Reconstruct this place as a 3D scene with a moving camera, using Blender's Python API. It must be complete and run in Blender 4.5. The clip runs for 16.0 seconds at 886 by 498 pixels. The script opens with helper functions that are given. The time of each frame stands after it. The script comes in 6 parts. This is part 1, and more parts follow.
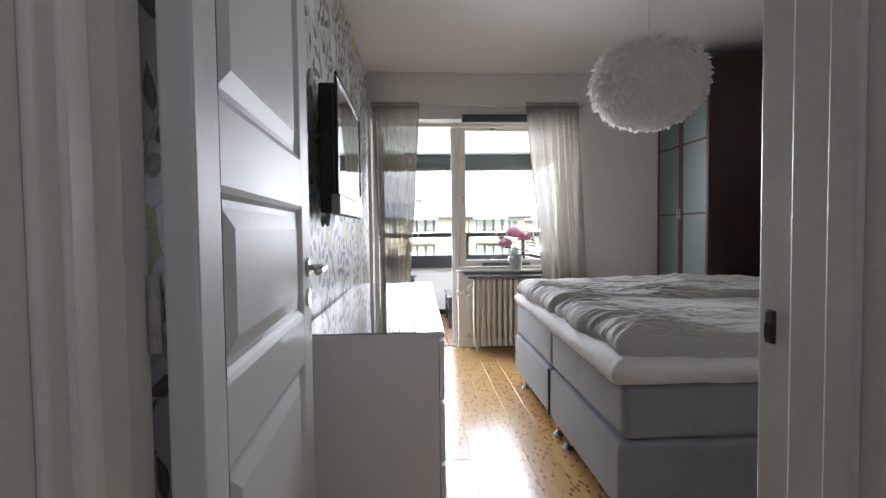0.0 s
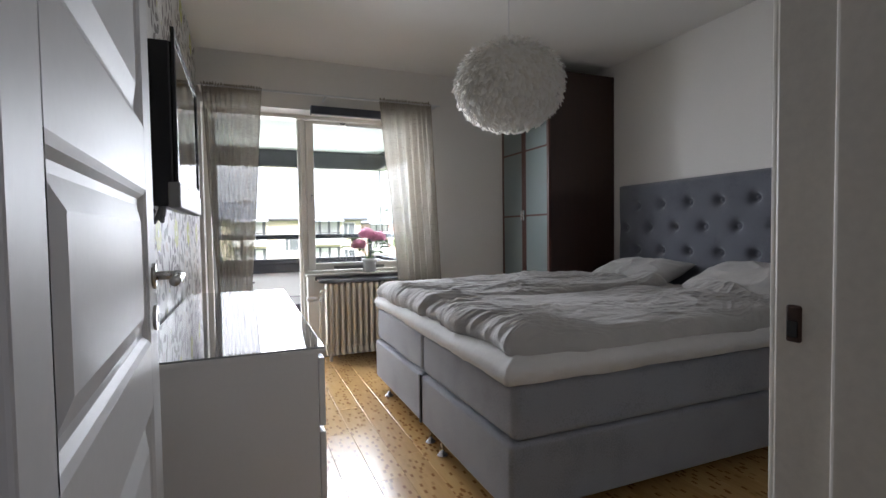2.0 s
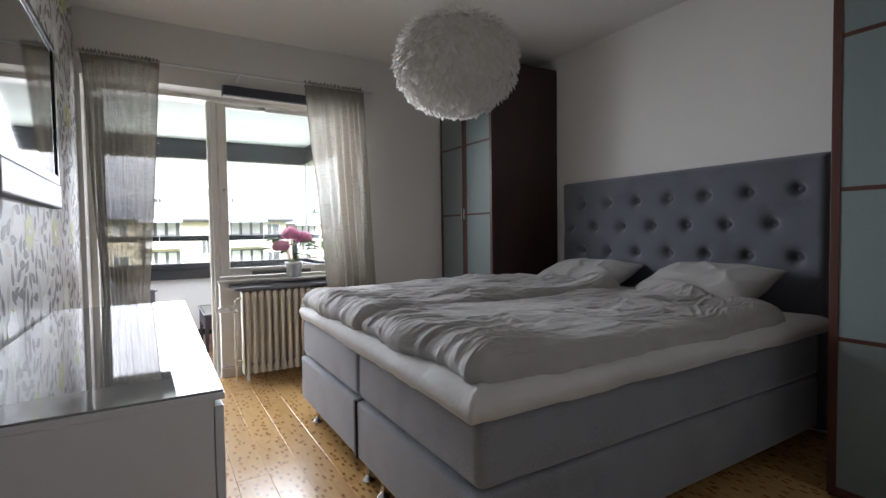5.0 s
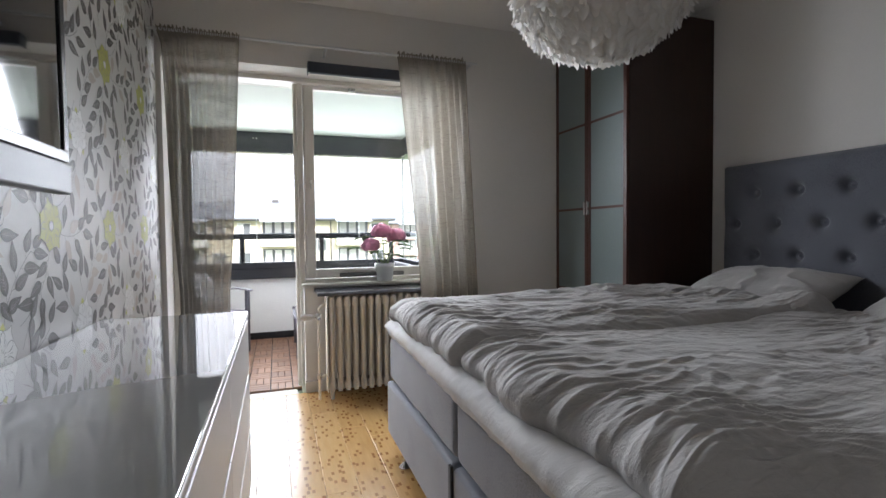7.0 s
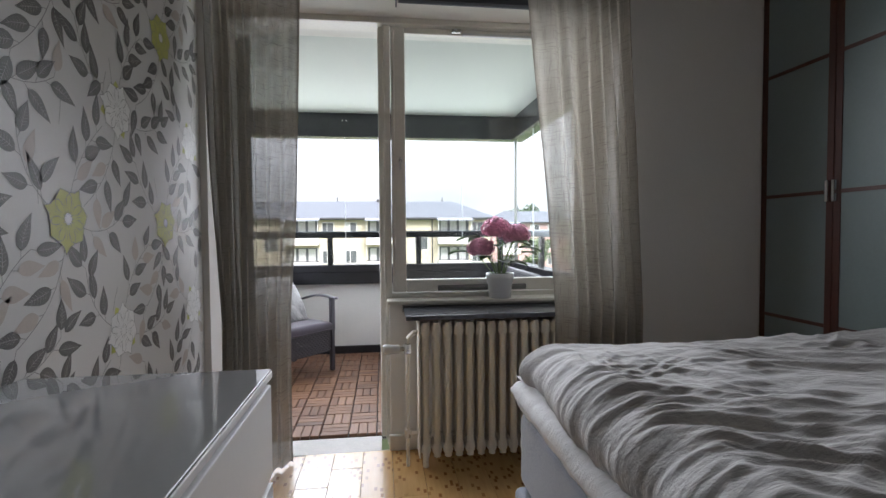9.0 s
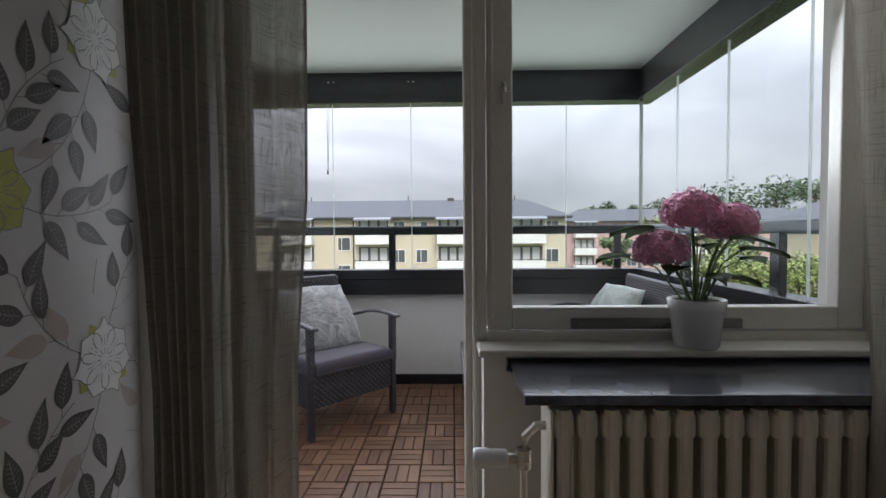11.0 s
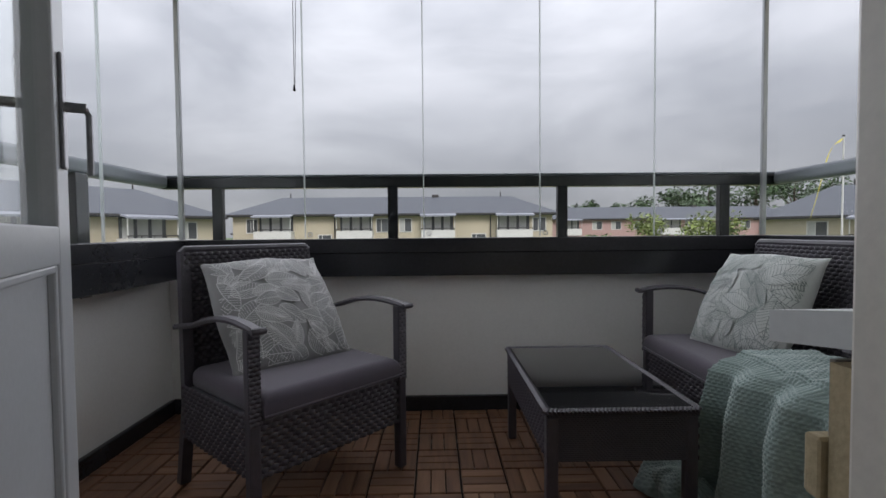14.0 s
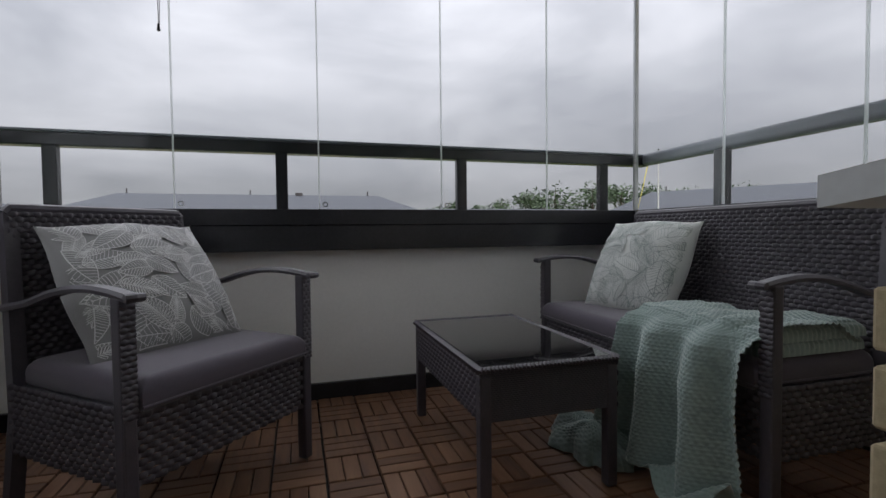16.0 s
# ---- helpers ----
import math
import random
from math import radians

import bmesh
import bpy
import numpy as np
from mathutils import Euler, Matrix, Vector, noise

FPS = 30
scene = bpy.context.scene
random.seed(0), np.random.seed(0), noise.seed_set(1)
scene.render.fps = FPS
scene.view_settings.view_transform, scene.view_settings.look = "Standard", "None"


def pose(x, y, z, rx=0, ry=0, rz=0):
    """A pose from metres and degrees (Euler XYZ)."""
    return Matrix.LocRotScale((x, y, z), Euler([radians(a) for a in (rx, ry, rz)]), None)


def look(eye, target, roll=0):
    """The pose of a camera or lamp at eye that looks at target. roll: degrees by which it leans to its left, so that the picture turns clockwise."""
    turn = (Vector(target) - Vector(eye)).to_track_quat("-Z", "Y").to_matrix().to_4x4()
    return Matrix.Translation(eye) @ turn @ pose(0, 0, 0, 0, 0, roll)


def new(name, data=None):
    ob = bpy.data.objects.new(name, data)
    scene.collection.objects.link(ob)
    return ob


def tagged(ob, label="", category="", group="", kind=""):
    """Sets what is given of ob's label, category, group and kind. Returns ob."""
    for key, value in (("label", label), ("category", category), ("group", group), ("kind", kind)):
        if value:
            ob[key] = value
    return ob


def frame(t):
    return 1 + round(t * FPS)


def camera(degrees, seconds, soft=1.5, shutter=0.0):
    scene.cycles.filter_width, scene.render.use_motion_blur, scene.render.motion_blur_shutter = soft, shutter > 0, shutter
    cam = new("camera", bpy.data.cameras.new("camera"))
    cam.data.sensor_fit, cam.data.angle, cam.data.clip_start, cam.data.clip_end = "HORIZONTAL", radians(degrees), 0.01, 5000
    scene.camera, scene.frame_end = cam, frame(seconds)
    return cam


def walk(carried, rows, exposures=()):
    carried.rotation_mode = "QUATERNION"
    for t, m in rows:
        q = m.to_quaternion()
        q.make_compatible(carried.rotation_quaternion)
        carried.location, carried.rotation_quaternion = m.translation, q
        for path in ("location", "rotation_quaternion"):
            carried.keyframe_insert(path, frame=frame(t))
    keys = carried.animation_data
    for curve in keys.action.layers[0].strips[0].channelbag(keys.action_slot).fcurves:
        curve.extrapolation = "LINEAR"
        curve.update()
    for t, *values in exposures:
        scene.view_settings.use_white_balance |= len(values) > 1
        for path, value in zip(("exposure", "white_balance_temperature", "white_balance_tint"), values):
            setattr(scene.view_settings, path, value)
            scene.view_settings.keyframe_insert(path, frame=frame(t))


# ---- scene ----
cam = camera(85.3, 16.0)
PATH = [
    (0, (0.141, -0.332, 1.199), (0.243, 1.664, 1.122), -0.7),
    (0.5, (0.086, -0.248, 1.196), (0.346, 1.734, 1.12), -0.7),
    (1, (0.055, -0.183, 1.191), (0.499, 1.765, 1.115), -0.7),
    (1.5, (0.039, -0.145, 1.185), (0.651, 1.757, 1.109), -0.8),
    (2, (0.003, -0.094, 1.183), (0.765, 1.754, 1.108), -0.8),
    (2.5, (-0.019, -0.044, 1.189), (0.847, 1.757, 1.115), -0.8),
    (3, (-0.022, 0.0, 1.178), (0.933, 1.756, 1.104), -0.8),
    (3.5, (-0.02, 0.056, 1.175), (0.998, 1.776, 1.101), -0.8),
    (3.7, (-0.014, 0.081, 1.174), (1.026, 1.788, 1.101), -0.8),
    (5.8, (0.21, 0.471, 1.169), (1.176, 2.22, 1.097), -0.8),
    (6, (0.232, 0.526, 1.17), (1.15, 2.301, 1.1), -0.8),
    (6.5, (0.296, 0.703, 1.17), (1.083, 2.54, 1.1), -0.7),
    (7, (0.366, 0.955, 1.156), (1.017, 2.844, 1.086), -0.6),
    (7.5, (0.436, 1.17, 1.143), (0.968, 3.097, 1.073), -0.6),
    (8, (0.488, 1.443, 1.147), (0.902, 3.398, 1.077), -0.5),
    (8.5, (0.505, 1.726, 1.149), (0.826, 3.699, 1.079), -0.5),
    (9, (0.512, 2.041, 1.147), (0.761, 4.025, 1.077), -0.4),
    (9.2, (0.524, 2.155, 1.155), (0.736, 4.142, 1.085), -0.4),
    (11.3, (0.438, 3.409, 1.101), (0.373, 5.407, 1.031), -0.4),
    (11.5, (0.42, 3.509, 1.089), (0.346, 5.506, 1.019), -0.4),
    (12, (0.373, 3.799, 1.021), (0.299, 5.797, 0.952), -0.4),
    (12.5, (0.339, 4.036, 0.984), (0.267, 6.034, 0.916), -0.5),
    (13, (0.297, 4.22, 0.955), (0.219, 6.217, 0.885), -0.6),
    (13.5, (0.248, 4.396, 0.914), (0.196, 6.395, 0.844), -0.6),
    (14, (0.199, 4.513, 0.854), (0.232, 6.511, 0.783), -0.5),
    (14.5, (0.158, 4.593, 0.832), (0.299, 6.586, 0.76), -0.6),
    (15, (0.119, 4.641, 0.805), (0.407, 6.619, 0.733), -0.6),
    (15.5, (0.077, 4.659, 0.754), (0.514, 6.609, 0.683), -0.6),
    (16, (0.041, 4.659, 0.711), (0.619, 6.573, 0.64), -0.6),
]
walk(cam, [(t, look(eye, target, roll)) for t, eye, target, roll in PATH],
     [(0, 3.58, 6250, 16), (3, 3.27, 6250, 16), (6, 3.25, 6250, 16), (8, 2.85, 6250, 16), (9.2, 2.3, 6250, 16), (11.3, 1.25, 6250, 16), (12.2, 1.05, 6250, 16), (13.0, 0.75, 6300, 16), (16, 0.6, 6450, 16)])

# ---- world and light: an overcast summer day ----
sky_world = bpy.data.worlds.new("overcast_sky")
scene.world = sky_world
sky_world.use_nodes = True
wn, wl = sky_world.node_tree.nodes, sky_world.node_tree.links
wn.clear()
w_out = wn.new("ShaderNodeOutputWorld")
w_bg = wn.new("ShaderNodeBackground")
w_sky = wn.new("ShaderNodeTexSky")
w_sky.sky_type = "NISHITA"
w_sky.sun_disc = False
w_sky.sun_elevation = radians(46)
w_sky.sun_rotation = radians(165)
w_map = wn.new("ShaderNodeMapping")
w_map.inputs["Scale"].default_value = (1.0, 1.0, 2.6)
w_tc = wn.new("ShaderNodeTexCoord")
w_n = wn.new("ShaderNodeTexNoise")
w_n.inputs["Scale"].default_value = 2.1
w_n.inputs["Detail"].default_value = 7
w_n.inputs["Roughness"].default_value = 0.5
w_n.inputs["Distortion"].default_value = 0.35
w_ramp = wn.new("ShaderNodeValToRGB")
w_ramp.color_ramp.elements[0].position = 0.36
w_ramp.color_ramp.elements[0].color = (4.7, 4.83, 5.15, 1)
w_ramp.color_ramp.elements[1].position = 0.66
w_ramp.color_ramp.elements[1].color = (7.8, 7.9, 8.2, 1)
w_mix = wn.new("ShaderNodeMix")
w_mix.data_type = "RGBA"
w_mix.inputs[0].default_value = 0.92
wl.new(w_tc.outputs["Generated"], w_map.inputs["Vector"])
wl.new(w_map.outputs["Vector"], w_n.inputs["Vector"])
wl.new(w_n.outputs["Fac"], w_ramp.inputs["Fac"])
wl.new(w_sky.outputs["Color"], w_mix.inputs[6])
wl.new(w_ramp.outputs["Color"], w_mix.inputs[7])
wl.new(w_mix.outputs[2], w_bg.inputs["Color"])
# an overcast sky is brighter towards the zenith
w_sep = wn.new("ShaderNodeSeparateXYZ")
wl.new(w_tc.outputs["Generated"], w_sep.inputs[0])
w_up = wn.new("ShaderNodeMapRange")
w_up.inputs[1].default_value, w_up.inputs[2].default_value = 0.10, 1.0
w_up.inputs[3].default_value, w_up.inputs[4].default_value = 0.044, 0.20
wl.new(w_sep.outputs["Z"], w_up.inputs[0])
wl.new(w_up.outputs[0], w_bg.inputs["Strength"])
wl.new(w_bg.outputs["Background"], w_out.inputs["Surface"])

sun = new("sun", bpy.data.lights.new("sun", "SUN"))
sun.data.energy = 1.5
sun.data.angle = radians(25)
sun.data.color = (1.0, 0.97, 0.93)
sun.matrix_world = look((8, -24, 32), (0, 6, 0))

# skylight at the window and the balcony door, and the lit hall behind
for lx, lz, lw, lh, watts, tilt, turn, spread in ((1.13, 1.74, 0.95, 0.92, 3.3, -68, 11, 120), (0.29, 1.20, 0.38, 2.0, 0.9, -70, 30, 95)):
    lamp = new("window_light", bpy.data.lights.new("window_light", "AREA"))
    lamp.data.shape, lamp.data.size, lamp.data.size_y = "RECTANGLE", lw, lh
    lamp.data.energy, lamp.data.color = watts, (0.90, 0.96, 1.0)
    lamp.data.spread = radians(spread)
    lamp.matrix_world = pose(lx, 4.64, lz, tilt, 0, turn)
# skylight falling in through the balcony's front glazing
lamp = new("glazing_light", bpy.data.lights.new("glazing_light", "AREA"))
lamp.data.shape, lamp.data.size, lamp.data.size_y = "RECTANGLE", 2.9, 1.22
lamp.data.energy, lamp.data.color = 7.0, (0.92, 0.96, 1.0)
lamp.matrix_world = pose(0.41, 6.955, 1.47, -88, 0, 0)
for lx, turn in ((-1.06, 90), (1.87, -90)):
    lamp = new("glazing_light", bpy.data.lights.new("glazing_light", "AREA"))
    lamp.data.shape, lamp.data.size, lamp.data.size_y = "RECTANGLE", 1.8, 1.2
    lamp.data.energy, lamp.data.color = 1.7, (0.92, 0.96, 1.0)
    lamp.matrix_world = pose(lx, 6.0, 1.47, -90, 0, turn)
hall_lamp = new("hall_light", bpy.data.lights.new("hall_light", "AREA"))
hall_lamp.data.shape, hall_lamp.data.size, hall_lamp.data.size_y = "RECTANGLE", 1.6, 1.0
hall_lamp.data.energy, hall_lamp.data.color = 0.8, (0.97, 0.98, 1.0)
hall_lamp.matrix_world = pose(0.75, -0.95, 2.58, 0, 0, 0)


# ---- materials ----
def nodes_of(name):
    m = bpy.data.materials.new(name)
    m.use_nodes = True
    nt = m.node_tree
    return m, nt, nt.nodes["Principled BSDF"]


def node(nt, kind, **values):
    n = nt.nodes.new(kind)
    for key, value in values.items():
        n.inputs[key.replace("_", " ")].default_value = value
    return n


def ramp(nt, source, stops):
    r = nt.nodes.new("ShaderNodeValToRGB")
    e = r.color_ramp.elements
    while len(e) < len(stops):
        e.new(0.5)
    for el, (p, c) in zip(e, stops):
        el.position, el.color = p, (*c, 1)
    nt.links.new(source, r.inputs["Fac"])
    return r.outputs["Color"]


def bumped(nt, b, height, strength=0.2, distance=0.002):
    bp = node(nt, "ShaderNodeBump", Strength=strength, Distance=distance)
    nt.links.new(height, bp.inputs["Height"])
    nt.links.new(bp.outputs["Normal"], b.inputs["Normal"])


def tint(c, f):
    return tuple(min(1.0, v * f) for v in c)


def mat(name, c, rough=0.5, metal=0.0, var=0.08, scale=3.0, bump=0.0, bscale=80.0, coat=0.0, stretch=(1, 1, 1), rvar=0.08, spec=0.5):
    """A plain surface with stains at one scale and grain at another."""
    m, nt, b = nodes_of(name)
    tc = nt.nodes.new("ShaderNodeTexCoord")
    mp = node(nt, "ShaderNodeMapping", Scale=stretch)
    nt.links.new(tc.outputs["Object"], mp.inputs["Vector"])
    big = node(nt, "ShaderNodeTexNoise", Scale=scale, Detail=4.0, Roughness=0.6)
    fine = node(nt, "ShaderNodeTexNoise", Scale=bscale, Detail=3.0)
    add = nt.nodes.new("ShaderNodeMath")
    add.operation = "MULTIPLY_ADD"
    add.inputs[1].default_value = 0.45
    for n in (big, fine):
        nt.links.new(mp.outputs["Vector"], n.inputs["Vector"])
    nt.links.new(fine.outputs["Fac"], add.inputs[0])
    half = nt.nodes.new("ShaderNodeMath")
    half.operation = "MULTIPLY"
    half.inputs[1].default_value = 0.55
    nt.links.new(big.outputs["Fac"], half.inputs[0])
    nt.links.new(half.outputs[0], add.inputs[2])
    nt.links.new(ramp(nt, add.outputs[0], [(0.32, tint(c, 1 - var)), (0.68, tint(c, 1 + var))]), b.inputs["Base Color"])
    rr = nt.nodes.new("ShaderNodeMapRange")
    rr.inputs[3].default_value, rr.inputs[4].default_value = max(0.02, rough - rvar), min(1, rough + rvar)
    nt.links.new(big.outputs["Fac"], rr.inputs[0])
    nt.links.new(rr.outputs[0], b.inputs["Roughness"])
    b.inputs["Metallic"].default_value = metal
    b.inputs["Coat Weight"].default_value = coat
    b.inputs["Specular IOR Level"].default_value = spec
    if bump:
        bumped(nt, b, fine.outputs["Fac"], bump)
    return m


def fabric(name, c, weave=900.0, var=0.12, strength=0.35, sheen=0.3, scale=5.0):
    m, nt, b = nodes_of(name)
    tc = nt.nodes.new("ShaderNodeTexCoord")
    big = node(nt, "ShaderNodeTexNoise", Scale=scale, Detail=5.0)
    melange = node(nt, "ShaderNodeTexNoise", Scale=weave * 0.25, Detail=2.0)
    fine = node(nt, "ShaderNodeTexVoronoi", Scale=weave)
    for n in (big, melange, fine):
        nt.links.new(tc.outputs["Object"], n.inputs["Vector"])
    mx = nt.nodes.new("ShaderNodeMath")
    mx.operation = "ADD"
    nt.links.new(big.outputs["Fac"], mx.inputs[0])
    nt.links.new(melange.outputs["Fac"], mx.inputs[1])
    nt.links.new(ramp(nt, mx.outputs[0], [(0.7, tint(c, 1 - var)), (1.0, tint(c, 1 + var))]), b.inputs["Base Color"])
    mx.inputs[1].default_value = 0.5
    b.inputs["Roughness"].default_value = 0.9
    b.inputs["Sheen Weight"].default_value = sheen
    b.inputs["Specular IOR Level"].default_value = 0.2
    bumped(nt, b, fine.outputs["Distance"], strength, 0.001)
    return m


def glass_mat(name, colour=(0.97, 0.985, 0.98), rough=0.0, gloss=0.32, least=0.02):
    """A clear pane: what passes straight through, and the gloss of its face."""
    m = bpy.data.materials.new(name)
    m.use_nodes = True
    nt = m.node_tree
    nt.nodes.clear()
    out = nt.nodes.new("ShaderNodeOutputMaterial")
    mix = nt.nodes.new("ShaderNodeMixShader")
    lw = node(nt, "ShaderNodeLayerWeight", Blend=0.5)
    p5 = nt.nodes.new("ShaderNodeMath")
    p5.operation = "POWER"
    p5.inputs[1].default_value = 5.0
    fr = nt.nodes.new("ShaderNodeMath")
    fr.operation = "MULTIPLY_ADD"
    fr.inputs[1].default_value, fr.inputs[2].default_value = gloss, least
    nt.links.new(lw.outputs["Facing"], p5.inputs[0])
    nt.links.new(p5.outputs[0], fr.inputs[0])
    tr = node(nt, "ShaderNodeBsdfTransparent", Color=(*colour, 1))
    gl = node(nt, "ShaderNodeBsdfGlossy", Roughness=rough)
    nt.links.new(fr.outputs[0], mix.inputs[0])
    nt.links.new(tr.outputs[0], mix.inputs[1])
    nt.links.new(gl.outputs[0], mix.inputs[2])
    nt.links.new(mix.outputs[0], out.inputs["Surface"])
    return m


WHITE_WALL = mat("painted_wall", (0.72, 0.695, 0.66), 0.75, var=0.03, scale=1.5, bump=0.15, bscale=120)
CEILING = mat("painted_ceiling", (0.78, 0.76, 0.725), 0.85, var=0.03, scale=1.2, bump=0.12, bscale=140)
WALLPAPER = mat("wallpaper_ground", (0.64, 0.63, 0.62), 0.45, var=0.03, scale=2.0, bump=0.1, bscale=160)
LEAF_PRINT = mat("print_grey", (0.120, 0.113, 0.108), 0.45, var=0.25, scale=22, bscale=300)
TAUPE_PRINT = mat("print_taupe", (0.50, 0.44, 0.40), 0.45, var=0.10, scale=22, bscale=300)
LIME_PRINT = mat("print_lime", (0.52, 0.53, 0.12), 0.45, var=0.15, scale=22, bscale=300)
PALE_PRINT = mat("print_pale", (0.86, 0.86, 0.85), 0.40, var=0.03, scale=22, bscale=300)
VEIN_PRINT = mat("print_vein", (0.40, 0.385, 0.37), 0.45, var=0.08, scale=22, bscale=300)
VINE_PRINT = mat("print_vine", (0.25, 0.245, 0.24), 0.45, var=0.10, scale=22, bscale=300)
GLOSS_WHITE = mat("gloss_white_paint", (0.64, 0.645, 0.65), 0.46, spec=0.14, var=0.03, scale=4, bump=0.05, bscale=60)
# balcony door: white paint, its bluish shade put into a darker base colour
SHADED_DOOR_WHITE = mat("shaded_white_door_paint", (0.46, 0.475, 0.49), 0.35, var=0.06, scale=6, bump=0.1, bscale=90)
OLD_WHITE = mat("old_white_paint", (0.72, 0.69, 0.63), 0.38, var=0.07, scale=6, bump=0.12, bscale=90)
DRESSER_WHITE = mat("white_foil", (0.74, 0.735, 0.73), 0.35, var=0.02, scale=3)
DRESSER_GLASS = mat("white_glass_top", (0.28, 0.285, 0.285), 0.025, var=0.02, scale=3, coat=1.0, rvar=0.01)
BLACK_PLASTIC = mat("black_plastic", (0.012, 0.012, 0.013), 0.25, var=0.15)
SCREEN = mat("tv_screen", (0.006, 0.006, 0.007), 0.06, var=0.05, coat=1.0, rvar=0.02)
SILVER = mat("silver_plastic", (0.24, 0.24, 0.25), 0.5, metal=0.25, var=0.05)
STEEL = mat("brushed_steel", (0.55, 0.54, 0.52), 0.28, metal=1.0, var=0.08, scale=20)
CHROME = mat("chrome", (0.75, 0.75, 0.75), 0.08, metal=1.0, var=0.04, rvar=0.04)
BED_GREY = fabric("grey_bed_fabric", (0.23, 0.24, 0.265), 700, 0.16)
BED_DARK = fabric("black_piping", (0.03, 0.03, 0.035), 700, 0.1)


def cotton(name, c, strength):
    """Washed cotton: soft stains, and fine crinkles that run two ways."""
    m, nt, b = nodes_of(name)
    tc = nt.nodes.new("ShaderNodeTexCoord")
    big = node(nt, "ShaderNodeTexNoise", Scale=4.0, Detail=5.0)
    nt.links.new(tc.outputs["Object"], big.inputs["Vector"])
    nt.links.new(ramp(nt, big.outputs["Fac"], [(0.35, tint(c, 0.94)), (0.65, tint(c, 1.05))]), b.inputs["Base Color"])
    folds = []
    for turn, stretch in ((-0.15, (14, 52, 30)), (0.7, (16, 44, 30))):
        mp = node(nt, "ShaderNodeMapping", Scale=stretch, Rotation=(0, 0, turn))
        n = node(nt, "ShaderNodeTexNoise", Scale=1.0, Detail=4.0, Roughness=0.6, Distortion=0.6)
        nt.links.new(tc.outputs["Object"], mp.inputs["Vector"])
        nt.links.new(mp.outputs["Vector"], n.inputs["Vector"])
        folds.append(n.outputs["Fac"])
    add = nt.nodes.new("ShaderNodeMath")
    add.operation = "ADD"
    nt.links.new(folds[0], add.inputs[0])
    nt.links.new(folds[1], add.inputs[1])
    b.inputs["Roughness"].default_value = 0.8
    b.inputs["Sheen Weight"].default_value = 0.25
    b.inputs["Specular IOR Level"].default_value = 0.25
    bumped(nt, b, add.outputs[0], strength, 0.011)
    return m


SHEET = cotton("white_sheet", (0.62, 0.605, 0.59), 0.35)
DUVET = cotton("greige_cotton", (0.405, 0.388, 0.37), 0.36)
HEADBOARD = fabric("slate_headboard_fabric", (0.115, 0.12, 0.14), 700, 0.16)
WENGE = mat("dark_brown_veneer", (0.035, 0.016, 0.011), 0.42, var=0.3, scale=2.0, stretch=(14, 14, 0.8), bscale=20, bump=0.1)
MAHOGANY = mat("reddish_wood", (0.075, 0.024, 0.016), 0.4, var=0.25, scale=3.0, stretch=(14, 14, 1.5), bscale=20)
FROSTED = mat("frosted_glass", (0.19, 0.23, 0.23), 0.42, spec=0.3, var=0.05, scale=1.5, rvar=0.05)
MARBLE = mat("dark_marble", (0.075, 0.078, 0.09), 0.16, var=0.6, scale=9, bscale=30, coat=0.1, rvar=0.05)
RAD_PAINT = mat("cream_radiator_paint", (0.70, 0.65, 0.55), 0.40, var=0.05, scale=9, bump=0.08)
POT_WHITE = mat("white_ceramic", (0.80, 0.80, 0.80), 0.22, var=0.02, scale=5)
SOIL = mat("potting_soil", (0.03, 0.022, 0.016), 0.95, var=0.4, scale=60, bump=0.6)
PETAL = mat("pink_petal", (0.68, 0.31, 0.45), 0.6, var=0.30, scale=30)
PLANT_LEAF = mat("hydrangea_leaf", (0.06, 0.14, 0.03), 0.45, var=0.35, scale=14)
STEM = mat("green_stem", (0.13, 0.20, 0.06), 0.6, var=0.2, scale=20)
BLIND = mat("dark_blind_fabric", (0.045, 0.05, 0.065), 0.7, var=0.12, scale=12)
ALU_BLACK = mat("black_lacquered_aluminium", (0.026, 0.027, 0.031), 0.22, var=0.2, scale=5, rvar=0.08)
ALU_SILVER = mat("anodised_aluminium", (0.52, 0.53, 0.54), 0.35, metal=0.9, var=0.05)
RAIL_TOP = mat("grey_rail_paint", (0.16, 0.175, 0.20), 0.35, var=0.08, scale=6)
PARAPET = mat("white_parapet_panel", (0.84, 0.84, 0.825), 0.55, var=0.04, scale=2.5, bump=0.08)
BALCONY_CEIL = mat("balcony_ceiling_paint", (0.54, 0.56, 0.535), 0.8, var=0.03, scale=2)
WICKER = mat("dark_plastic_rattan", (0.062, 0.056, 0.068), 0.46, var=0.22, scale=30, bscale=200, bump=0.2)
CUSHION = fabric("aubergine_seat_cover", (0.086, 0.074, 0.094), 900, 0.07, 0.15)
BLACK_GLASS = mat("black_table_glass", (0.008, 0.008, 0.009), 0.04, var=0.05, coat=1.0, rvar=0.02)
BLANKET = fabric("mint_wool", (0.235, 0.305, 0.285), 260, 0.12, 0.6, 0.5)
PAD_GREY = fabric("grey_print_cotton", (0.25, 0.25, 0.25), 1200, 0.05, 0.12)
PAD_WHITE = fabric("white_print_cotton", (0.58, 0.60, 0.58), 1200, 0.05, 0.12)
PAD_LINE = mat("white_line_print", (0.66, 0.66, 0.66), 0.9, var=0.05)
PAD_INK = mat("green_grey_line_print", (0.26, 0.30, 0.285), 0.9, var=0.15)
BRICK = mat("yellow_brick", (0.46, 0.38, 0.24), 0.85, var=0.20, scale=9, bump=0.5, bscale=120)
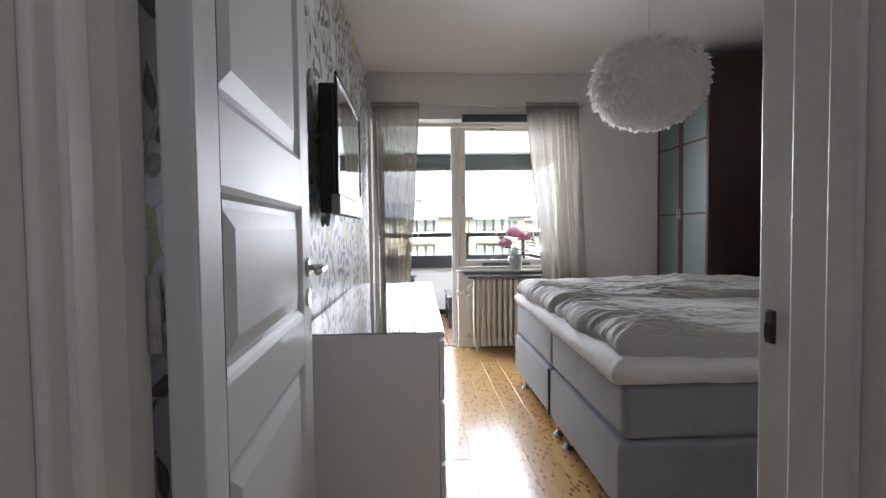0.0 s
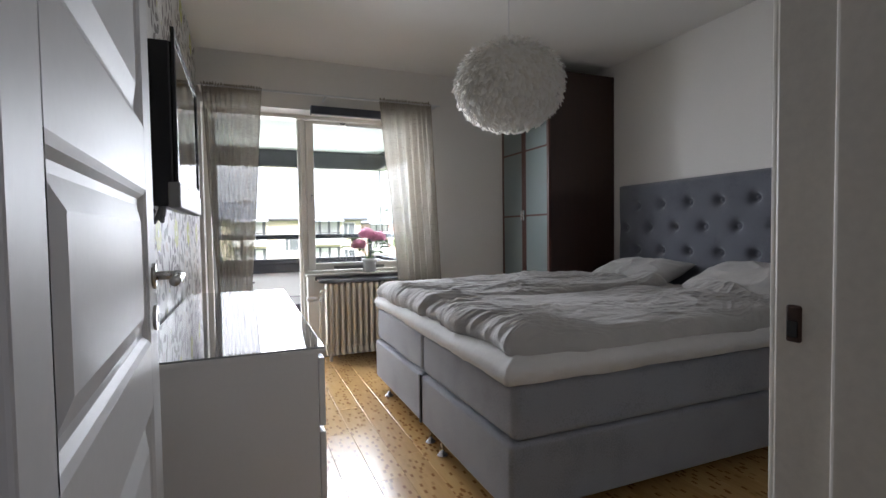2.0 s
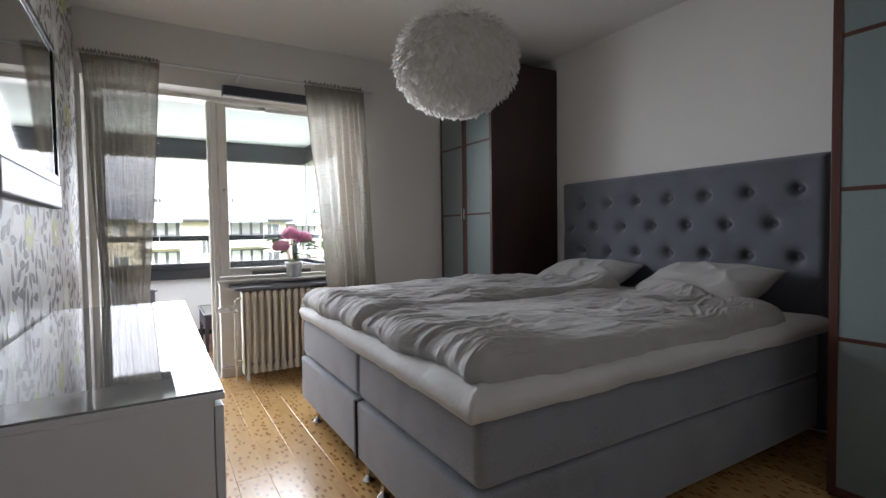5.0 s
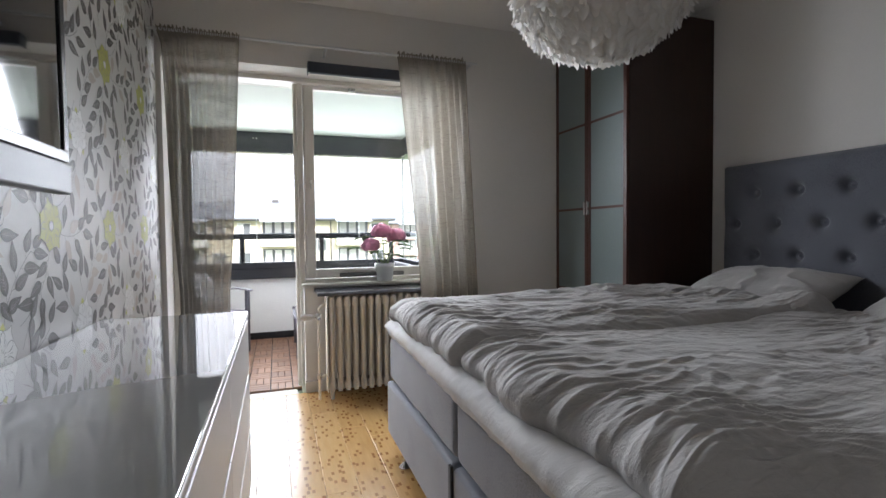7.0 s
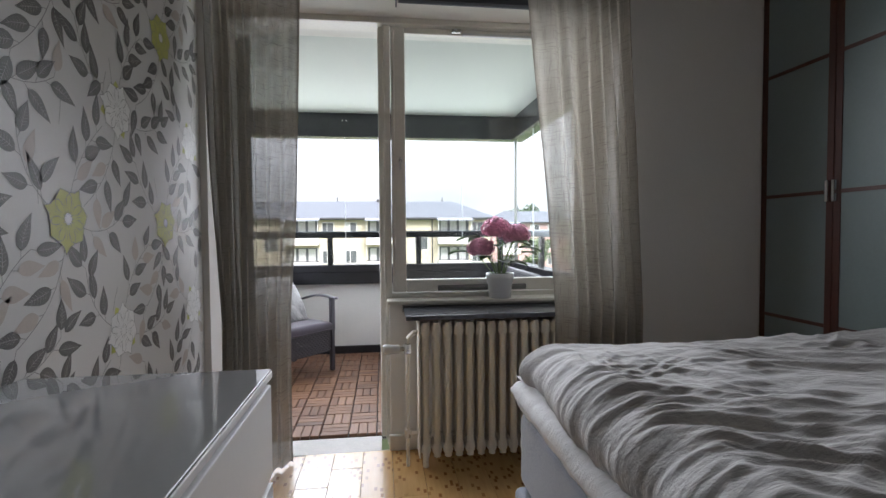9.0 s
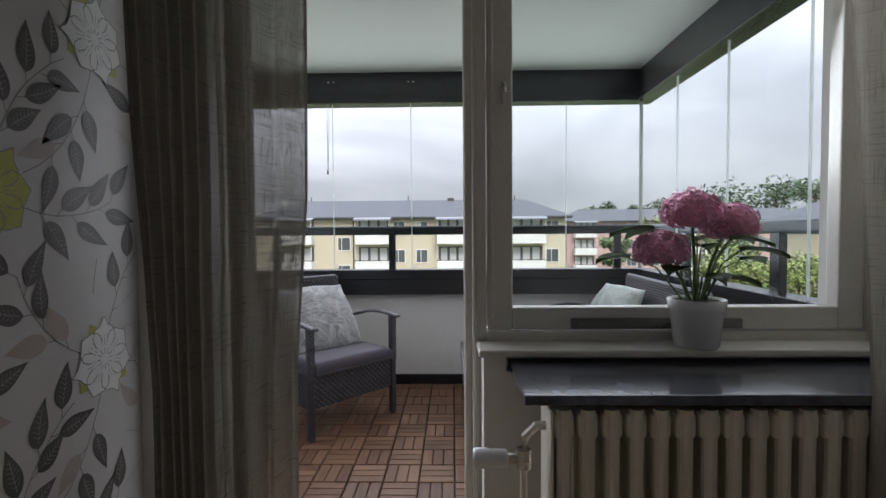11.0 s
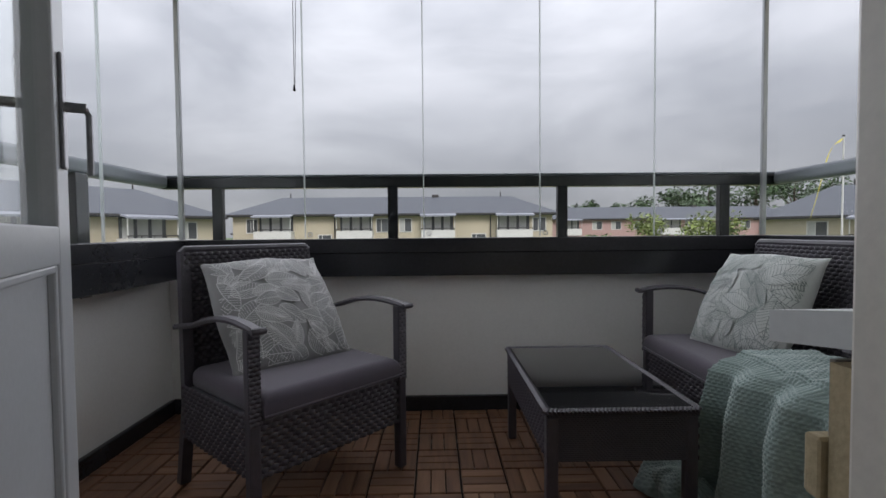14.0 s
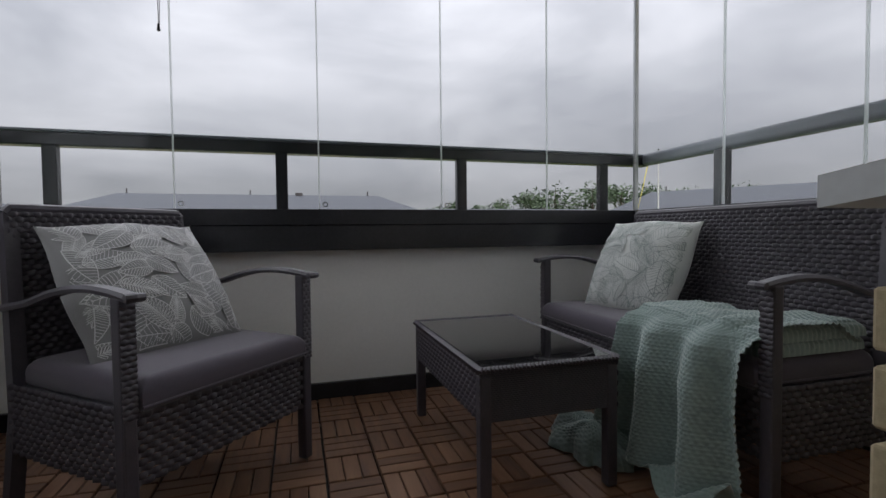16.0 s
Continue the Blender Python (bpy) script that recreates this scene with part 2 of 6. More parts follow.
MORTAR = mat("grey_mortar", (0.34, 0.33, 0.31), 0.95, var=0.12, scale=15, bump=0.5, bscale=200)
HALL_PAINT = mat("hall_paint", (0.40, 0.40, 0.42), 0.8, var=0.04)


def clear_strip_mat():
    """Milky clear plastic that lets the daylight behind it through."""
    m = bpy.data.materials.new("clear_plastic_strip")
    m.use_nodes = True
    nt = m.node_tree
    nt.nodes.clear()
    out = nt.nodes.new("ShaderNodeOutputMaterial")
    mix = node(nt, "ShaderNodeMixShader", Fac=0.5)
    df = node(nt, "ShaderNodeBsdfTransparent", Color=(0.93, 0.95, 0.95, 1))
    tl = node(nt, "ShaderNodeBsdfTranslucent", Color=(0.82, 0.84, 0.85, 1))
    nt.links.new(df.outputs[0], mix.inputs[1])
    nt.links.new(tl.outputs[0], mix.inputs[2])
    nt.links.new(mix.outputs[0], out.inputs["Surface"])
    return m


CLEAR_STRIP = clear_strip_mat()
PANE = glass_mat("window_glass")
BALCONY_PANE = glass_mat("balcony_glass", (0.965, 0.98, 0.975), gloss=0.06, least=0.008)


def feather_mat():
    m = bpy.data.materials.new("white_feather")
    m.use_nodes = True
    nt = m.node_tree
    nt.nodes.clear()
    out = nt.nodes.new("ShaderNodeOutputMaterial")
    mix = node(nt, "ShaderNodeMixShader", Fac=0.5)
    geo = nt.nodes.new("ShaderNodeNewGeometry")
    col = ramp(nt, geo.outputs["Random Per Island"], [(0.0, (0.84, 0.81, 0.76)), (1.0, (0.94, 0.93, 0.91))])
    df = node(nt, "ShaderNodeBsdfDiffuse")
    tl = node(nt, "ShaderNodeBsdfTranslucent")
    nt.links.new(col, df.inputs["Color"])
    nt.links.new(col, tl.inputs["Color"])
    nt.links.new(df.outputs[0], mix.inputs[1])
    nt.links.new(tl.outputs[0], mix.inputs[2])
    nt.links.new(mix.outputs[0], out.inputs["Surface"])
    return m


FEATHER = feather_mat()


def linen_mat():
    """Sheer linen with thick slubs both ways."""
    m = bpy.data.materials.new("sheer_linen")
    m.use_nodes = True
    nt = m.node_tree
    nt.nodes.clear()
    out = nt.nodes.new("ShaderNodeOutputMaterial")
    tc = nt.nodes.new("ShaderNodeTexCoord")
    slubs = []
    for stretch in ((22, 22, 420), (520, 520, 16)):
        mp = node(nt, "ShaderNodeMapping", Scale=stretch)
        nt.links.new(tc.outputs["Object"], mp.inputs["Vector"])
        n = node(nt, "ShaderNodeTexNoise", Scale=0.5, Detail=2.0, Roughness=0.55)
        nt.links.new(mp.outputs["Vector"], n.inputs["Vector"])
        slubs.append(n.outputs["Fac"])
    top = nt.nodes.new("ShaderNodeMath")
    top.operation = "MAXIMUM"
    nt.links.new(slubs[0], top.inputs[0])
    nt.links.new(slubs[1], top.inputs[1])
    col = ramp(nt, top.outputs[0], [(0.50, (0.37, 0.335, 0.285)), (0.74, (0.20, 0.175, 0.145))])
    dens = ramp(nt, top.outputs[0], [(0.45, (0.77, 0.77, 0.77)), (0.70, (0.96, 0.96, 0.96))])
    df = node(nt, "ShaderNodeBsdfDiffuse")
    tl = node(nt, "ShaderNodeBsdfTranslucent")
    tr = node(nt, "ShaderNodeBsdfTransparent")
    cloth = node(nt, "ShaderNodeMixShader", Fac=0.22)
    mix = nt.nodes.new("ShaderNodeMixShader")
    nt.links.new(col, df.inputs["Color"])
    nt.links.new(col, tl.inputs["Color"])
    nt.links.new(df.outputs[0], cloth.inputs[1])
    nt.links.new(tl.outputs[0], cloth.inputs[2])
    nt.links.new(dens, mix.inputs[0])
    nt.links.new(tr.outputs[0], mix.inputs[1])
    nt.links.new(cloth.outputs[0], mix.inputs[2])
    nt.links.new(mix.outputs[0], out.inputs["Surface"])
    return m


LINEN = linen_mat()


def wood_planks_mat(name, stops, knots, rough, grain=(3.0, 0.35, 3.0), coat=0.2):
    """Wood that differs from piece to piece, with grain along y and, if knots, short dark dashes."""
    m, nt, b = nodes_of(name)
    tc = nt.nodes.new("ShaderNodeTexCoord")
    info = nt.nodes.new("ShaderNodeObjectInfo")
    off = nt.nodes.new("ShaderNodeVectorMath")
    off.operation = "MULTIPLY_ADD"
    off.inputs[1].default_value = (7.3, 3.1, 5.7)
    nt.links.new(info.outputs["Random"], off.inputs[0])
    nt.links.new(tc.outputs["Object"], off.inputs[2])
    mp = node(nt, "ShaderNodeMapping", Scale=grain)
    nt.links.new(off.outputs[0], mp.inputs["Vector"])
    n = node(nt, "ShaderNodeTexNoise", Scale=14.0, Detail=5.0, Roughness=0.6)
    nt.links.new(mp.outputs["Vector"], n.inputs["Vector"])
    add = nt.nodes.new("ShaderNodeMath")
    add.operation = "MULTIPLY_ADD"
    add.inputs[1].default_value = 0.5
    nt.links.new(info.outputs["Random"], add.inputs[0])
    nt.links.new(n.outputs["Fac"], add.inputs[2])
    sc = nt.nodes.new("ShaderNodeMath")
    sc.operation = "MULTIPLY"
    sc.inputs[1].default_value = 0.72
    nt.links.new(add.outputs[0], sc.inputs[0])
    col = ramp(nt, sc.outputs[0], stops)
    if knots:
        mk = node(nt, "ShaderNodeMapping", Scale=(62, 9.5, 1))
        nt.links.new(off.outputs[0], mk.inputs["Vector"])
        v = node(nt, "ShaderNodeTexVoronoi", Scale=1.0, Randomness=0.85)
        nt.links.new(mk.outputs["Vector"], v.inputs["Vector"])
        mk2 = node(nt, "ShaderNodeMapping", Scale=(62, 30, 1))
        nt.links.new(off.outputs[0], mk2.inputs["Vector"])
        v2 = node(nt, "ShaderNodeTexVoronoi", Scale=0.55, Randomness=1.0)
        v2.distance = "CHEBYCHEV"
        nt.links.new(mk2.outputs["Vector"], v2.inputs["Vector"])
        dash = ramp(nt, v2.outputs["Distance"], [(0.0, (0.45, 0.30, 0.18)), (0.20, (0.45, 0.30, 0.18)), (0.27, (1, 1, 1))])
        mul = nt.nodes.new("ShaderNodeMix")
        mul.data_type = "RGBA"
        mul.blend_type = "MULTIPLY"
        mul.inputs[0].default_value = 0.9
        nt.links.new(col, mul.inputs[6])
        nt.links.new(dash, mul.inputs[7])
        col = mul.outputs[2]
    nt.links.new(col, b.inputs["Base Color"])
    b.inputs["Roughness"].default_value = rough
    b.inputs["Coat Weight"].default_value = coat
    b.inputs["Coat Roughness"].default_value = 0.15
    bumped(nt, b, n.outputs["Fac"], 0.12)
    return m


BAMBOO = wood_planks_mat("bamboo_floor", [(0.25, (0.46, 0.26, 0.095)), (0.55, (0.58, 0.355, 0.135)), (0.85, (0.66, 0.43, 0.19))], True, 0.25, coat=0.25)
ACACIA = wood_planks_mat("acacia_deck", [(0.2, (0.095, 0.043, 0.024)), (0.5, (0.195, 0.095, 0.050)), (0.85, (0.31, 0.17, 0.096))], False, 0.45, coat=0.0)


# ---- building blocks ----
def box_in(bm, x0, x1, y0, y1, z0, z1, bevel=0.0, seg=2):
    """A box, its edges rounded by bevel, added to bm."""
    made = bmesh.ops.create_cube(bm, size=1.0)["verts"]
    for v in made:
        v.co = Vector(((x0 + x1) / 2 + v.co.x * (x1 - x0), (y0 + y1) / 2 + v.co.y * (y1 - y0), (z0 + z1) / 2 + v.co.z * (z1 - z0)))
    if bevel:
        edges = list({e for v in made for e in v.link_edges})
        bmesh.ops.bevel(bm, geom=edges, offset=bevel, segments=seg, affect="EDGES", profile=0.5)
    return bm


def box(x0, x1, y0, y1, z0, z1, bevel=0.0, seg=2):
    return box_in(bmesh.new(), x0, x1, y0, y1, z0, z1, bevel, seg)


def rod_in(bm, a, b, r0, r1=None, n=10):
    """A round bar from a to b."""
    a, b = Vector(a), Vector(b)
    m = Matrix.Translation((a + b) / 2) @ (b - a).to_track_quat("Z", "Y").to_matrix().to_4x4()
    bmesh.ops.create_cone(bm, cap_ends=True, segments=n, radius1=r0, radius2=r0 if r1 is None else r1, depth=(b - a).length, matrix=m)
    return bm


def tube_in(bm, points, r, n=8):
    """A round bar bent along points."""
    pts = [Vector(p) for p in points]
    rings = []
    up = Vector((0, 0, 1))
    for i, p in enumerate(pts):
        d = (pts[min(i + 1, len(pts) - 1)] - pts[max(i - 1, 0)]).normalized()
        s = d.cross(up) if abs(d.dot(up)) < 0.97 else d.cross(Vector((1, 0, 0)))
        s.normalize()
        t = s.cross(d)
        rr = r[i] if isinstance(r, (list, tuple)) else r
        rings.append([bm.verts.new(p + rr * (math.cos(2 * math.pi * k / n) * s + math.sin(2 * math.pi * k / n) * t)) for k in range(n)])
    for q, w in zip(rings, rings[1:]):
        for k in range(n):
            bm.faces.new((q[k], q[(k + 1) % n], w[(k + 1) % n], w[k]))
    bm.faces.new(rings[0][::-1])
    bm.faces.new(rings[-1])
    return bm


def lathe_in(bm, profile, centre=(0, 0, 0), n=28):
    """A turned shape from (radius, z) pairs."""
    c = Vector(centre)
    rings = [[bm.verts.new(c + Vector((r * math.cos(2 * math.pi * k / n), r * math.sin(2 * math.pi * k / n), z))) for k in range(n)] for r, z in profile]
    for q, w in zip(rings, rings[1:]):
        for k in range(n):
            bm.faces.new((q[k], q[(k + 1) % n], w[(k + 1) % n], w[k]))
    return bm


def grid_in(bm, nu, nv, place):
    """A sheet of (nu + 1) x (nv + 1) points, each at place(u, v) with u and v from 0 to 1."""
    rows = [[bm.verts.new(place(i / nu, j / nv)) for j in range(nv + 1)] for i in range(nu + 1)]
    for i in range(nu):
        for j in range(nv):
            bm.faces.new((rows[i][j], rows[i + 1][j], rows[i + 1][j + 1], rows[i][j + 1]))
    return bm


def link_mesh(name, bm, material, smooth=False):
    me = bpy.data.meshes.new(name)
    bmesh.ops.recalc_face_normals(bm, faces=bm.faces)
    bm.to_mesh(me)
    bm.free()
    me.materials.append(material)
    if smooth:
        me.polygons.foreach_set("use_smooth", [True] * len(me.polygons))
    return new(name, me)


def part(name, bm, material, parent, label="", smooth=False):
    ob = link_mesh(name, bm, material, smooth)
    ob.parent = parent
    if label:
        ob["label"] = label
    return ob


def piece(name, mesh, parent, m):
    """One of many alike pieces that share a mesh."""
    ob = new(name, mesh)
    ob.parent = parent
    ob.matrix_basis = m
    return ob


def thing(name, label, category, at=(0, 0, 0), turn=0.0, group="", kind=""):
    ob = new(name)
    ob.empty_display_size = 0.1
    ob.matrix_basis = pose(*at, 0, 0, turn)
    return tagged(ob, label, category, group, kind)


def structure(name, bm, material, label, smooth=False):
    return tagged(link_mesh(name, bm, material, smooth), label, name.split("_")[0], kind="structure")


# ---- the setting: bedroom, hall, balcony ----
XL, XR, YS, YN, H = -0.34, 3.33, 0.29, 4.454, 2.75
DECK = -0.09

structure("wall_west", box(XL - 0.12, XL, 0.08, 4.97, -0.1, H + 0.15), WALLPAPER, "wall papered in white with a grey leaf and lime flower print")
structure("wall_east", box(XR, XR + 0.12, 0.08, 4.97, -0.1, H + 0.15), WHITE_WALL, "plain off-white painted bedroom wall behind the bed")
bm = bmesh.new()
box_in(bm, XL - 0.12, -0.31, YN, 4.97, -0.1, H + 0.15)
box_in(bm, 1.75, XR + 0.12, YN, 4.97, -0.1, H + 0.15)
box_in(bm, -0.31, 1.75, YN, 4.97, 2.30, H + 0.15)
box_in(bm, 0.545, 1.75, 4.572, 4.79, -0.1, 0.726)
box_in(bm, 0.545, 0.608, 4.572, 4.69, 0.726, 0.773)
box_in(bm, 0.608, 1.75, 4.63, 4.69, 0.726, 0.773)
structure("wall_north", bm, WHITE_WALL, "off-white window wall with balcony door and window opening")
structure("wall_below_window", box(0.568, 1.75, 4.792, 4.953, -0.1, 0.729), BRICK, "yellow brick wall below the window")
bm = bmesh.new()
box_in(bm, XL - 0.12, -0.235, 0.17, YS, -0.1, H + 0.15)
box_in(bm, 0.635, XR + 0.12, 0.17, YS, -0.1, H + 0.15)
box_in(bm, -0.235, 0.635, 0.17, YS, 2.19, H + 0.15)
structure("wall_south", bm, WHITE_WALL, "off-white wall with the open bedroom doorway")
structure("ceiling", box(XL, XR, YS, YN, H, H + 0.1), CEILING, "matt white painted bedroom ceiling")
structure("floor_slab", box(XL - 0.1, XR + 0.1, 0.05, 4.60, -0.14, -0.016), MORTAR, "screed below the bedroom boards")

# hall behind the camera
bm = bmesh.new()
box_in(bm, -1.3, -0.24, 0.02, 0.165, -0.1, 2.6)
box_in(bm, 0.64, 1.7, 0.02, 0.165, -0.1, 2.6)
box_in(bm, -0.24, 0.64, 0.02, 0.165, 2.19, 2.6)
box_in(bm, -1.4, -1.3, -2.0, 0.165, -0.1, 2.6)
box_in(bm, 1.7, 1.8, -2.0, 0.165, -0.1, 2.6)
box_in(bm, -1.4, 1.8, -2.1, -2.0, -0.1, 2.6)
structure("wall_hall", bm, HALL_PAINT, "plain grey painted walls of the dim hall")
structure("ceiling_hall", box(-1.4, 1.8, -2.1, 0.165, 2.6, 2.7), CEILING, "plain white hall ceiling")
structure("floor_hall", box(-1.4, 1.8, -2.1, 0.16, -0.1, -0.002), mat("hall_floor", (0.30, 0.20, 0.11), 0.4, var=0.2), "plain wooden hall floor")


# the inner doorway's lining and its casings
def door_lining():
    bm = bmesh.new()
    for s, x in ((-1, -0.2), (1, 0.6)):
        a, b = sorted((x, x + s * 0.036))
        box_in(bm, a, b, 0.03, YS + 0.004, 0, 2.19, 0.004)
        a, b = sorted((x - s * 0.014, x))
        box_in(bm, a, b, 0.10, 0.225, 0, 2.14, 0.006, 3)
        a, b = sorted((x - s * 0.022, x - s * 0.012))
        box_in(bm, a, b, 0.125, 0.165, 0, 2.135, 0.005, 3)
        a, b = sorted((x + s * 0.006, x + s * 0.09))
        box_in(bm, a, b, 0.0, 0.03, 0, 2.24, 0.008, 3)
        a, b = sorted((x + s * 0.02, x + s * 0.05))
        box_in(bm, a, b, -0.012, 0.004, 0, 2.22, 0.006, 3)
        a, b = sorted((x + s * 0.008, x + s * 0.085))
        box_in(bm, a, b, YS, YS + 0.016, 0, 2.24, 0.006, 3)
    box_in(bm, -0.2, 0.6, 0.03, YS + 0.004, 2.154, 2.19, 0.004)
    box_in(bm, -0.2, 0.6, 0.10, 0.225, 2.14, 2.154, 0.004)
    box_in(bm, -0.2, 0.6, 0.0, 0.03, 2.16, 2.24, 0.006)
    box_in(bm, -0.2, 0.6, YS, YS + 0.016, 2.16, 2.24, 0.006)
    frame_ob = structure("trim_doorway", bm, OLD_WHITE, "old white painted door lining with rounded stops")
    bm = bmesh.new()
    box_in(bm, 0.596, 0.604, 0.261, 0.278, 1.046, 1.090, 0.003)
    part("strike_plate", bm, mat("worn_brass", (0.07, 0.04, 0.03), 0.6, metal=0.3, var=0.3, scale=30), frame_ob, "worn brown strike plate")
    bm = bmesh.new()
    box_in(bm, 0.594, 0.5965, 0.263, 0.275, 1.052, 1.072, 0.001)
    part("latch_hole", bm, BLACK_PLASTIC, frame_ob)


door_lining()

# baseboards
bm = bmesh.new()
box_in(bm, XL, XL + 0.014, YS + 0.02, YN, 0, 0.075, 0.004)
structure("baseboard_west", bm, GLOSS_WHITE, "white painted baseboard")
bm = bmesh.new()
box_in(bm, 0.536, 1.75, 4.540, 4.571, 0, 0.082, 0.006)
structure("baseboard_north", bm, OLD_WHITE, "cream painted baseboard below the window")
bm = bmesh.new()
box_in(bm, 1.752, 2.56, YN - 0.014, YN, 0, 0.075, 0.004)
structure("baseboard_corner", bm, GLOSS_WHITE, "white painted baseboard")
bm = bmesh.new()
box_in(bm, XR - 0.014, XR, 1.25, 3.58, 0, 0.075, 0.004)
structure("baseboard_east", bm, GLOSS_WHITE, "white painted baseboard")


# ---- window and balcony door frames ----
def window_unit():
    base = thing("window_1", "white painted wooden window with one wide pane beside the balcony door", "window", kind="structure")
    bm = bmesh.new()
    box_in(bm, -0.31, -0.265, 4.67, 4.80, 0, 2.30, 0.004)
    box_in(bm, -0.265, 1.75, 4.67, 4.80, 2.268, 2.30, 0.004)
    box_in(bm, 0.495, 0.526, 4.757, 4.788, 0, 2.268, 0.004)
    box_in(bm, 0.497, 0.526, 4.725, 4.753, 0, 2.268, 0.005)
    box_in(bm, 0.526, 0.562, 4.698, 4.80, 0, 2.268, 0.004)
    box_in(bm, 0.520, 0.532, 4.690, 4.729, 0, 2.268, 0.004)
    box_in(bm, 1.69, 1.75, 4.68, 4.80, 0.79, 2.268, 0.004)
    box_in(bm, 0.528, 0.561, 4.801, 4.888, -0.08, 2.268, 0.005)
    box_in(bm, 0.562, 1.69, 4.692, 4.80, 0.775, 0.812, 0.004)
    part("window_frame", bm, OLD_WHITE, base)
    bm = bmesh.new()
    for x0, x1, z0, z1 in ((0.566, 0.642, 0.816, 2.262), (1.61, 1.686, 0.816, 2.262), (0.642, 1.61, 0.816, 0.884), (0.642, 1.61, 2.232, 2.262)):
        box_in(bm, x0, x1, 4.702, 4.755, z0, z1, 0.005)
    for x0, x1, z0, z1 in ((0.572, 0.584, 0.85, 2.24),):
        box_in(bm, x0, x1, 4.693, 4.704, z0, z1, 0.004)
    part("sash", bm, OLD_WHITE, base)
    part("pane", box(0.640, 1.612, 4.730, 4.736, 0.882, 2.234), PANE, base)
    bm = bmesh.new()
    box_in(bm, 0.607, 0.619, 4.690, 4.704, 1.49, 1.56, 0.003)
    lathe_in(bm, [(0.0, 0.0), (0.010, 0.0), (0.010, 0.02), (0.006, 0.026), (0.0, 0.026)], (0.613, 4.688, 1.525), 12)
    part("window_catch", bm, STEEL, base, "small brushed metal catch")
    bm = bmesh.new()
    box_in(bm, 0.815, 1.32, 4.684, 4.704, 0.822, 0.852, 0.004)
    box_in(bm, 0.835, 1.30, 4.679, 4.686, 0.829, 0.846, 0.003)
    part("vent_strip", bm, mat("vent_metal", (0.20, 0.20, 0.19), 0.5, metal=0.6, var=0.1, scale=20), base, "dull metal ventilation strip below the pane")
    bm = bmesh.new()
    box_in(bm, 0.90, 0.955, 4.68, 4.704, 2.238, 2.258, 0.003)
    rod_in(bm, (0.915, 4.682, 2.248), (0.915, 4.655, 2.243), 0.007)
    part("stay_catch", bm, STEEL, base)
    bm = box(0.96, 1.60, 4.676, 4.700, 2.222, 2.236, 0.004)
    part("stay_bar", bm, GLOSS_WHITE, base, "slim white window stay along the head")
    bm = box(0.532, 1.75, 4.572, 4.70, 0.764, 0.786, 0.006)
    part("window_board", bm, OLD_WHITE, base, "white painted wooden ledge")
    bm = bmesh.new()
    vs = [bm.verts.new(p) for p in ((0.564, 4.80, 0.80), (1.80, 4.80, 0.80), (1.80, 5.03, 0.766), (0.564, 5.03, 0.766), (0.564, 4.80, 0.765), (1.80, 4.80, 0.765), (1.80, 5.03, 0.732), (0.564, 5.03, 0.732))]
    for f in ((0, 1, 2, 3), (7, 6, 5, 4), (0, 4, 5, 1), (1, 5, 6, 2), (2, 6, 7, 3), (3, 7, 4, 0)):
        bm.faces.new([vs[k] for k in f])
    part("outer_sill", bm, mat("white_sheet_metal", (0.62, 0.64, 0.64), 0.4, var=0.06, scale=8), base, "white sheet-metal outer sill")


window_unit()

bm = bmesh.new()
box_in(bm, 0.618, 1.745, 4.308, 4.626, 0.7265, 0.751, 0.004)
tagged(link_mesh("marble_sill", bm, MARBLE), "polished dark grey marble window sill above the radiator", "window sill", kind="structure")

# threshold
bm = bmesh.new()
box_in(bm, -0.265, 0.495, 4.56, 4.60, -0.12, -0.002, 0.006)
box_in(bm, -0.265, 0.495, 4.60, 4.97, -0.12, -0.095, 0.004)
structure("threshold", bm, mat("worn_white_threshold", (0.62, 0.60, 0.57), 0.5, var=0.12, scale=14, bump=0.1), "worn white painted balcony threshold")


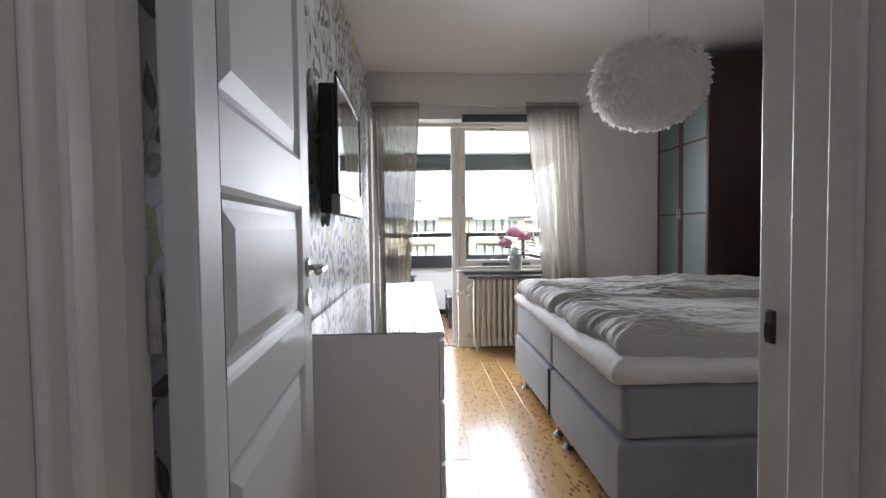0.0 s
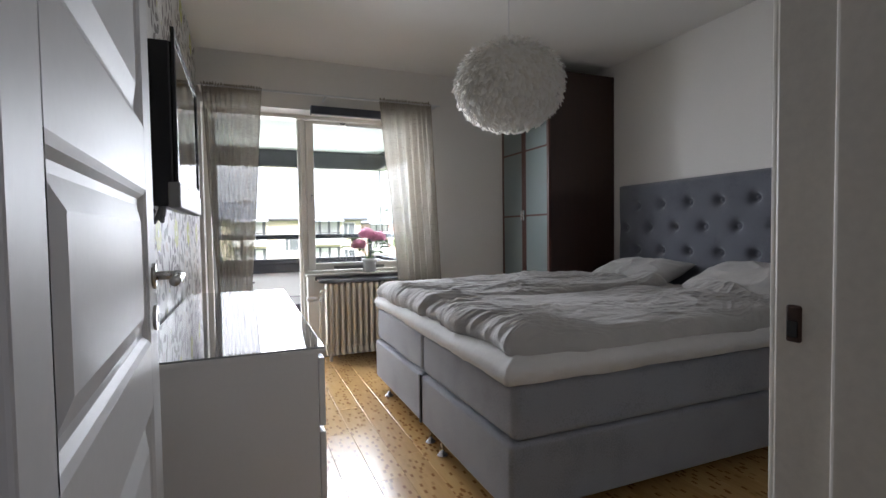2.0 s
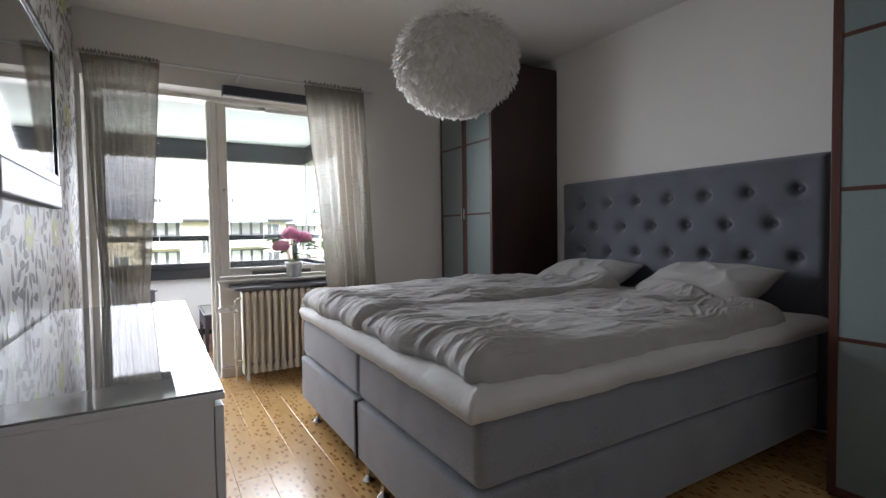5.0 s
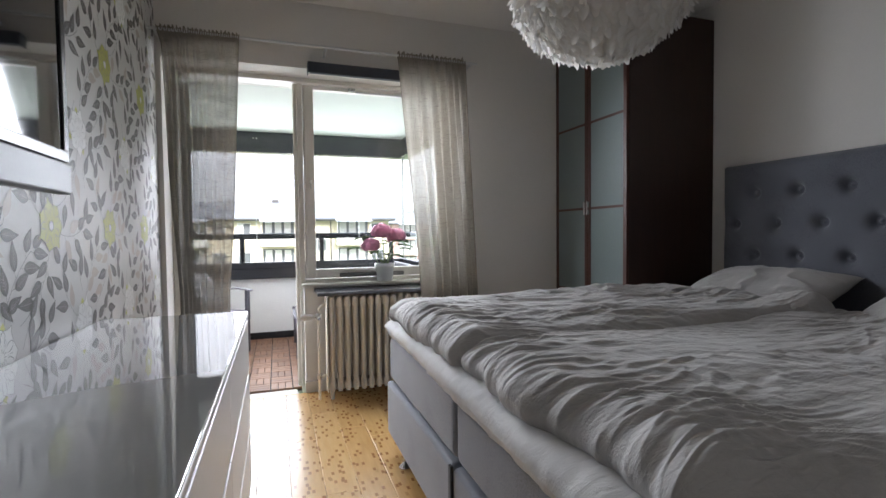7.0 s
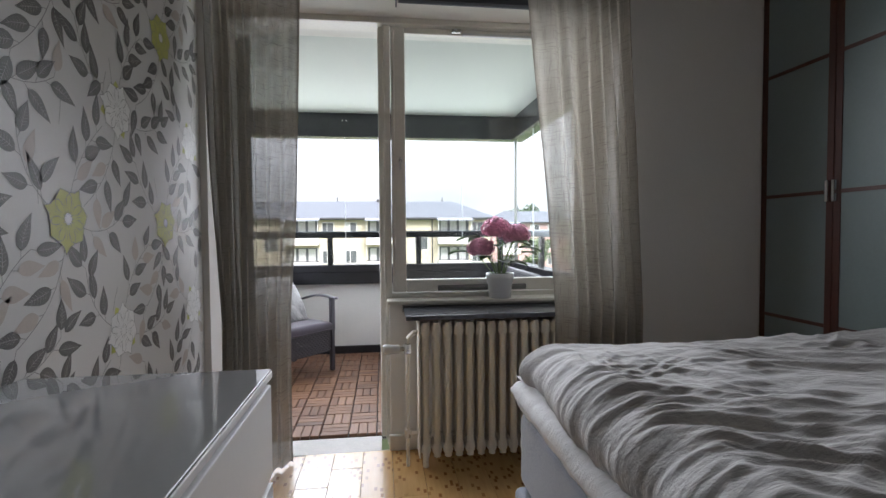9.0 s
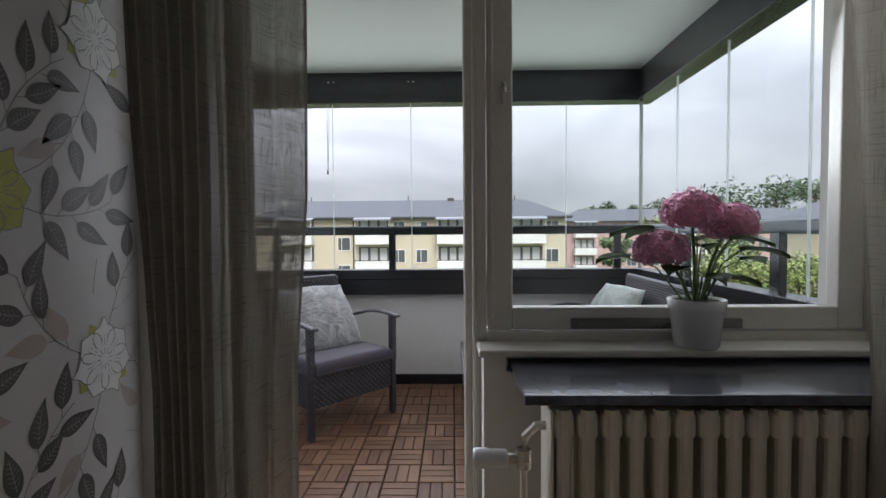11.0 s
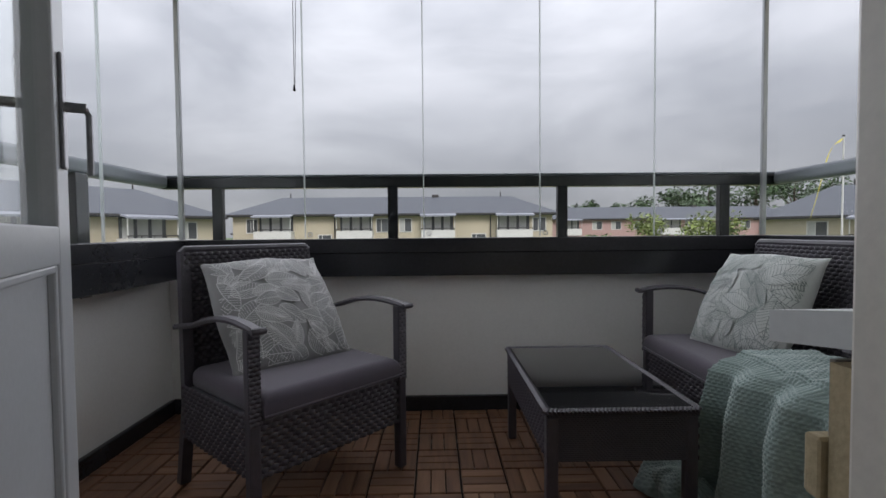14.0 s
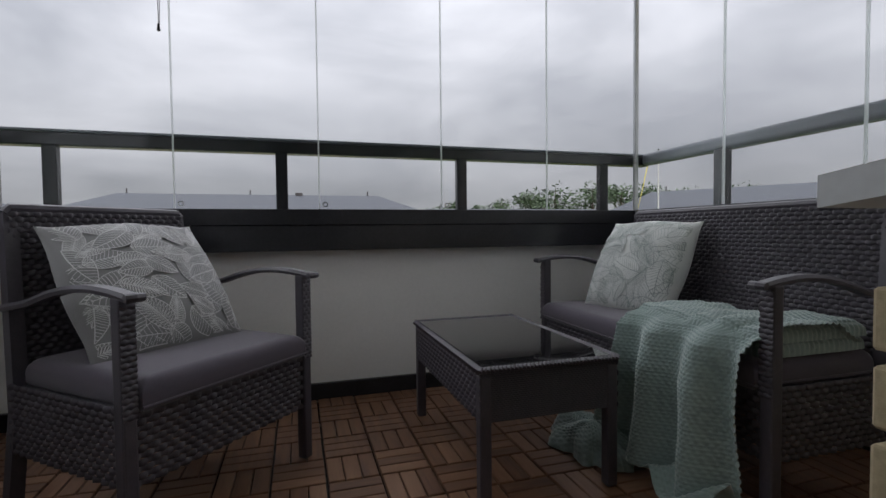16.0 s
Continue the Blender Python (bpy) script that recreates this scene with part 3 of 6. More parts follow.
def balcony_door():
    """Glazed leaf, swung out past a right angle about its left edge."""
    d = thing("balcony_door", "white painted wooden balcony door, half glazed, standing open outwards", "door", (-0.262, 4.86, 0), 118)
    w, z0, z1, t = 0.70, 0.03, 2.25, 0.055
    bm = bmesh.new()
    box_in(bm, 0.0, 0.105, -t, 0, z0, z1, 0.005)
    box_in(bm, w - 0.105, w, -t, 0, z0, z1, 0.005)
    box_in(bm, 0.105, w - 0.105, -t, 0, z0, z0 + 0.12, 0.003)
    box_in(bm, 0.105, w - 0.105, -t, 0, 0.80, 0.87, 0.003)
    box_in(bm, 0.105, w - 0.105, -t, 0, z1 - 0.09, z1, 0.003)
    part("leaf_frame", bm, SHADED_DOOR_WHITE, d)
    part("lower_panel", box(0.10, w - 0.10, -t + 0.018, -0.018, z0 + 0.11, 0.81), SHADED_DOOR_WHITE, d)
    bm = bmesh.new()
    for x0, x1, a, b in ((0.105, 0.12, 0.15, 0.80), (w - 0.12, w - 0.105, 0.15, 0.80), (0.12, w - 0.12, 0.785, 0.80), (0.12, w - 0.12, 0.15, 0.165)):
        box_in(bm, x0, x1, -t + 0.004, -t + 0.02, a, b, 0.004)
    part("panel_bead", bm, SHADED_DOOR_WHITE, d)
    part("pane", box(0.10, w - 0.10, -0.032, -0.026, 0.865, z1 - 0.085), PANE, d)
    bm = bmesh.new()
    box_in(bm, w - 0.075, w - 0.04, -t - 0.008, -t, 0.98, 1.20, 0.004)
    rod_in(bm, (w - 0.058, -t, 1.10), (w - 0.058, -t - 0.042, 1.10), 0.010)
    tube_in(bm, [(w - 0.058, -t - 0.038, 1.10), (w - 0.058, -t - 0.045, 1.085), (w - 0.058, -t - 0.045, 0.97)], 0.006)
    part("door_handle", bm, mat("dark_bronze", (0.22, 0.22, 0.23), 0.35, metal=0.8, var=0.2, scale=20), d, "dark metal lever handle")
    bm = bmesh.new()
    box_in(bm, w - 0.075, w - 0.04, 0.0, 0.008, 0.98, 1.20, 0.004)
    rod_in(bm, (w - 0.058, 0.0, 1.10), (w - 0.058, 0.042, 1.10), 0.010)
    tube_in(bm, [(w - 0.058, 0.038, 1.10), (w - 0.058, 0.045, 1.085), (w - 0.058, 0.045, 0.97)], 0.006)
    part("outer_handle", bm, STEEL, d, "worn metal lever handle on the outer face")
    for z in (0.30, 1.80):
        part("hinge", rod_in(bmesh.new(), (-0.006, 0.004, z), (-0.006, 0.004, z + 0.10), 0.009), STEEL, d)


balcony_door()


# ---- the open bedroom door ----
def panel_in(bm, y0, y1, z0, z1, xf):
    """A raised field inside a moulded, sunk border on the face at xf."""
    steps = ((0.0, 0.0), (0.010, -0.004), (0.018, -0.012), (0.030, -0.012), (0.062, -0.002), (0.064, -0.002))
    rings = []
    for inset, depth in steps:
        rings.append([bm.verts.new((xf + depth, y, z)) for y, z in ((y0 + inset, z0 + inset), (y1 - inset, z0 + inset), (y1 - inset, z1 - inset), (y0 + inset, z1 - inset))])
    for q, w in zip(rings, rings[1:]):
        for k in range(4):
            bm.faces.new((q[k], q[(k + 1) % 4], w[(k + 1) % 4], w[k]))
    bm.faces.new(rings[-1])


def bedroom_door():
    d = thing("door_1", "white satin-painted panel door standing wide open against the papered wall", "door", kind="structure")
    d.matrix_basis = pose(-0.135, 0.30, 0, 0, 0, 2.8) @ pose(0.135, -0.30, 0)
    xb, xf, ya, yb, z0, z1 = -0.178, -0.135, 0.285, 1.085, 0.008, 2.13
    py0, py1 = 0.372, 0.965
    fields = ((0.13, 0.855), (0.975, 1.268), (1.387, 2.02))
    bm = bmesh.new()
    box_in(bm, xb, xf, ya, py0, z0, z1, 0.004)
    box_in(bm, xb, xf, py1, yb, z0, z1, 0.004)
    zs = [z0] + [z for f in fields for z in f] + [z1]
    for k in range(0, len(zs), 2):
        box_in(bm, xb, xf, py0, py1, zs[k], zs[k + 1])
    box_in(bm, xb + 0.006, xf - 0.020, py0, py1, z0 + 0.05, z1 - 0.05)
    part("leaf", bm, GLOSS_WHITE, d)
    for z in fields:
        bm = bmesh.new()
        panel_in(bm, py0, py1, *z, xf)
        part("panel", bm, GLOSS_WHITE, d)
    hy = 1.03
    bm = bmesh.new()
    rod_in(bm, (xf, hy, 1.10), (xf + 0.006, hy, 1.10), 0.026, n=24)
    rod_in(bm, (xf, hy, 1.10), (xf + 0.045, hy, 1.10), 0.009)
    tube_in(bm, [(xf + 0.042, hy + 0.005, 1.10), (xf + 0.05, hy - 0.02, 1.10), (xf + 0.05, hy - 0.10, 1.098), (xf + 0.046, hy - 0.115, 1.096)], [0.010, 0.010, 0.008, 0.009], 12)
    part("door_handle", bm, STEEL, d, "brushed steel lever handle", True)
    bm = rod_in(bmesh.new(), (xf, hy, 1.015), (xf + 0.006, hy, 1.015), 0.025, n=24)
    plate = part("key_plate", bm, STEEL, d, "round steel key plate")
    part("keyhole", box(xf + 0.0065, xf + 0.0075, hy - 0.003, hy + 0.003, 1.005, 1.023), BLACK_PLASTIC, plate)
    for z in (0.25, 1.05, 1.85):
        part("hinge", rod_in(bmesh.new(), (-0.19, 0.288, z), (-0.19, 0.288, z + 0.10), 0.008), STEEL, d)


bedroom_door()


# ---- balcony shell ----
GX0, GX1, GY = -1.096, 1.911, 7.0
structure("balcony_slab", box(-1.36, 2.2, 4.97, 7.3, DECK - 0.25, DECK - 0.03), MORTAR, "grey concrete balcony slab")
structure("ceiling_balcony", box(-1.36, 2.2, 4.971, 7.3, 2.345, 2.50), BALCONY_CEIL, "smooth white painted balcony ceiling")
structure("wall_building", box(-14, 14, 4.975, 5.0, 2.50, 3.4), BRICK, "yellow brick facade above the balcony")


def balcony_shell():
    for a, b, c, d in ((GX0 - 0.13, GX1 + 0.13, GY + 0.055, GY + 0.09), (GX0 - 0.13, GX0 - 0.10, 4.97, GY + 0.055), (GX1 + 0.10, GX1 + 0.13, 4.97, GY + 0.055)):
        structure("balcony_parapet", box(a, b, c, d, DECK - 0.02, 0.64), PARAPET, "smooth white balcony parapet panel")
    for n, (a, b, c, d) in enumerate(((GX0 - 0.09, GX1 + 0.09, GY + 0.030, GY + 0.054), (GX0 - 0.099, GX0 - 0.075, 4.98, GY + 0.03), (GX1 + 0.075, GX1 + 0.099, 4.98, GY + 0.03))):
        structure("baseboard_balcony", box(a, b, c, d, DECK - 0.01, DECK + 0.075, 0.004), ALU_BLACK, "black baseboard along the parapet")
    # lower glazing profile: two steps and a lip
    prof = ((-0.028, 0.055, 0.630, 0.752), (-0.034, 0.060, 0.750, 0.826))
    bm = bmesh.new()
    for a, b, z0, z1 in prof:
        box_in(bm, GX0 - 0.06, GX1 + 0.06, GY + a, GY + b + 0.03, z0, z1 - 0.003, 0.003)
        box_in(bm, GX0 - b - 0.04, GX0 - a, 4.98, GY + a, z0, z1 - 0.003, 0.003)
        box_in(bm, GX1 + a, GX1 + b + 0.04, 4.98, GY + a, z0, z1 - 0.003, 0.003)
    structure("glazing_track", bm, ALU_BLACK, "black lacquered lower track of the balcony glazing")
    bm = bmesh.new()
    box_in(bm, GX0 - 0.10, GX1 + 0.10, GY - 0.02, GY + 0.10, 2.105, 2.345, 0.004)
    box_in(bm, GX0 - 0.10, GX0 + 0.02, 4.98, GY - 0.02, 2.105, 2.345, 0.004)
    box_in(bm, GX1 - 0.02, GX1 + 0.10, 4.98, GY - 0.02, 2.105, 2.345, 0.004)
    box_in(bm, GX0 + 0.02, GX1 - 0.02, GY - 0.045, GY - 0.02, 2.105, 2.16, 0.003)
    box_in(bm, GX0 + 0.02, GX0 + 0.045, 4.98, GY - 0.045, 2.105, 2.16, 0.003)
    box_in(bm, GX1 - 0.045, GX1 - 0.02, 4.98, GY - 0.045, 2.105, 2.16, 0.003)
    structure("glazing_head", bm, ALU_BLACK, "black lacquered upper track of the balcony glazing")
    bm = bmesh.new()
    for x in (-0.85, -0.47, 0.145, 0.745, 1.34):
        for dx in (-0.02, 0.02):
            rod_in(bm, (x + dx, GY - 0.021, 2.27), (x + dx, GY - 0.026, 2.27), 0.006, n=8)
    structure("glazing_screws", bm, STEEL, "small bright screw heads")

    rail = thing("railing", "black metal balcony railing with a rounded grey top rail", "railing")
    RY, RX0, RX1 = GY + 0.12, GX0 - 0.14, GX1 + 0.14
    for x in (-0.96, -0.026, 0.889, 1.772):
        part("post", box(x - 0.027, x + 0.027, RY - 0.02, RY + 0.02, 0.60, 1.10, 0.003), ALU_BLACK, rail)
    for x, ys in ((RX0 + 0.02, (6.45, 5.6)), (RX1 - 0.02, (6.52, 5.6))):
        for y in ys:
            part("post", box(x - 0.02, x + 0.02, y - 0.035, y + 0.035, 0.60, 1.10, 0.003), ALU_BLACK, rail)
    bm = bmesh.new()
    box_in(bm, RX0 - 0.03, RX1 + 0.03, RY - 0.03, RY + 0.04, 1.094, 1.150, 0.006)
    part("front_rail", bm, ALU_BLACK, rail)
    bm = bmesh.new()
    box_in(bm, RX0 - 0.035, RX1 + 0.035, RY - 0.035, RY + 0.045, 1.150, 1.164, 0.006, 3)
    part("rail_cap", bm, RAIL_TOP, rail, "grey rounded rail cap")
    for x in (RX0, RX1):
        bm = box(x - 0.035, x + 0.035, 5.0, RY - 0.035, 1.094, 1.164, 0.022, 4)
        part("side_rail", bm, RAIL_TOP, rail, "rounded grey side rail")

    fronts = (GX0, -0.466, 0.144, 0.745, 1.340, GX1)
    for a, b in zip(fronts, fronts[1:]):
        p = thing("glass_panel", "frameless sliding glass panel with silver edge strips", "glass panel", (a, GY, 0.826), group="balcony glazing")
        part("pane", box(0.004, b - a - 0.004, -0.004, 0.004, 0, 1.279), BALCONY_PANE, p)
        e = box(-0.0045, 0.0025, -0.005, 0.005, 0, 1.279, 0.002)
        part("edge_strip", e, CLEAR_STRIP, p, "clear silver edge strip")
        if a != GX0:
            bm = lathe_in(bmesh.new(), [(0.008, 0.0), (0.013, 0.0), (0.013, 0.004), (0.008, 0.004), (0.008, 0.0)], (0, 0, 0), 16)
            bm.transform(pose(0.025, -0.006, 0.02, 90, 0, 0))
            part("glide_ring", bm, ALU_SILVER, p)
    for x, turn, edges in ((GX0, 0, (6.415, 5.83, 5.24)), (GX1, 0, (6.402, 5.828, 5.24))):
        prev = GY
        for y in edges:
            p = thing("glass_panel", "frameless sliding glass panel with silver edge strips", "glass panel", (x, y, 0.826), group="balcony glazing")
            part("pane", box(-0.004, 0.004, 0.004, prev - y - 0.004, 0, 1.279), BALCONY_PANE, p)
            part("edge_strip", box(-0.006, 0.006, -0.0045, 0.0035, 0, 1.279, 0.002), CLEAR_STRIP, p, "clear silver edge strip")
            prev = y
    for x in (GX0, GX1):
        bm = bmesh.new()
        box_in(bm, x - 0.012, x + 0.012, GY - 0.010, GY + 0.010, 0.826, 2.105, 0.003)
        structure("glazing_corner", bm, ALU_SILVER, "silver corner strip of the glazing")
    # pull cord
    c = thing("pull_cord", "thin pull cord with a small black toggle", "cord", (-0.501, 6.97, 2.15))
    bm = bmesh.new()
    rod_in(bm, (0, 0, 0), (0, 0, -0.555), 0.0018, n=6)
    rod_in(bm, (0.018, 0, 0), (0.004, 0, -0.555), 0.0015, n=6)
    part("cord", bm, SILVER, c)
    part("toggle", lathe_in(bmesh.new(), [(0.0, 0.0), (0.004, 0.0), (0.006, -0.02), (0.008, -0.03), (0.0, -0.034)], (0, 0, -0.55), 12), BLACK_PLASTIC, c)


balcony_shell()


# ---- bedroom things ----
def fbm(x, y, z=0.0, octaves=4):
    return noise.fractal(Vector((x, y, z)), 0.9, 2.1, octaves)


def ridge(x, y, z=0.0):
    return 1.0 - abs(noise.noise(Vector((x, y, z)))) * 2.0


# printed motifs of the wallpaper, laid on the west wall
def wallpaper_print():
    rng = random.Random(11)
    sheets = {"leaf": bmesh.new(), "taupe": bmesh.new(), "lime": bmesh.new(), "pale": bmesh.new(), "vine": bmesh.new(), "vein": bmesh.new()}
    lo, hi = YS + 0.02, YN - 0.004
    spots, blooms = [], []

    def poly(kind, pts, lift):
        if any(not (lo < y < hi and 0.09 < z < H - 0.01) for y, z in pts):
            return
        bm = sheets[kind]
        bm.faces.new([bm.verts.new((XL + lift, y, z)) for y, z in pts])

    def leaf(y, z, ang, ln, wd, kind="leaf"):
        """An ovate leaf with a drawn-out tip; False where another leaf or a flower is in the way."""
        c, n = math.cos(ang), math.sin(ang)
        mid = (y + 0.48 * ln * c, z + 0.48 * ln * n)
        if any((mid[0] - p) ** 2 + (mid[1] - q) ** 2 < 0.0019 for p, q in spots) or any((mid[0] - p) ** 2 + (mid[1] - q) ** 2 < 0.0088 for p, q in blooms):
            return False
        spots.append(mid)
        bend = rng.uniform(-0.22, 0.22)
        half = [(k / 12, wd * math.sin(math.pi * (k / 12) ** 0.72) * (1 - 0.30 * (k / 12) ** 2) + 0.0006) for k in range(13)]
        out = [(t * ln, r) for t, r in half] + [(t * ln, -r * 0.92) for t, r in half[::-1]]
        to = lambda u, v: (y + u * c - (v + bend * u * u / ln) * n, z + u * n + (v + bend * u * u / ln) * c)
        poly(kind, [to(u, v) for u, v in out], 0.0010)
        if kind == "leaf":
            for k in range(8):
                u0, u1 = ln * (0.10 + 0.09 * k), ln * (0.19 + 0.09 * k)
                poly("vein", [to(u0, -0.0006), to(u1, -0.0006), to(u1, 0.0006), to(u0, 0.0006)], 0.0014)
            for k in range(2, 8):
                u = ln * k / 10
                r = wd * math.sin(math.pi * (k / 10) ** 0.72) * 0.62
                for sgn in (-1, 1):
                    poly("vein", [to(u, 0), to(u + 0.0014, 0), to(u + 0.0095, sgn * r), to(u + 0.0088, sgn * r)], 0.0014)
        return True

    def vine(pts, w=0.0022):
        for (y0, z0), (y1, z1) in zip(pts, pts[1:]):
            dy, dz = y1 - y0, z1 - z0
            q = math.hypot(dy, dz) or 1
            ny, nz = -dz / q * w / 2, dy / q * w / 2
            poly("vine", [(y0 + ny, z0 + nz), (y1 + ny, z1 + nz), (y1 - ny, z1 - nz), (y0 - ny, z0 - nz)], 0.0006)

    def flower(y, z, lime):
        kind = "lime" if lime else "pale"
        turn = rng.uniform(0, 0.9)
        for k in range(7):
            a = 2 * math.pi * k / 7 + turn
            ln, wd = 0.086 + 0.012 * (k % 2), 0.036
            c, n = math.cos(a), math.sin(a)
            to = lambda u, v: (y + u * c - v * n, z + u * n + v * c)
            pts = [(0.010, -0.009), (0.030, -wd * 0.75), (0.052, -wd), (0.068, -wd * 0.78), (0.078, -wd * 0.34), (ln, 0), (0.078, wd * 0.34), (0.068, wd * 0.78), (0.052, wd), (0.030, wd * 0.75), (0.010, 0.009)]
            poly(kind, [to(u, v) for u, v in pts], 0.0012 + 0.0001 * k)
            edge = [to(u, v) for u, v in pts[1:-1]]
            for (ya, za), (yb, zb) in zip(edge, edge[1:]):
                q = math.hypot(yb - ya, zb - za) or 1
                oy, oz = -(zb - za) / q * 0.0008, (yb - ya) / q * 0.0008
                poly("vine", [(ya + oy, za + oz), (yb + oy, zb + oz), (yb - oy, zb - oz), (ya - oy, za - oz)], 0.0022)
            for v in (-0.010, 0.0, 0.010):
                poly("vine", [to(0.030, v * 0.7 - 0.0004), to(0.056, v - 0.0004), to(0.056, v + 0.0004), to(0.030, v * 0.7 + 0.0004)], 0.0022)
            if not lime and k % 2:
                b = a + math.pi / 7
                c2, n2 = math.cos(b), math.sin(b)
                poly("lime", [(y + u * c2 - v * n2, z + u * n2 + v * c2) for u, v in ((0.04, -0.016), (0.078, -0.014), (0.094, 0), (0.078, 0.014), (0.04, 0.016))], 0.0008)
        poly("pale", [(y + 0.017 * math.cos(t * 0.5236), z + 0.017 * math.sin(t * 0.5236)) for t in range(12)], 0.0026)
        for t in range(12):
            a = t * 0.5236
            poly("vine", [(y + r * math.cos(a + d), z + r * math.sin(a + d)) for r, d in ((0.012, -0.06), (0.024, -0.035), (0.024, 0.035), (0.012, 0.06))], 0.0028)

    def shoot(y, z, ang, curve, n, step=0.040):
        """A curving stem with leaves on alternate sides and one at its tip."""
        pts = [(y, z)]
        for k in range(n):
            ang += curve + rng.uniform(-0.06, 0.06)
            y, z = y + step * math.cos(ang), z + step * math.sin(ang)
            pts.append((y, z))
            side = 1 if k % 2 else -1
            a = ang + side * rng.uniform(0.65, 0.95)
            py, pz = y + 0.020 * math.cos(a), z + 0.020 * math.sin(a)
            kind = "taupe" if rng.random() < 0.12 else "leaf"
            if leaf(py, pz, a - side * 0.15, rng.uniform(0.082, 0.104), rng.uniform(0.0200, 0.0240), kind):
                vine([(y, z), (py, pz)], 0.0018)
        leaf(y + 0.02 * math.cos(ang), z + 0.02 * math.sin(ang), ang, 0.088, 0.020)
        vine(pts)

    centres = []
    for i in range(-6, 4):
        for j in range(-2, 3):
            centres.append((3.472 + i * 0.593, 1.19 + j * 0.72, True))
            centres.append((3.735 + i * 0.593, 1.55 + j * 0.72, False))
    for y, z, lime in centres:
        blooms.append((y, z))
        flower(y, z, lime)
    for y, z, lime in centres:
        for a, curve, n in ((1.35, -0.10, 7), (-1.75, -0.11, 8), (2.75, -0.16, 6), (-0.35, 0.15, 6)):
            shoot(y + 0.07 * math.cos(a), z + 0.07 * math.sin(a), a, curve, n)
    # small side shoots where the ground is bare
    for _ in range(2600):
        y, z = rng.uniform(lo, hi), rng.uniform(0.1, H)
        if all((y - p) ** 2 + (z - q) ** 2 > 0.0048 for p, q in spots) and all((y - p) ** 2 + (z - q) ** 2 > 0.0125 for p, q in blooms):
            a = rng.choice((1.3, 1.9, -1.2, -1.9)) + rng.uniform(-0.3, 0.3)
            shoot(y, z, a, rng.choice((-0.12, 0.12)), 2)
    base = tagged(new("wallpaper"), "wallpaper print of grey leaves on vines with lime and white flowers", "wallpaper", kind="structure")
    for kind, m in (("leaf", LEAF_PRINT), ("taupe", TAUPE_PRINT), ("lime", LIME_PRINT), ("pale", PALE_PRINT), ("vine", VINE_PRINT), ("vein", VEIN_PRINT)):
        ob = part("printed_" + kind, sheets[kind], m, base)
        ob["kind"] = "stuff"


wallpaper_print()


def dresser():
    y0, y1, zt = 1.497, 3.264, 0.812
    d = thing("dresser", "long white chest of drawers with a glossy glass top", "dresser", (XL + 0.018, y0, 0))
    w, ln = 0.237 - XL - 0.018, y1 - y0
    bm = bmesh.new()
    box_in(bm, 0, w - 0.024, 0, 0.022, 0.0, zt - 0.022, 0.002)
    part("side_panel", bm, DRESSER_WHITE, d)
    part("side_panel", box(0, w - 0.024, ln - 0.022, ln, 0.0, zt - 0.022, 0.002), DRESSER_WHITE, d)
    bm = bmesh.new()
    box_in(bm, 0, w - 0.024, ln / 2 - 0.011, ln / 2 + 0.011, 0.05, zt - 0.03)
    box_in(bm, 0.0, 0.012, 0.02, ln - 0.02, 0.05, zt - 0.03)
    box_in(bm, 0.01, w - 0.04, 0.02, ln - 0.02, 0.045, 0.06)
    box_in(bm, w - 0.06, w - 0.045, 0.02, ln - 0.02, 0.0, 0.05)
    box_in(bm, 0.01, w - 0.03, 0.02, ln - 0.02, zt - 0.05, zt - 0.022)
    part("body", bm, DRESSER_WHITE, d)
    part("top", box(-0.006, w, -0.003, ln + 0.003, zt - 0.022, zt - 0.006, 0.002), DRESSER_WHITE, d)
    part("glass_top", box(-0.004, w - 0.002, 0, ln, zt - 0.006, zt, 0.002), DRESSER_GLASS, d, "clear glossy glass plate on the top")
    h = (zt - 0.022 - 0.055) / 3
    for c in range(2):
        for r in range(3):
            a = c * ln / 2 + 0.003
            z = 0.055 + r * h
            bm = box(w - 0.022, w - 0.002, a, a + ln / 2 - 0.006, z + 0.003, z + h - 0.016, 0.003)
            box_in(bm, w - 0.030, w - 0.020, a + 0.01, a + ln / 2 - 0.016, z + h - 0.03, z + h - 0.004)
            part("drawer_front", bm, DRESSER_WHITE, d)


dresser()


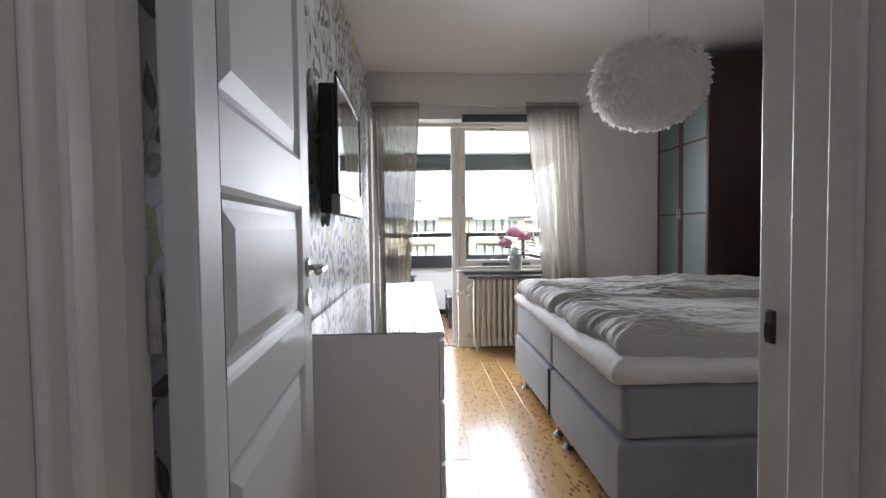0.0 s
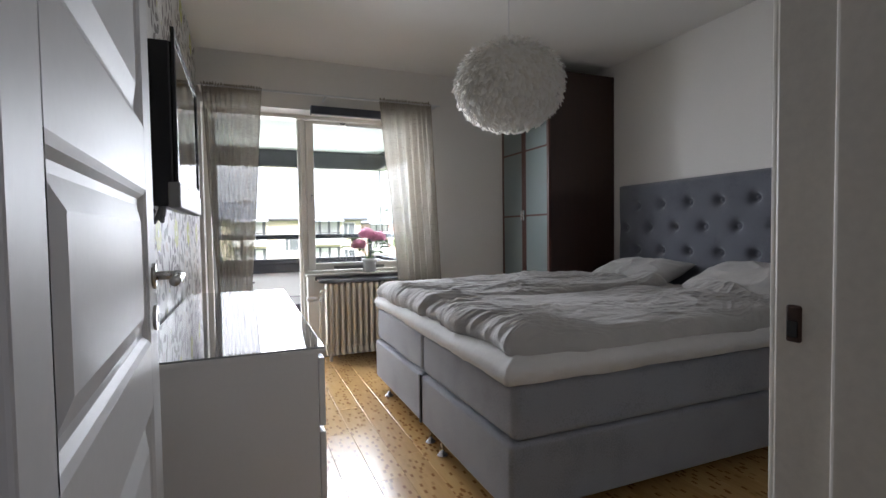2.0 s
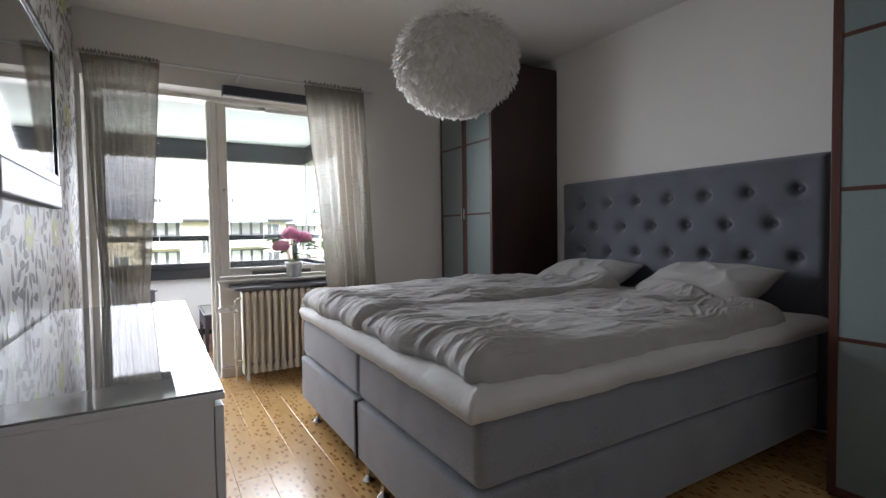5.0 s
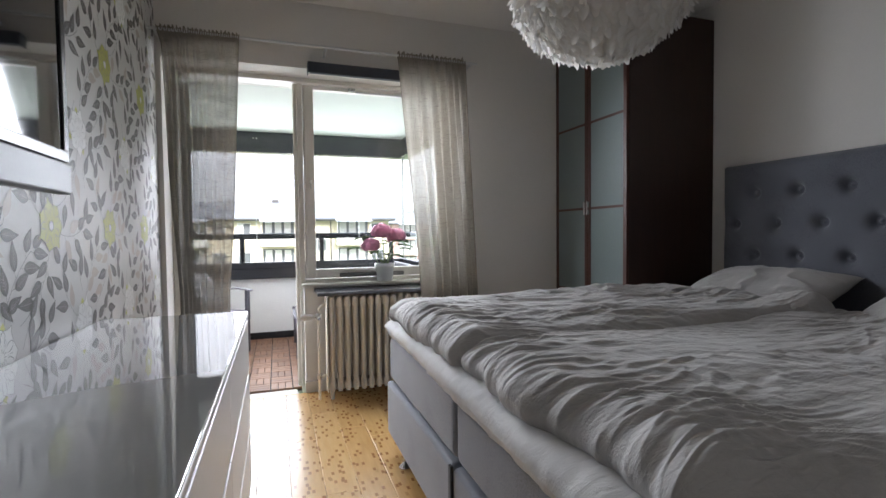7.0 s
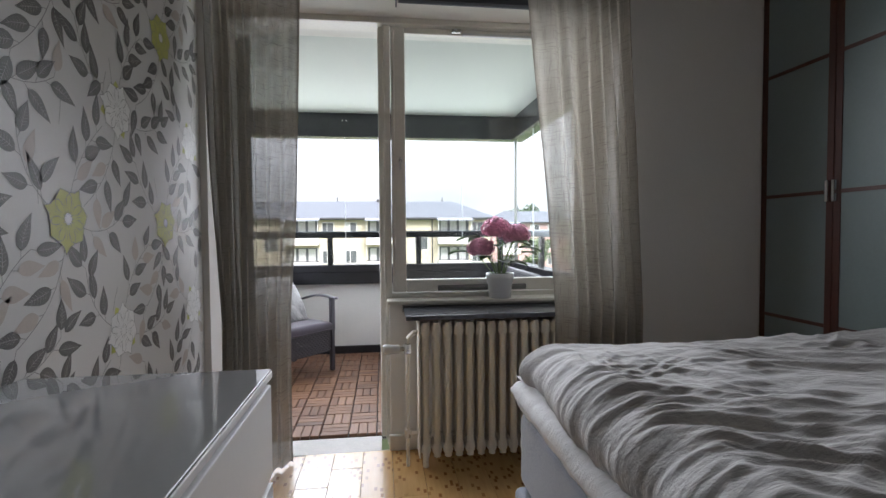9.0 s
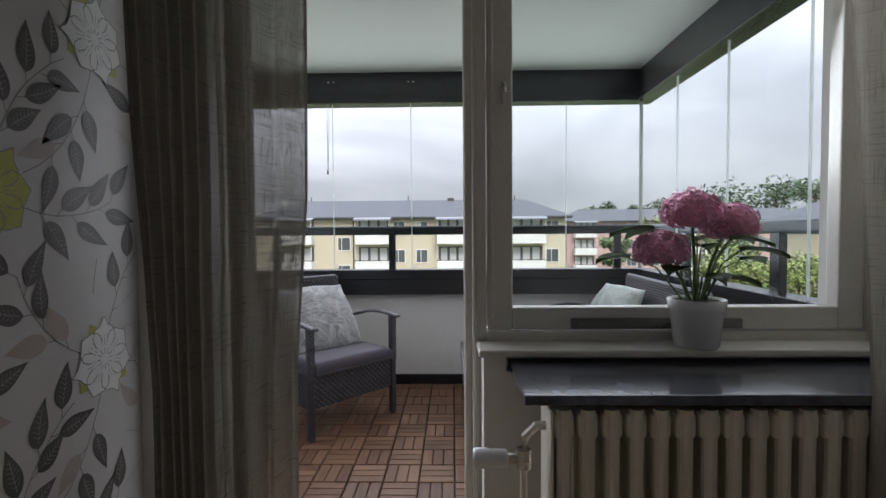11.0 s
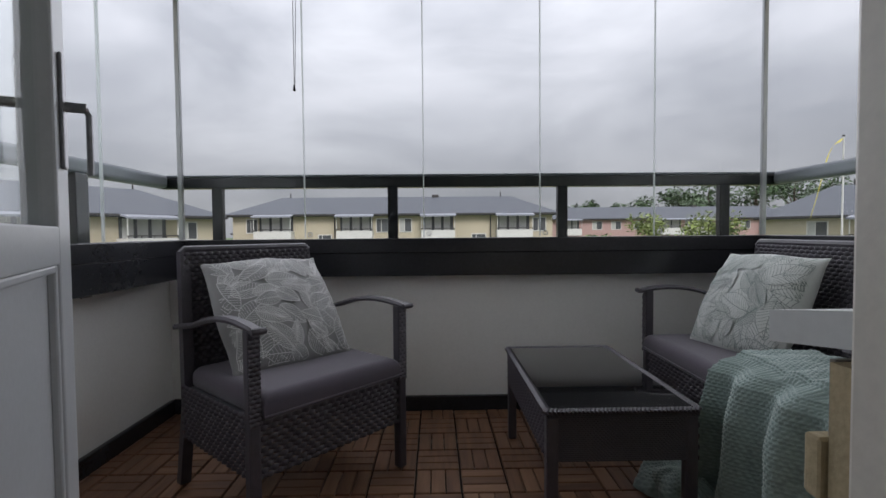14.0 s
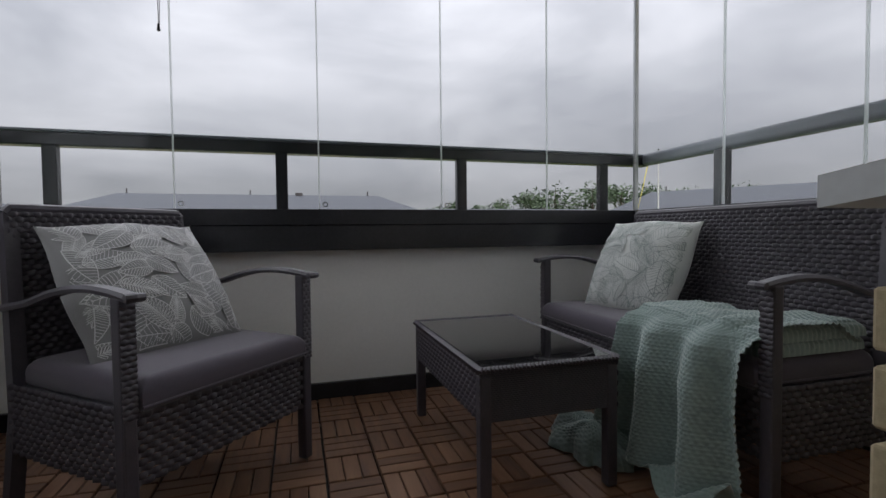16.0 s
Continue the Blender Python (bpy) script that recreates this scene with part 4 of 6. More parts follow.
def television():
    y0, y1, z0, z1 = 1.79, 2.64, 1.282, 1.892
    t = thing("television", "black wall-mounted flat television with a silver speaker strip", "television", (-0.20, y0, z0))
    w, h = y1 - y0, z1 - z0
    part("casing", box(-0.085, -0.012, 0.004, w - 0.004, 0.0, h - 0.045, 0.010), BLACK_PLASTIC, t)
    bm = bmesh.new()
    for a, b, c, d in ((0, w, h - 0.028, h), (0, w, 0.085, 0.118), (0, 0.032, 0.118, h - 0.028), (w - 0.032, w, 0.118, h - 0.028)):
        box_in(bm, -0.013, 0.0, a, b, c, d, 0.003)
    part("bezel", bm, BLACK_PLASTIC, t, "glossy black bezel")
    part("screen", box(-0.013, -0.006, 0.03, w - 0.03, 0.116, h - 0.026), SCREEN, t, "dark reflective screen")
    part("speaker_strip", box(-0.035, 0.004, 0.0, w, -0.006, 0.083, 0.006), SILVER, t, "silver speaker strip")
    bm = bmesh.new()
    box_in(bm, XL + 0.203, XL + 0.215, w / 2 - 0.15, w / 2 + 0.15, 0.15, 0.42)
    box_in(bm, XL + 0.21, -0.07, w / 2 - 0.12, w / 2 - 0.08, 0.2, 0.38)
    box_in(bm, XL + 0.21, -0.07, w / 2 + 0.08, w / 2 + 0.12, 0.2, 0.38)
    part("wall_bracket", bm, BLACK_PLASTIC, t)
    bm = bmesh.new()
    tube_in(bm, [(-0.06, 0.06, 0.02), (-0.07, 0.05, -0.02), (-0.08, 0.055, -0.045), (-0.09, 0.09, -0.055), (-0.10, 0.12, -0.03), (-0.10, 0.15, -0.01)], 0.006)
    tube_in(bm, [(-0.05, 0.03, 0.02), (-0.055, 0.03, -0.03), (-0.06, 0.04, -0.05), (-0.07, 0.05, -0.03)], 0.009)
    part("cable", bm, SILVER, t, "grey looped cables below the set")


television()


def bed():
    x0, x1, y0, y1 = 0.902, 3.13, 1.45, 3.45
    b = thing("bed", "wide grey upholstered continental bed, unmade", "bed", (x0, y0, 0))
    ln, w = x1 - x0, y1 - y0
    half = w / 2 - 0.006
    for k in range(2):
        a = k * (w / 2 + 0.006)
        part("box_base", box(0.0, ln, a, a + half, 0.095, 0.372, 0.02, 4), BED_GREY, b)
        part("spring_mattress", box(0.016, ln, a - 0.003, a + half + (0.003 if k else 0.009), 0.376, 0.612, 0.035, 5), BED_GREY, b)
    part("strap", box(-0.008, 0.004, w / 2 - 0.014, w / 2 + 0.012, 0.10, 0.375, 0.004), BED_DARK, b, "black joining strap")
    for x in (0.034, 0.80, ln - 0.12):
        for y in (0.20, 0.765, 0.94, w - 0.23):
            bm = lathe_in(bmesh.new(), [(0.0, 0.0), (0.028, 0.0), (0.031, 0.004), (0.028, 0.010), (0.016, 0.020), (0.011, 0.030), (0.0095, 0.045), (0.0095, 0.097)], (x, y, 0), 16)
            part("leg", bm, CHROME, b, "short chrome leg", True)


bed()


def eased(n):
    """Steps from 0 to 1, closer at both ends."""
    return [0.5 - 0.5 * math.cos(math.pi * k / n) for k in range(n + 1)]


def topper():
    t = thing("mattress_topper", "white sheet-covered mattress topper on the bed", "mattress topper", (0, 0, 0.606))
    x0, x1, y0, y1 = 0.860, 3.12, 1.400, 3.488

    bm = bmesh.new()
    n = 170
    loops = []
    prof = ((0.0, 0.03), (-0.012, 0.045), (0.0, 0.075), (0.03, 0.092), (0.08, 0.098))
    per = 2 * (x1 - x0 + y1 - y0)
    for inset, z in ((0.03, 0.0), (0.005, 0.012)) + prof:
        row = []
        for k in range(4 * n):
            side, f = divmod(k, n)
            f /= n
            a, c, d, e = x0 + inset, x1 - inset, y0 + inset, y1 - inset
            p = ((a + (c - a) * f, d), (c, d + (e - d) * f), (c - (c - a) * f, e), (a, e - (e - d) * f))[side]
            s = k / (4 * n) * per
            wob = 0.009 * noise.noise(Vector((s * 2.2, z * 14, 0.3))) + 0.007 * noise.noise(Vector((s * 11 + z * 40, z * 18, 4))) + 0.004 * noise.noise(Vector((s * 27 - z * 60, z * 30, 7)))
            px, py = p
            px += 0.058 * (py - y0) / (y1 - y0) * (1 - (px - x0) / (x1 - x0))
            cx, cy = (x0 + x1) / 2, (y0 + y1) / 2
            q = Vector((px - cx, py - cy, 0)).normalized()
            hang = -0.010 * max(0.0, noise.noise(Vector((s * 3.1, 8, 2)))) if z < 0.02 else 0
            row.append(bm.verts.new((px + q.x * wob, py + q.y * wob, z + hang + (wob * 0.6 if z > 0.05 else 0))))
        loops.append(row)
    for q, w in zip(loops, loops[1:]):
        for k in range(4 * n):
            bm.faces.new((q[k], q[(k + 1) % (4 * n)], w[(k + 1) % (4 * n)], w[k]))
    bm.faces.new(loops[-1])
    part("sheet", bm, SHEET, t, smooth=True)


topper()


def crinkle(x, y, turn, along, across, z):
    """Narrow rounded creases, drawn out along a direction."""
    c, s = math.cos(turn), math.sin(turn)
    t = max(0.0, 1.0 - 2.3 * abs(noise.noise(Vector(((x * c + y * s) * along, (y * c - x * s) * across, z)))))
    return t * t * (2.6 - 1.6 * t)


def duvet(x0, x1, y0, y1, seed, zb, zt, label):
    d = thing("duvet", label, "duvet", (0, 0, 0), group="duvets on the bed")
    nx, ny = 430, 320
    us, vs = eased(nx), eased(ny)
    bm = bmesh.new()
    rows = []
    r = 0.095
    for u in us:
        row = []
        for v in vs:
            x, y = x0 + (x1 - x0) * u, y0 + (y1 - y0) * v
            west = math.exp(-(x - x0) / 0.16)
            ex = (0.035 * noise.noise(Vector((y * 3.2, seed, 1.0))) + 0.016 * noise.noise(Vector((y * 13, seed, 3.0)))) * (1 - u) ** 5 + 0.05 * noise.noise(Vector((y * 2.6, seed, 9.0))) * u ** 4
            ey = (0.045 * noise.noise(Vector((x * 2.6, seed, 5.0))) + 0.012 * noise.noise(Vector((x * 9.0, seed, 6.0)))) * (abs(2 * v - 1)) ** 4
            dx, dy = min(x - x0, x1 - x), min(y - y0, y1 - y)
            near = 1 - math.hypot(1 - min(dx, r) / r, 1 - min(dy, r) / r) if dx < r and dy < r else min(dx, dy, r) / r
            s = math.sqrt(max(0.0, 1 - (1 - max(0.0, near)) ** 2))
            w1 = noise.noise(Vector((x * 1.6, y * 1.6, seed + 3)))
            w2 = noise.noise(Vector((x * 2.1, y * 2.1, seed + 5)))
            w3 = noise.noise(Vector((x * 5.5, y * 5.5, seed + 6)))
            a, b = x + 0.11 * w1 + 0.03 * w3, y + 0.13 * w2 + 0.035 * w3
            m1, m2, m3, m4 = [min(1.0, max(0.0, 0.45 + 1.9 * noise.noise(Vector((x * 1.5, y * 2.0, seed + q))))) for q in (30, 40, 50, 60)]
            h = 0.026 * fbm(x * 1.3, y * 1.6, seed, 2)
            h += 0.019 * (0.35 + 0.65 * m1) * crinkle(a, b, -0.12, 1.1, 3.0, seed + 61)
            h += 0.014 * m2 * crinkle(a, b, 0.16, 1.7, 8.0, seed + 7)
            h += 0.011 * (0.2 + 0.8 * m3) * crinkle(a, b, -0.20, 2.7, 15.0, seed + 11)
            h += 0.0065 * m4 * crinkle(a, b, 0.45, 4.5, 20.0, seed + 13)
            h += 0.0070 * (0.25 + 0.75 * m4) * crinkle(a, b, -0.05, 4.6, 28.0, seed + 17)
            h += 0.0035 * m1 * crinkle(a, b, -0.85, 8.0, 26.0, seed + 19)
            g = (0.009 * (0.2 + 0.8 * m1) * crinkle(a, b, 0.35 * w1, 2.6, 10.0, seed + 21) + 0.006 * crinkle(a, b, -0.25, 5.0, 24.0, seed + 23)) * west
            end = 0.055 * math.exp(-((x1 - 0.16 + 0.05 * w1 - x) / 0.09) ** 2) * min(1.0, max(0.0, 0.35 + 2.2 * noise.noise(Vector((y * 2.3, seed, 33.0)))))
            z = zb + (zt - zb + 0.014 * west + h + g + end) * s
            row.append(bm.verts.new((x + ex - 0.55 * g * (1 - s) - 0.03 * west * s * (1 - s) * 4, y + ey, z)))
        rows.append(row)
    for i in range(nx):
        for j in range(ny):
            bm.faces.new((rows[i][j], rows[i + 1][j], rows[i + 1][j + 1], rows[i][j + 1]))
    part("cover", bm, DUVET, d, smooth=True)


duvet(0.932, 2.80, 2.39, 3.485, 3.0, 0.693, 0.797, "rumpled greige cotton duvet spread over the topper beside the window")
duvet(0.945, 2.84, 1.440, 2.49, 8.0, 0.693, 0.772, "rumpled greige cotton duvet with deep creases, on the topper")


def pillow_mesh(bm, w, h, t, seed, nu=36, nv=30, sharp=2.6, crease=0.010, pinch=0.06):
    """A stuffed pillow lying in its own x-y plane."""
    for sgn in (1, -1):
        def place(u, v, sgn=sgn):
            a, b = 2 * u - 1, 2 * v - 1
            x, y = a * w / 2, b * h / 2
            k = max(0.0, (1 - abs(a) ** sharp) * (1 - abs(b) ** sharp)) ** 0.5
            pull = pinch * (1 - (a * b) ** 2)
            x *= 1 - pull * abs(b) ** 2 * 0.8
            y *= 1 - pull * abs(a) ** 2 * 0.8
            cr = crease * k * (ridge(x * 7 + seed, y * 5, seed) ** 2 if ridge(x * 7 + seed, y * 5, seed) > 0 else 0)
            return Vector((x, y, sgn * (t / 2 * k + cr)))
        grid_in(bm, nu, nv, place)
    bmesh.ops.remove_doubles(bm, verts=bm.verts, dist=0.0008)
    return bm


def bed_pillow(x, y, z, tilt, turn, seed, label):
    p = new("bed_pillow")
    p.matrix_basis = pose(x, y, z, 0, tilt, turn)
    tagged(p, label, "pillow", "bed pillows")
    part("pillow_case", pillow_mesh(bmesh.new(), 0.54, 0.74, 0.15, seed, 60, 60, crease=0.020), DUVET, p, smooth=True)


bed_pillow(2.92, 2.92, 0.815, -18, 4, 2.0, "greige cotton pillow leaning on the headboard by the window")
bed_pillow(2.90, 1.98, 0.82, -23, -5, 6.0, "plump greige cotton pillow leaning on the headboard")


def headboard():
    y0, y1, z0, z1 = 1.45, 3.425, 0.05, 1.575
    h = thing("headboard", "tall slate-grey button-tufted upholstered headboard against the wall", "headboard", (XR - 0.004, y0, z0))
    w, hh = y1 - y0, z1 - z0
    rows = ((1.382, 0.0), (1.19, 0.5), (0.995, 0.0))
    pitch = 0.268
    buttons = []
    for z, off in rows:
        k = 0
        while True:
            y = w - 0.22 - (k - off) * pitch
            if y < 0.08:
                break
            if y < w - 0.06:
                buttons.append((y, z - z0))
            k += 1

    def place(u, v):
        y, z = w * u, hh * v
        d = min(y, w - y, hh - z, z + 0.2)
        s = math.sqrt(max(0.0, 1 - (1 - min(d, 0.05) / 0.05) ** 2))
        dep = 0.118 * (0.55 + 0.45 * s)
        for by, bz in buttons:
            q = (y - by) ** 2 + (z - bz) ** 2
            if q < 0.03:
                dep -= 0.066 * math.exp(-q / 0.0011) + 0.018 * math.exp(-q / 0.008)
        return Vector((-dep, y, z))
    bm = grid_in(bmesh.new(), 190, 120, place)
    part("padded_front", bm, HEADBOARD, h, smooth=True)
    part("backing", box(-0.062, 0, 0.004, w - 0.004, 0.0, hh - 0.004, 0.01), HEADBOARD, h)
    for by, bz in buttons:
        bm = lathe_in(bmesh.new(), [(0.0, 0.010), (0.010, 0.008), (0.015, 0.0), (0.013, -0.01)], (0, 0, 0), 14)
        bm.transform(pose(-0.058, by, bz, 0, -90, 0))
        part("button", bm, HEADBOARD, h, "covered button", True)


headboard()


def wardrobe(name, y0, y1, label):
    """Dark carcass against the east wall; framed frosted doors face the room."""
    xf, zt = 2.573, 2.632
    wd = thing(name, label, "wardrobe", (xf, y0, 0))
    ln, dp = y1 - y0, XR - 0.006 - xf
    bm = bmesh.new()
    box_in(bm, 0.022, dp, 0, 0.022, 0, zt, 0.001)
    box_in(bm, 0.022, dp, ln - 0.022, ln, 0, zt, 0.001)
    box_in(bm, 0.022, dp, 0.022, ln - 0.022, zt - 0.022, zt)
    box_in(bm, 0.03, dp, 0.022, ln - 0.022, 0.0, 0.07)
    box_in(bm, dp - 0.01, dp, 0.022, ln - 0.022, 0.07, zt - 0.022)
    part("carcass", bm, WENGE, wd, "dark brown wood carcass")
    half = ln / 2
    bars = (0.693, 1.322, 1.955)
    for k in range(2):
        a, b = k * half + 0.002, (k + 1) * half - 0.002
        door = part("door", box(0.004, 0.016, a + 0.03, b - 0.03, 0.05, zt - 0.04), FROSTED, wd, "frosted grey-green glass door")
        bm = bmesh.new()
        box_in(bm, 0.0, 0.02, a, a + 0.034, 0.02, zt - 0.004, 0.002)
        box_in(bm, 0.0, 0.02, b - 0.034, b, 0.02, zt - 0.004, 0.002)
        box_in(bm, 0.001, 0.02, a + 0.034, b - 0.034, 0.02, 0.055, 0.002)
        box_in(bm, 0.001, 0.02, a + 0.034, b - 0.034, zt - 0.04, zt - 0.004, 0.002)
        for z in bars:
            box_in(bm, 0.001, 0.017, a + 0.034, b - 0.034, z - 0.009, z + 0.009, 0.001)
        part("door_frame", bm, MAHOGANY, door, "reddish brown wooden frame and bars")
        y = half + (0.017 if k else -0.017)
        bm = box(-0.022, 0.002, y - 0.008, y + 0.008, 1.275, 1.375, 0.003)
        part("handle", bm, CHROME, door, "small bright metal handle")


wardrobe("wardrobe", 3.593, 4.450, "tall dark brown wardrobe with frosted glass doors in the window corner")
wardrobe("wardrobe", 0.34, 1.205, "tall dark brown wardrobe with frosted glass doors beside the headboard")


def feather_lamp():
    zc = 2.037
    lamp = thing("pendant_lamp", "large round white feather pendant lamp on a thin cord", "pendant lamp", (1.487, 2.433, zc))
    rx, rz = 0.306, 0.245
    rng = random.Random(4)
    bm = bmesh.new()
    rings = 15
    for i in range(rings):
        pol = math.pi * (i + 0.4) / rings
        count = max(8, int(250 * math.sin(pol)))
        for k in range(count):
            p = pol + rng.uniform(-0.075, 0.075)
            th = 2 * math.pi * (k + rng.uniform(-0.4, 0.4)) / count
            q = math.sin(p)
            nrm = Vector((q * math.cos(th) / rx, q * math.sin(th) / rx, math.cos(p) / rz)).normalized()
            at = Vector((rx * q * math.cos(th), rx * q * math.sin(th), rz * math.cos(p))) * rng.uniform(0.96, 1.0)
            down = Vector((0, 0, -1)) - nrm * nrm.dot(Vector((0, 0, -1)))
            down = down.normalized() if down.length > 0.05 else Vector((math.cos(th), math.sin(th), 0))
            side = nrm.cross(down)
            ang = rng.uniform(-0.8, 0.8)
            run = down * math.cos(ang) + side * math.sin(ang)
            acr = nrm.cross(run)
            ln, wd, curl = rng.uniform(0.036, 0.060), rng.uniform(0.012, 0.019), rng.uniform(0.06, 0.50)
            lift = rng.uniform(0.0, 0.014)
            twist = rng.uniform(-0.5, 0.5)
            prev = None
            for s, wf in ((0.0, 0.5), (0.25, 0.95), (0.5, 1.0), (0.75, 0.85), (1.0, 0.42)):
                c = at + run * ln * s * (1 - 0.25 * curl * s) + nrm * (0.004 + lift + ln * curl * s * s) + acr * ln * twist * s * s * 0.4
                cup = nrm * (0.006 * wf)
                pair = [bm.verts.new(c - acr * wd * wf - cup), bm.verts.new(c + nrm * 0.002), bm.verts.new(c + acr * wd * wf - cup)]
                if prev:
                    bm.faces.new((prev[0], prev[1], pair[1], pair[0]))
                    bm.faces.new((prev[1], prev[2], pair[2], pair[1]))
                prev = pair
    part("feather_shade", bm, FEATHER, lamp, "white goose-feather shade", True)
    bm = bmesh.new()
    bmesh.ops.create_uvsphere(bm, u_segments=32, v_segments=20, radius=1.0)
    for v in bm.verts:
        v.co = Vector((v.co.x * rx * 0.93, v.co.y * rx * 0.93, v.co.z * rz * 0.93))
    part("shade_core", bm, FEATHER, lamp, smooth=True)
    bm = rod_in(bmesh.new(), (0, 0, rz * 0.9), (0, 0, H - zc - 0.03), 0.0025, n=6)
    part("cord", bm, POT_WHITE, lamp)
    bm = lathe_in(bmesh.new(), [(0.0, -0.05), (0.02, -0.05), (0.045, -0.01), (0.048, 0.0)], (0, 0, H - zc), 20)
    part("ceiling_cup", bm, POT_WHITE, lamp, smooth=True)


feather_lamp()


def curtain(xa, xb, bottom, y, seed, label, folds=7, slant=0.0, flat=1, lean=0.0):
    """A gathered curtain; bottom gives its edges near the floor, for a panel that is drawn aside."""
    c = thing("curtain", label, "curtain", (0, 0, 0), group="linen curtains")
    ztop, zbot = 2.405, 0.012

    def place(u, v):
        z = ztop + (zbot - ztop) * v
        k = min(1.0, (ztop - z) / 1.64)
        lo, hi = xa + (bottom[0] - xa) * k, xb + (bottom[1] - xb) * k
        wob = noise.noise(Vector((u * 5.0, v * 0.6, seed)))
        gathered = (1 - u) if flat > 0 else u
        phase = folds * (0.50 * gathered + 0.50 * gathered ** 2.0)
        x = lo + (hi - lo) * u + 0.014 * noise.noise(Vector((v * 2.2, u * 3, seed + 2)))
        amp = (0.010 + 0.034 * min(1, v * 3.0)) * (0.34 + 0.66 * min(1.0, gathered * 1.6) ** 1.2)
        yy = y + lean * (1 - u) ** 2 + slant * u * u * min(1.0, (ztop - z) / 1.2) + amp * math.sin(2 * math.pi * (phase + 0.30 * wob + 0.15 * math.sin(3 * v + seed))) + 0.010 * wob
        if v < 0.018:
            yy = y + 0.010 * math.sin(2 * math.pi * folds * 4 * u)
            z += 0.009 * math.sin(2 * math.pi * folds * 2.3 * u + seed) + 0.012 * noise.noise(Vector((u * 34, seed, 4)))
        return Vector((x, yy, z))
    bm = grid_in(bmesh.new(), 130, 70, place)
    part("cloth", bm, LINEN, c, smooth=True)

    def band(u, v):
        p = place(u, 0.0225 * v)
        return p + Vector((0, -0.004 - 0.006 * math.sin(math.pi * v), 0))
    part("heading", grid_in(bmesh.new(), 130, 5, band), LINEN, c, "gathered rod pocket", True)

    for e in (0.0, 1.0):
        def hem(u, v, e=e):
            p = place(e + (0.022 * u if e == 0 else -0.022 * u), v)
            return p + Vector((0, -0.003, 0))
        part("side_hem", grid_in(bmesh.new(), 2, 70, hem), LINEN, c, smooth=True)


curtain(-0.290, 0.168, (-0.215, 0.062), 4.25, 1.7, "sheer greige linen curtain hanging to the floor beside the balcony door", 9, 0.23, 1, 0.10)
curtain(1.180, 1.685, (1.335, 1.765), 4.25, 5.2, "sheer greige linen curtain drawn aside over the window edge", 7, 0.0, -1)

rail = thing("curtain_rail", "thin white curtain rail on small wall brackets", "curtain rail", (0, 4.25, 2.385))
part("rail", rod_in(bmesh.new(), (-0.33, 0, 0), (1.78, 0, 0), 0.009, n=12), GLOSS_WHITE, rail)
for bx in (-0.30, 0.70, 1.74):
    part("bracket", box(bx - 0.008, bx + 0.008, 0.0, YN - 4.25, -0.008, 0.010, 0.002), GLOSS_WHITE, rail)

blind = thing("roller_blind", "rolled-up dark roller blind above the window", "roller blind", (0.59, 4.405, 2.252))
part("blind_roll", rod_in(bmesh.new(), (0.01, 0.0, 0.036), (1.12, 0.0, 0.036), 0.034, n=20), BLIND, blind, smooth=True)
part("blind_cover", box(0.0, 1.13, -0.038, -0.030, 0.0, 0.072, 0.003), BLIND, blind)
for bx in (0.0, 1.125):
    part("end_bracket", box(bx - 0.004, bx + 0.004, -0.035, YN - 4.405, 0.0, 0.072, 0.002), BLIND, blind)


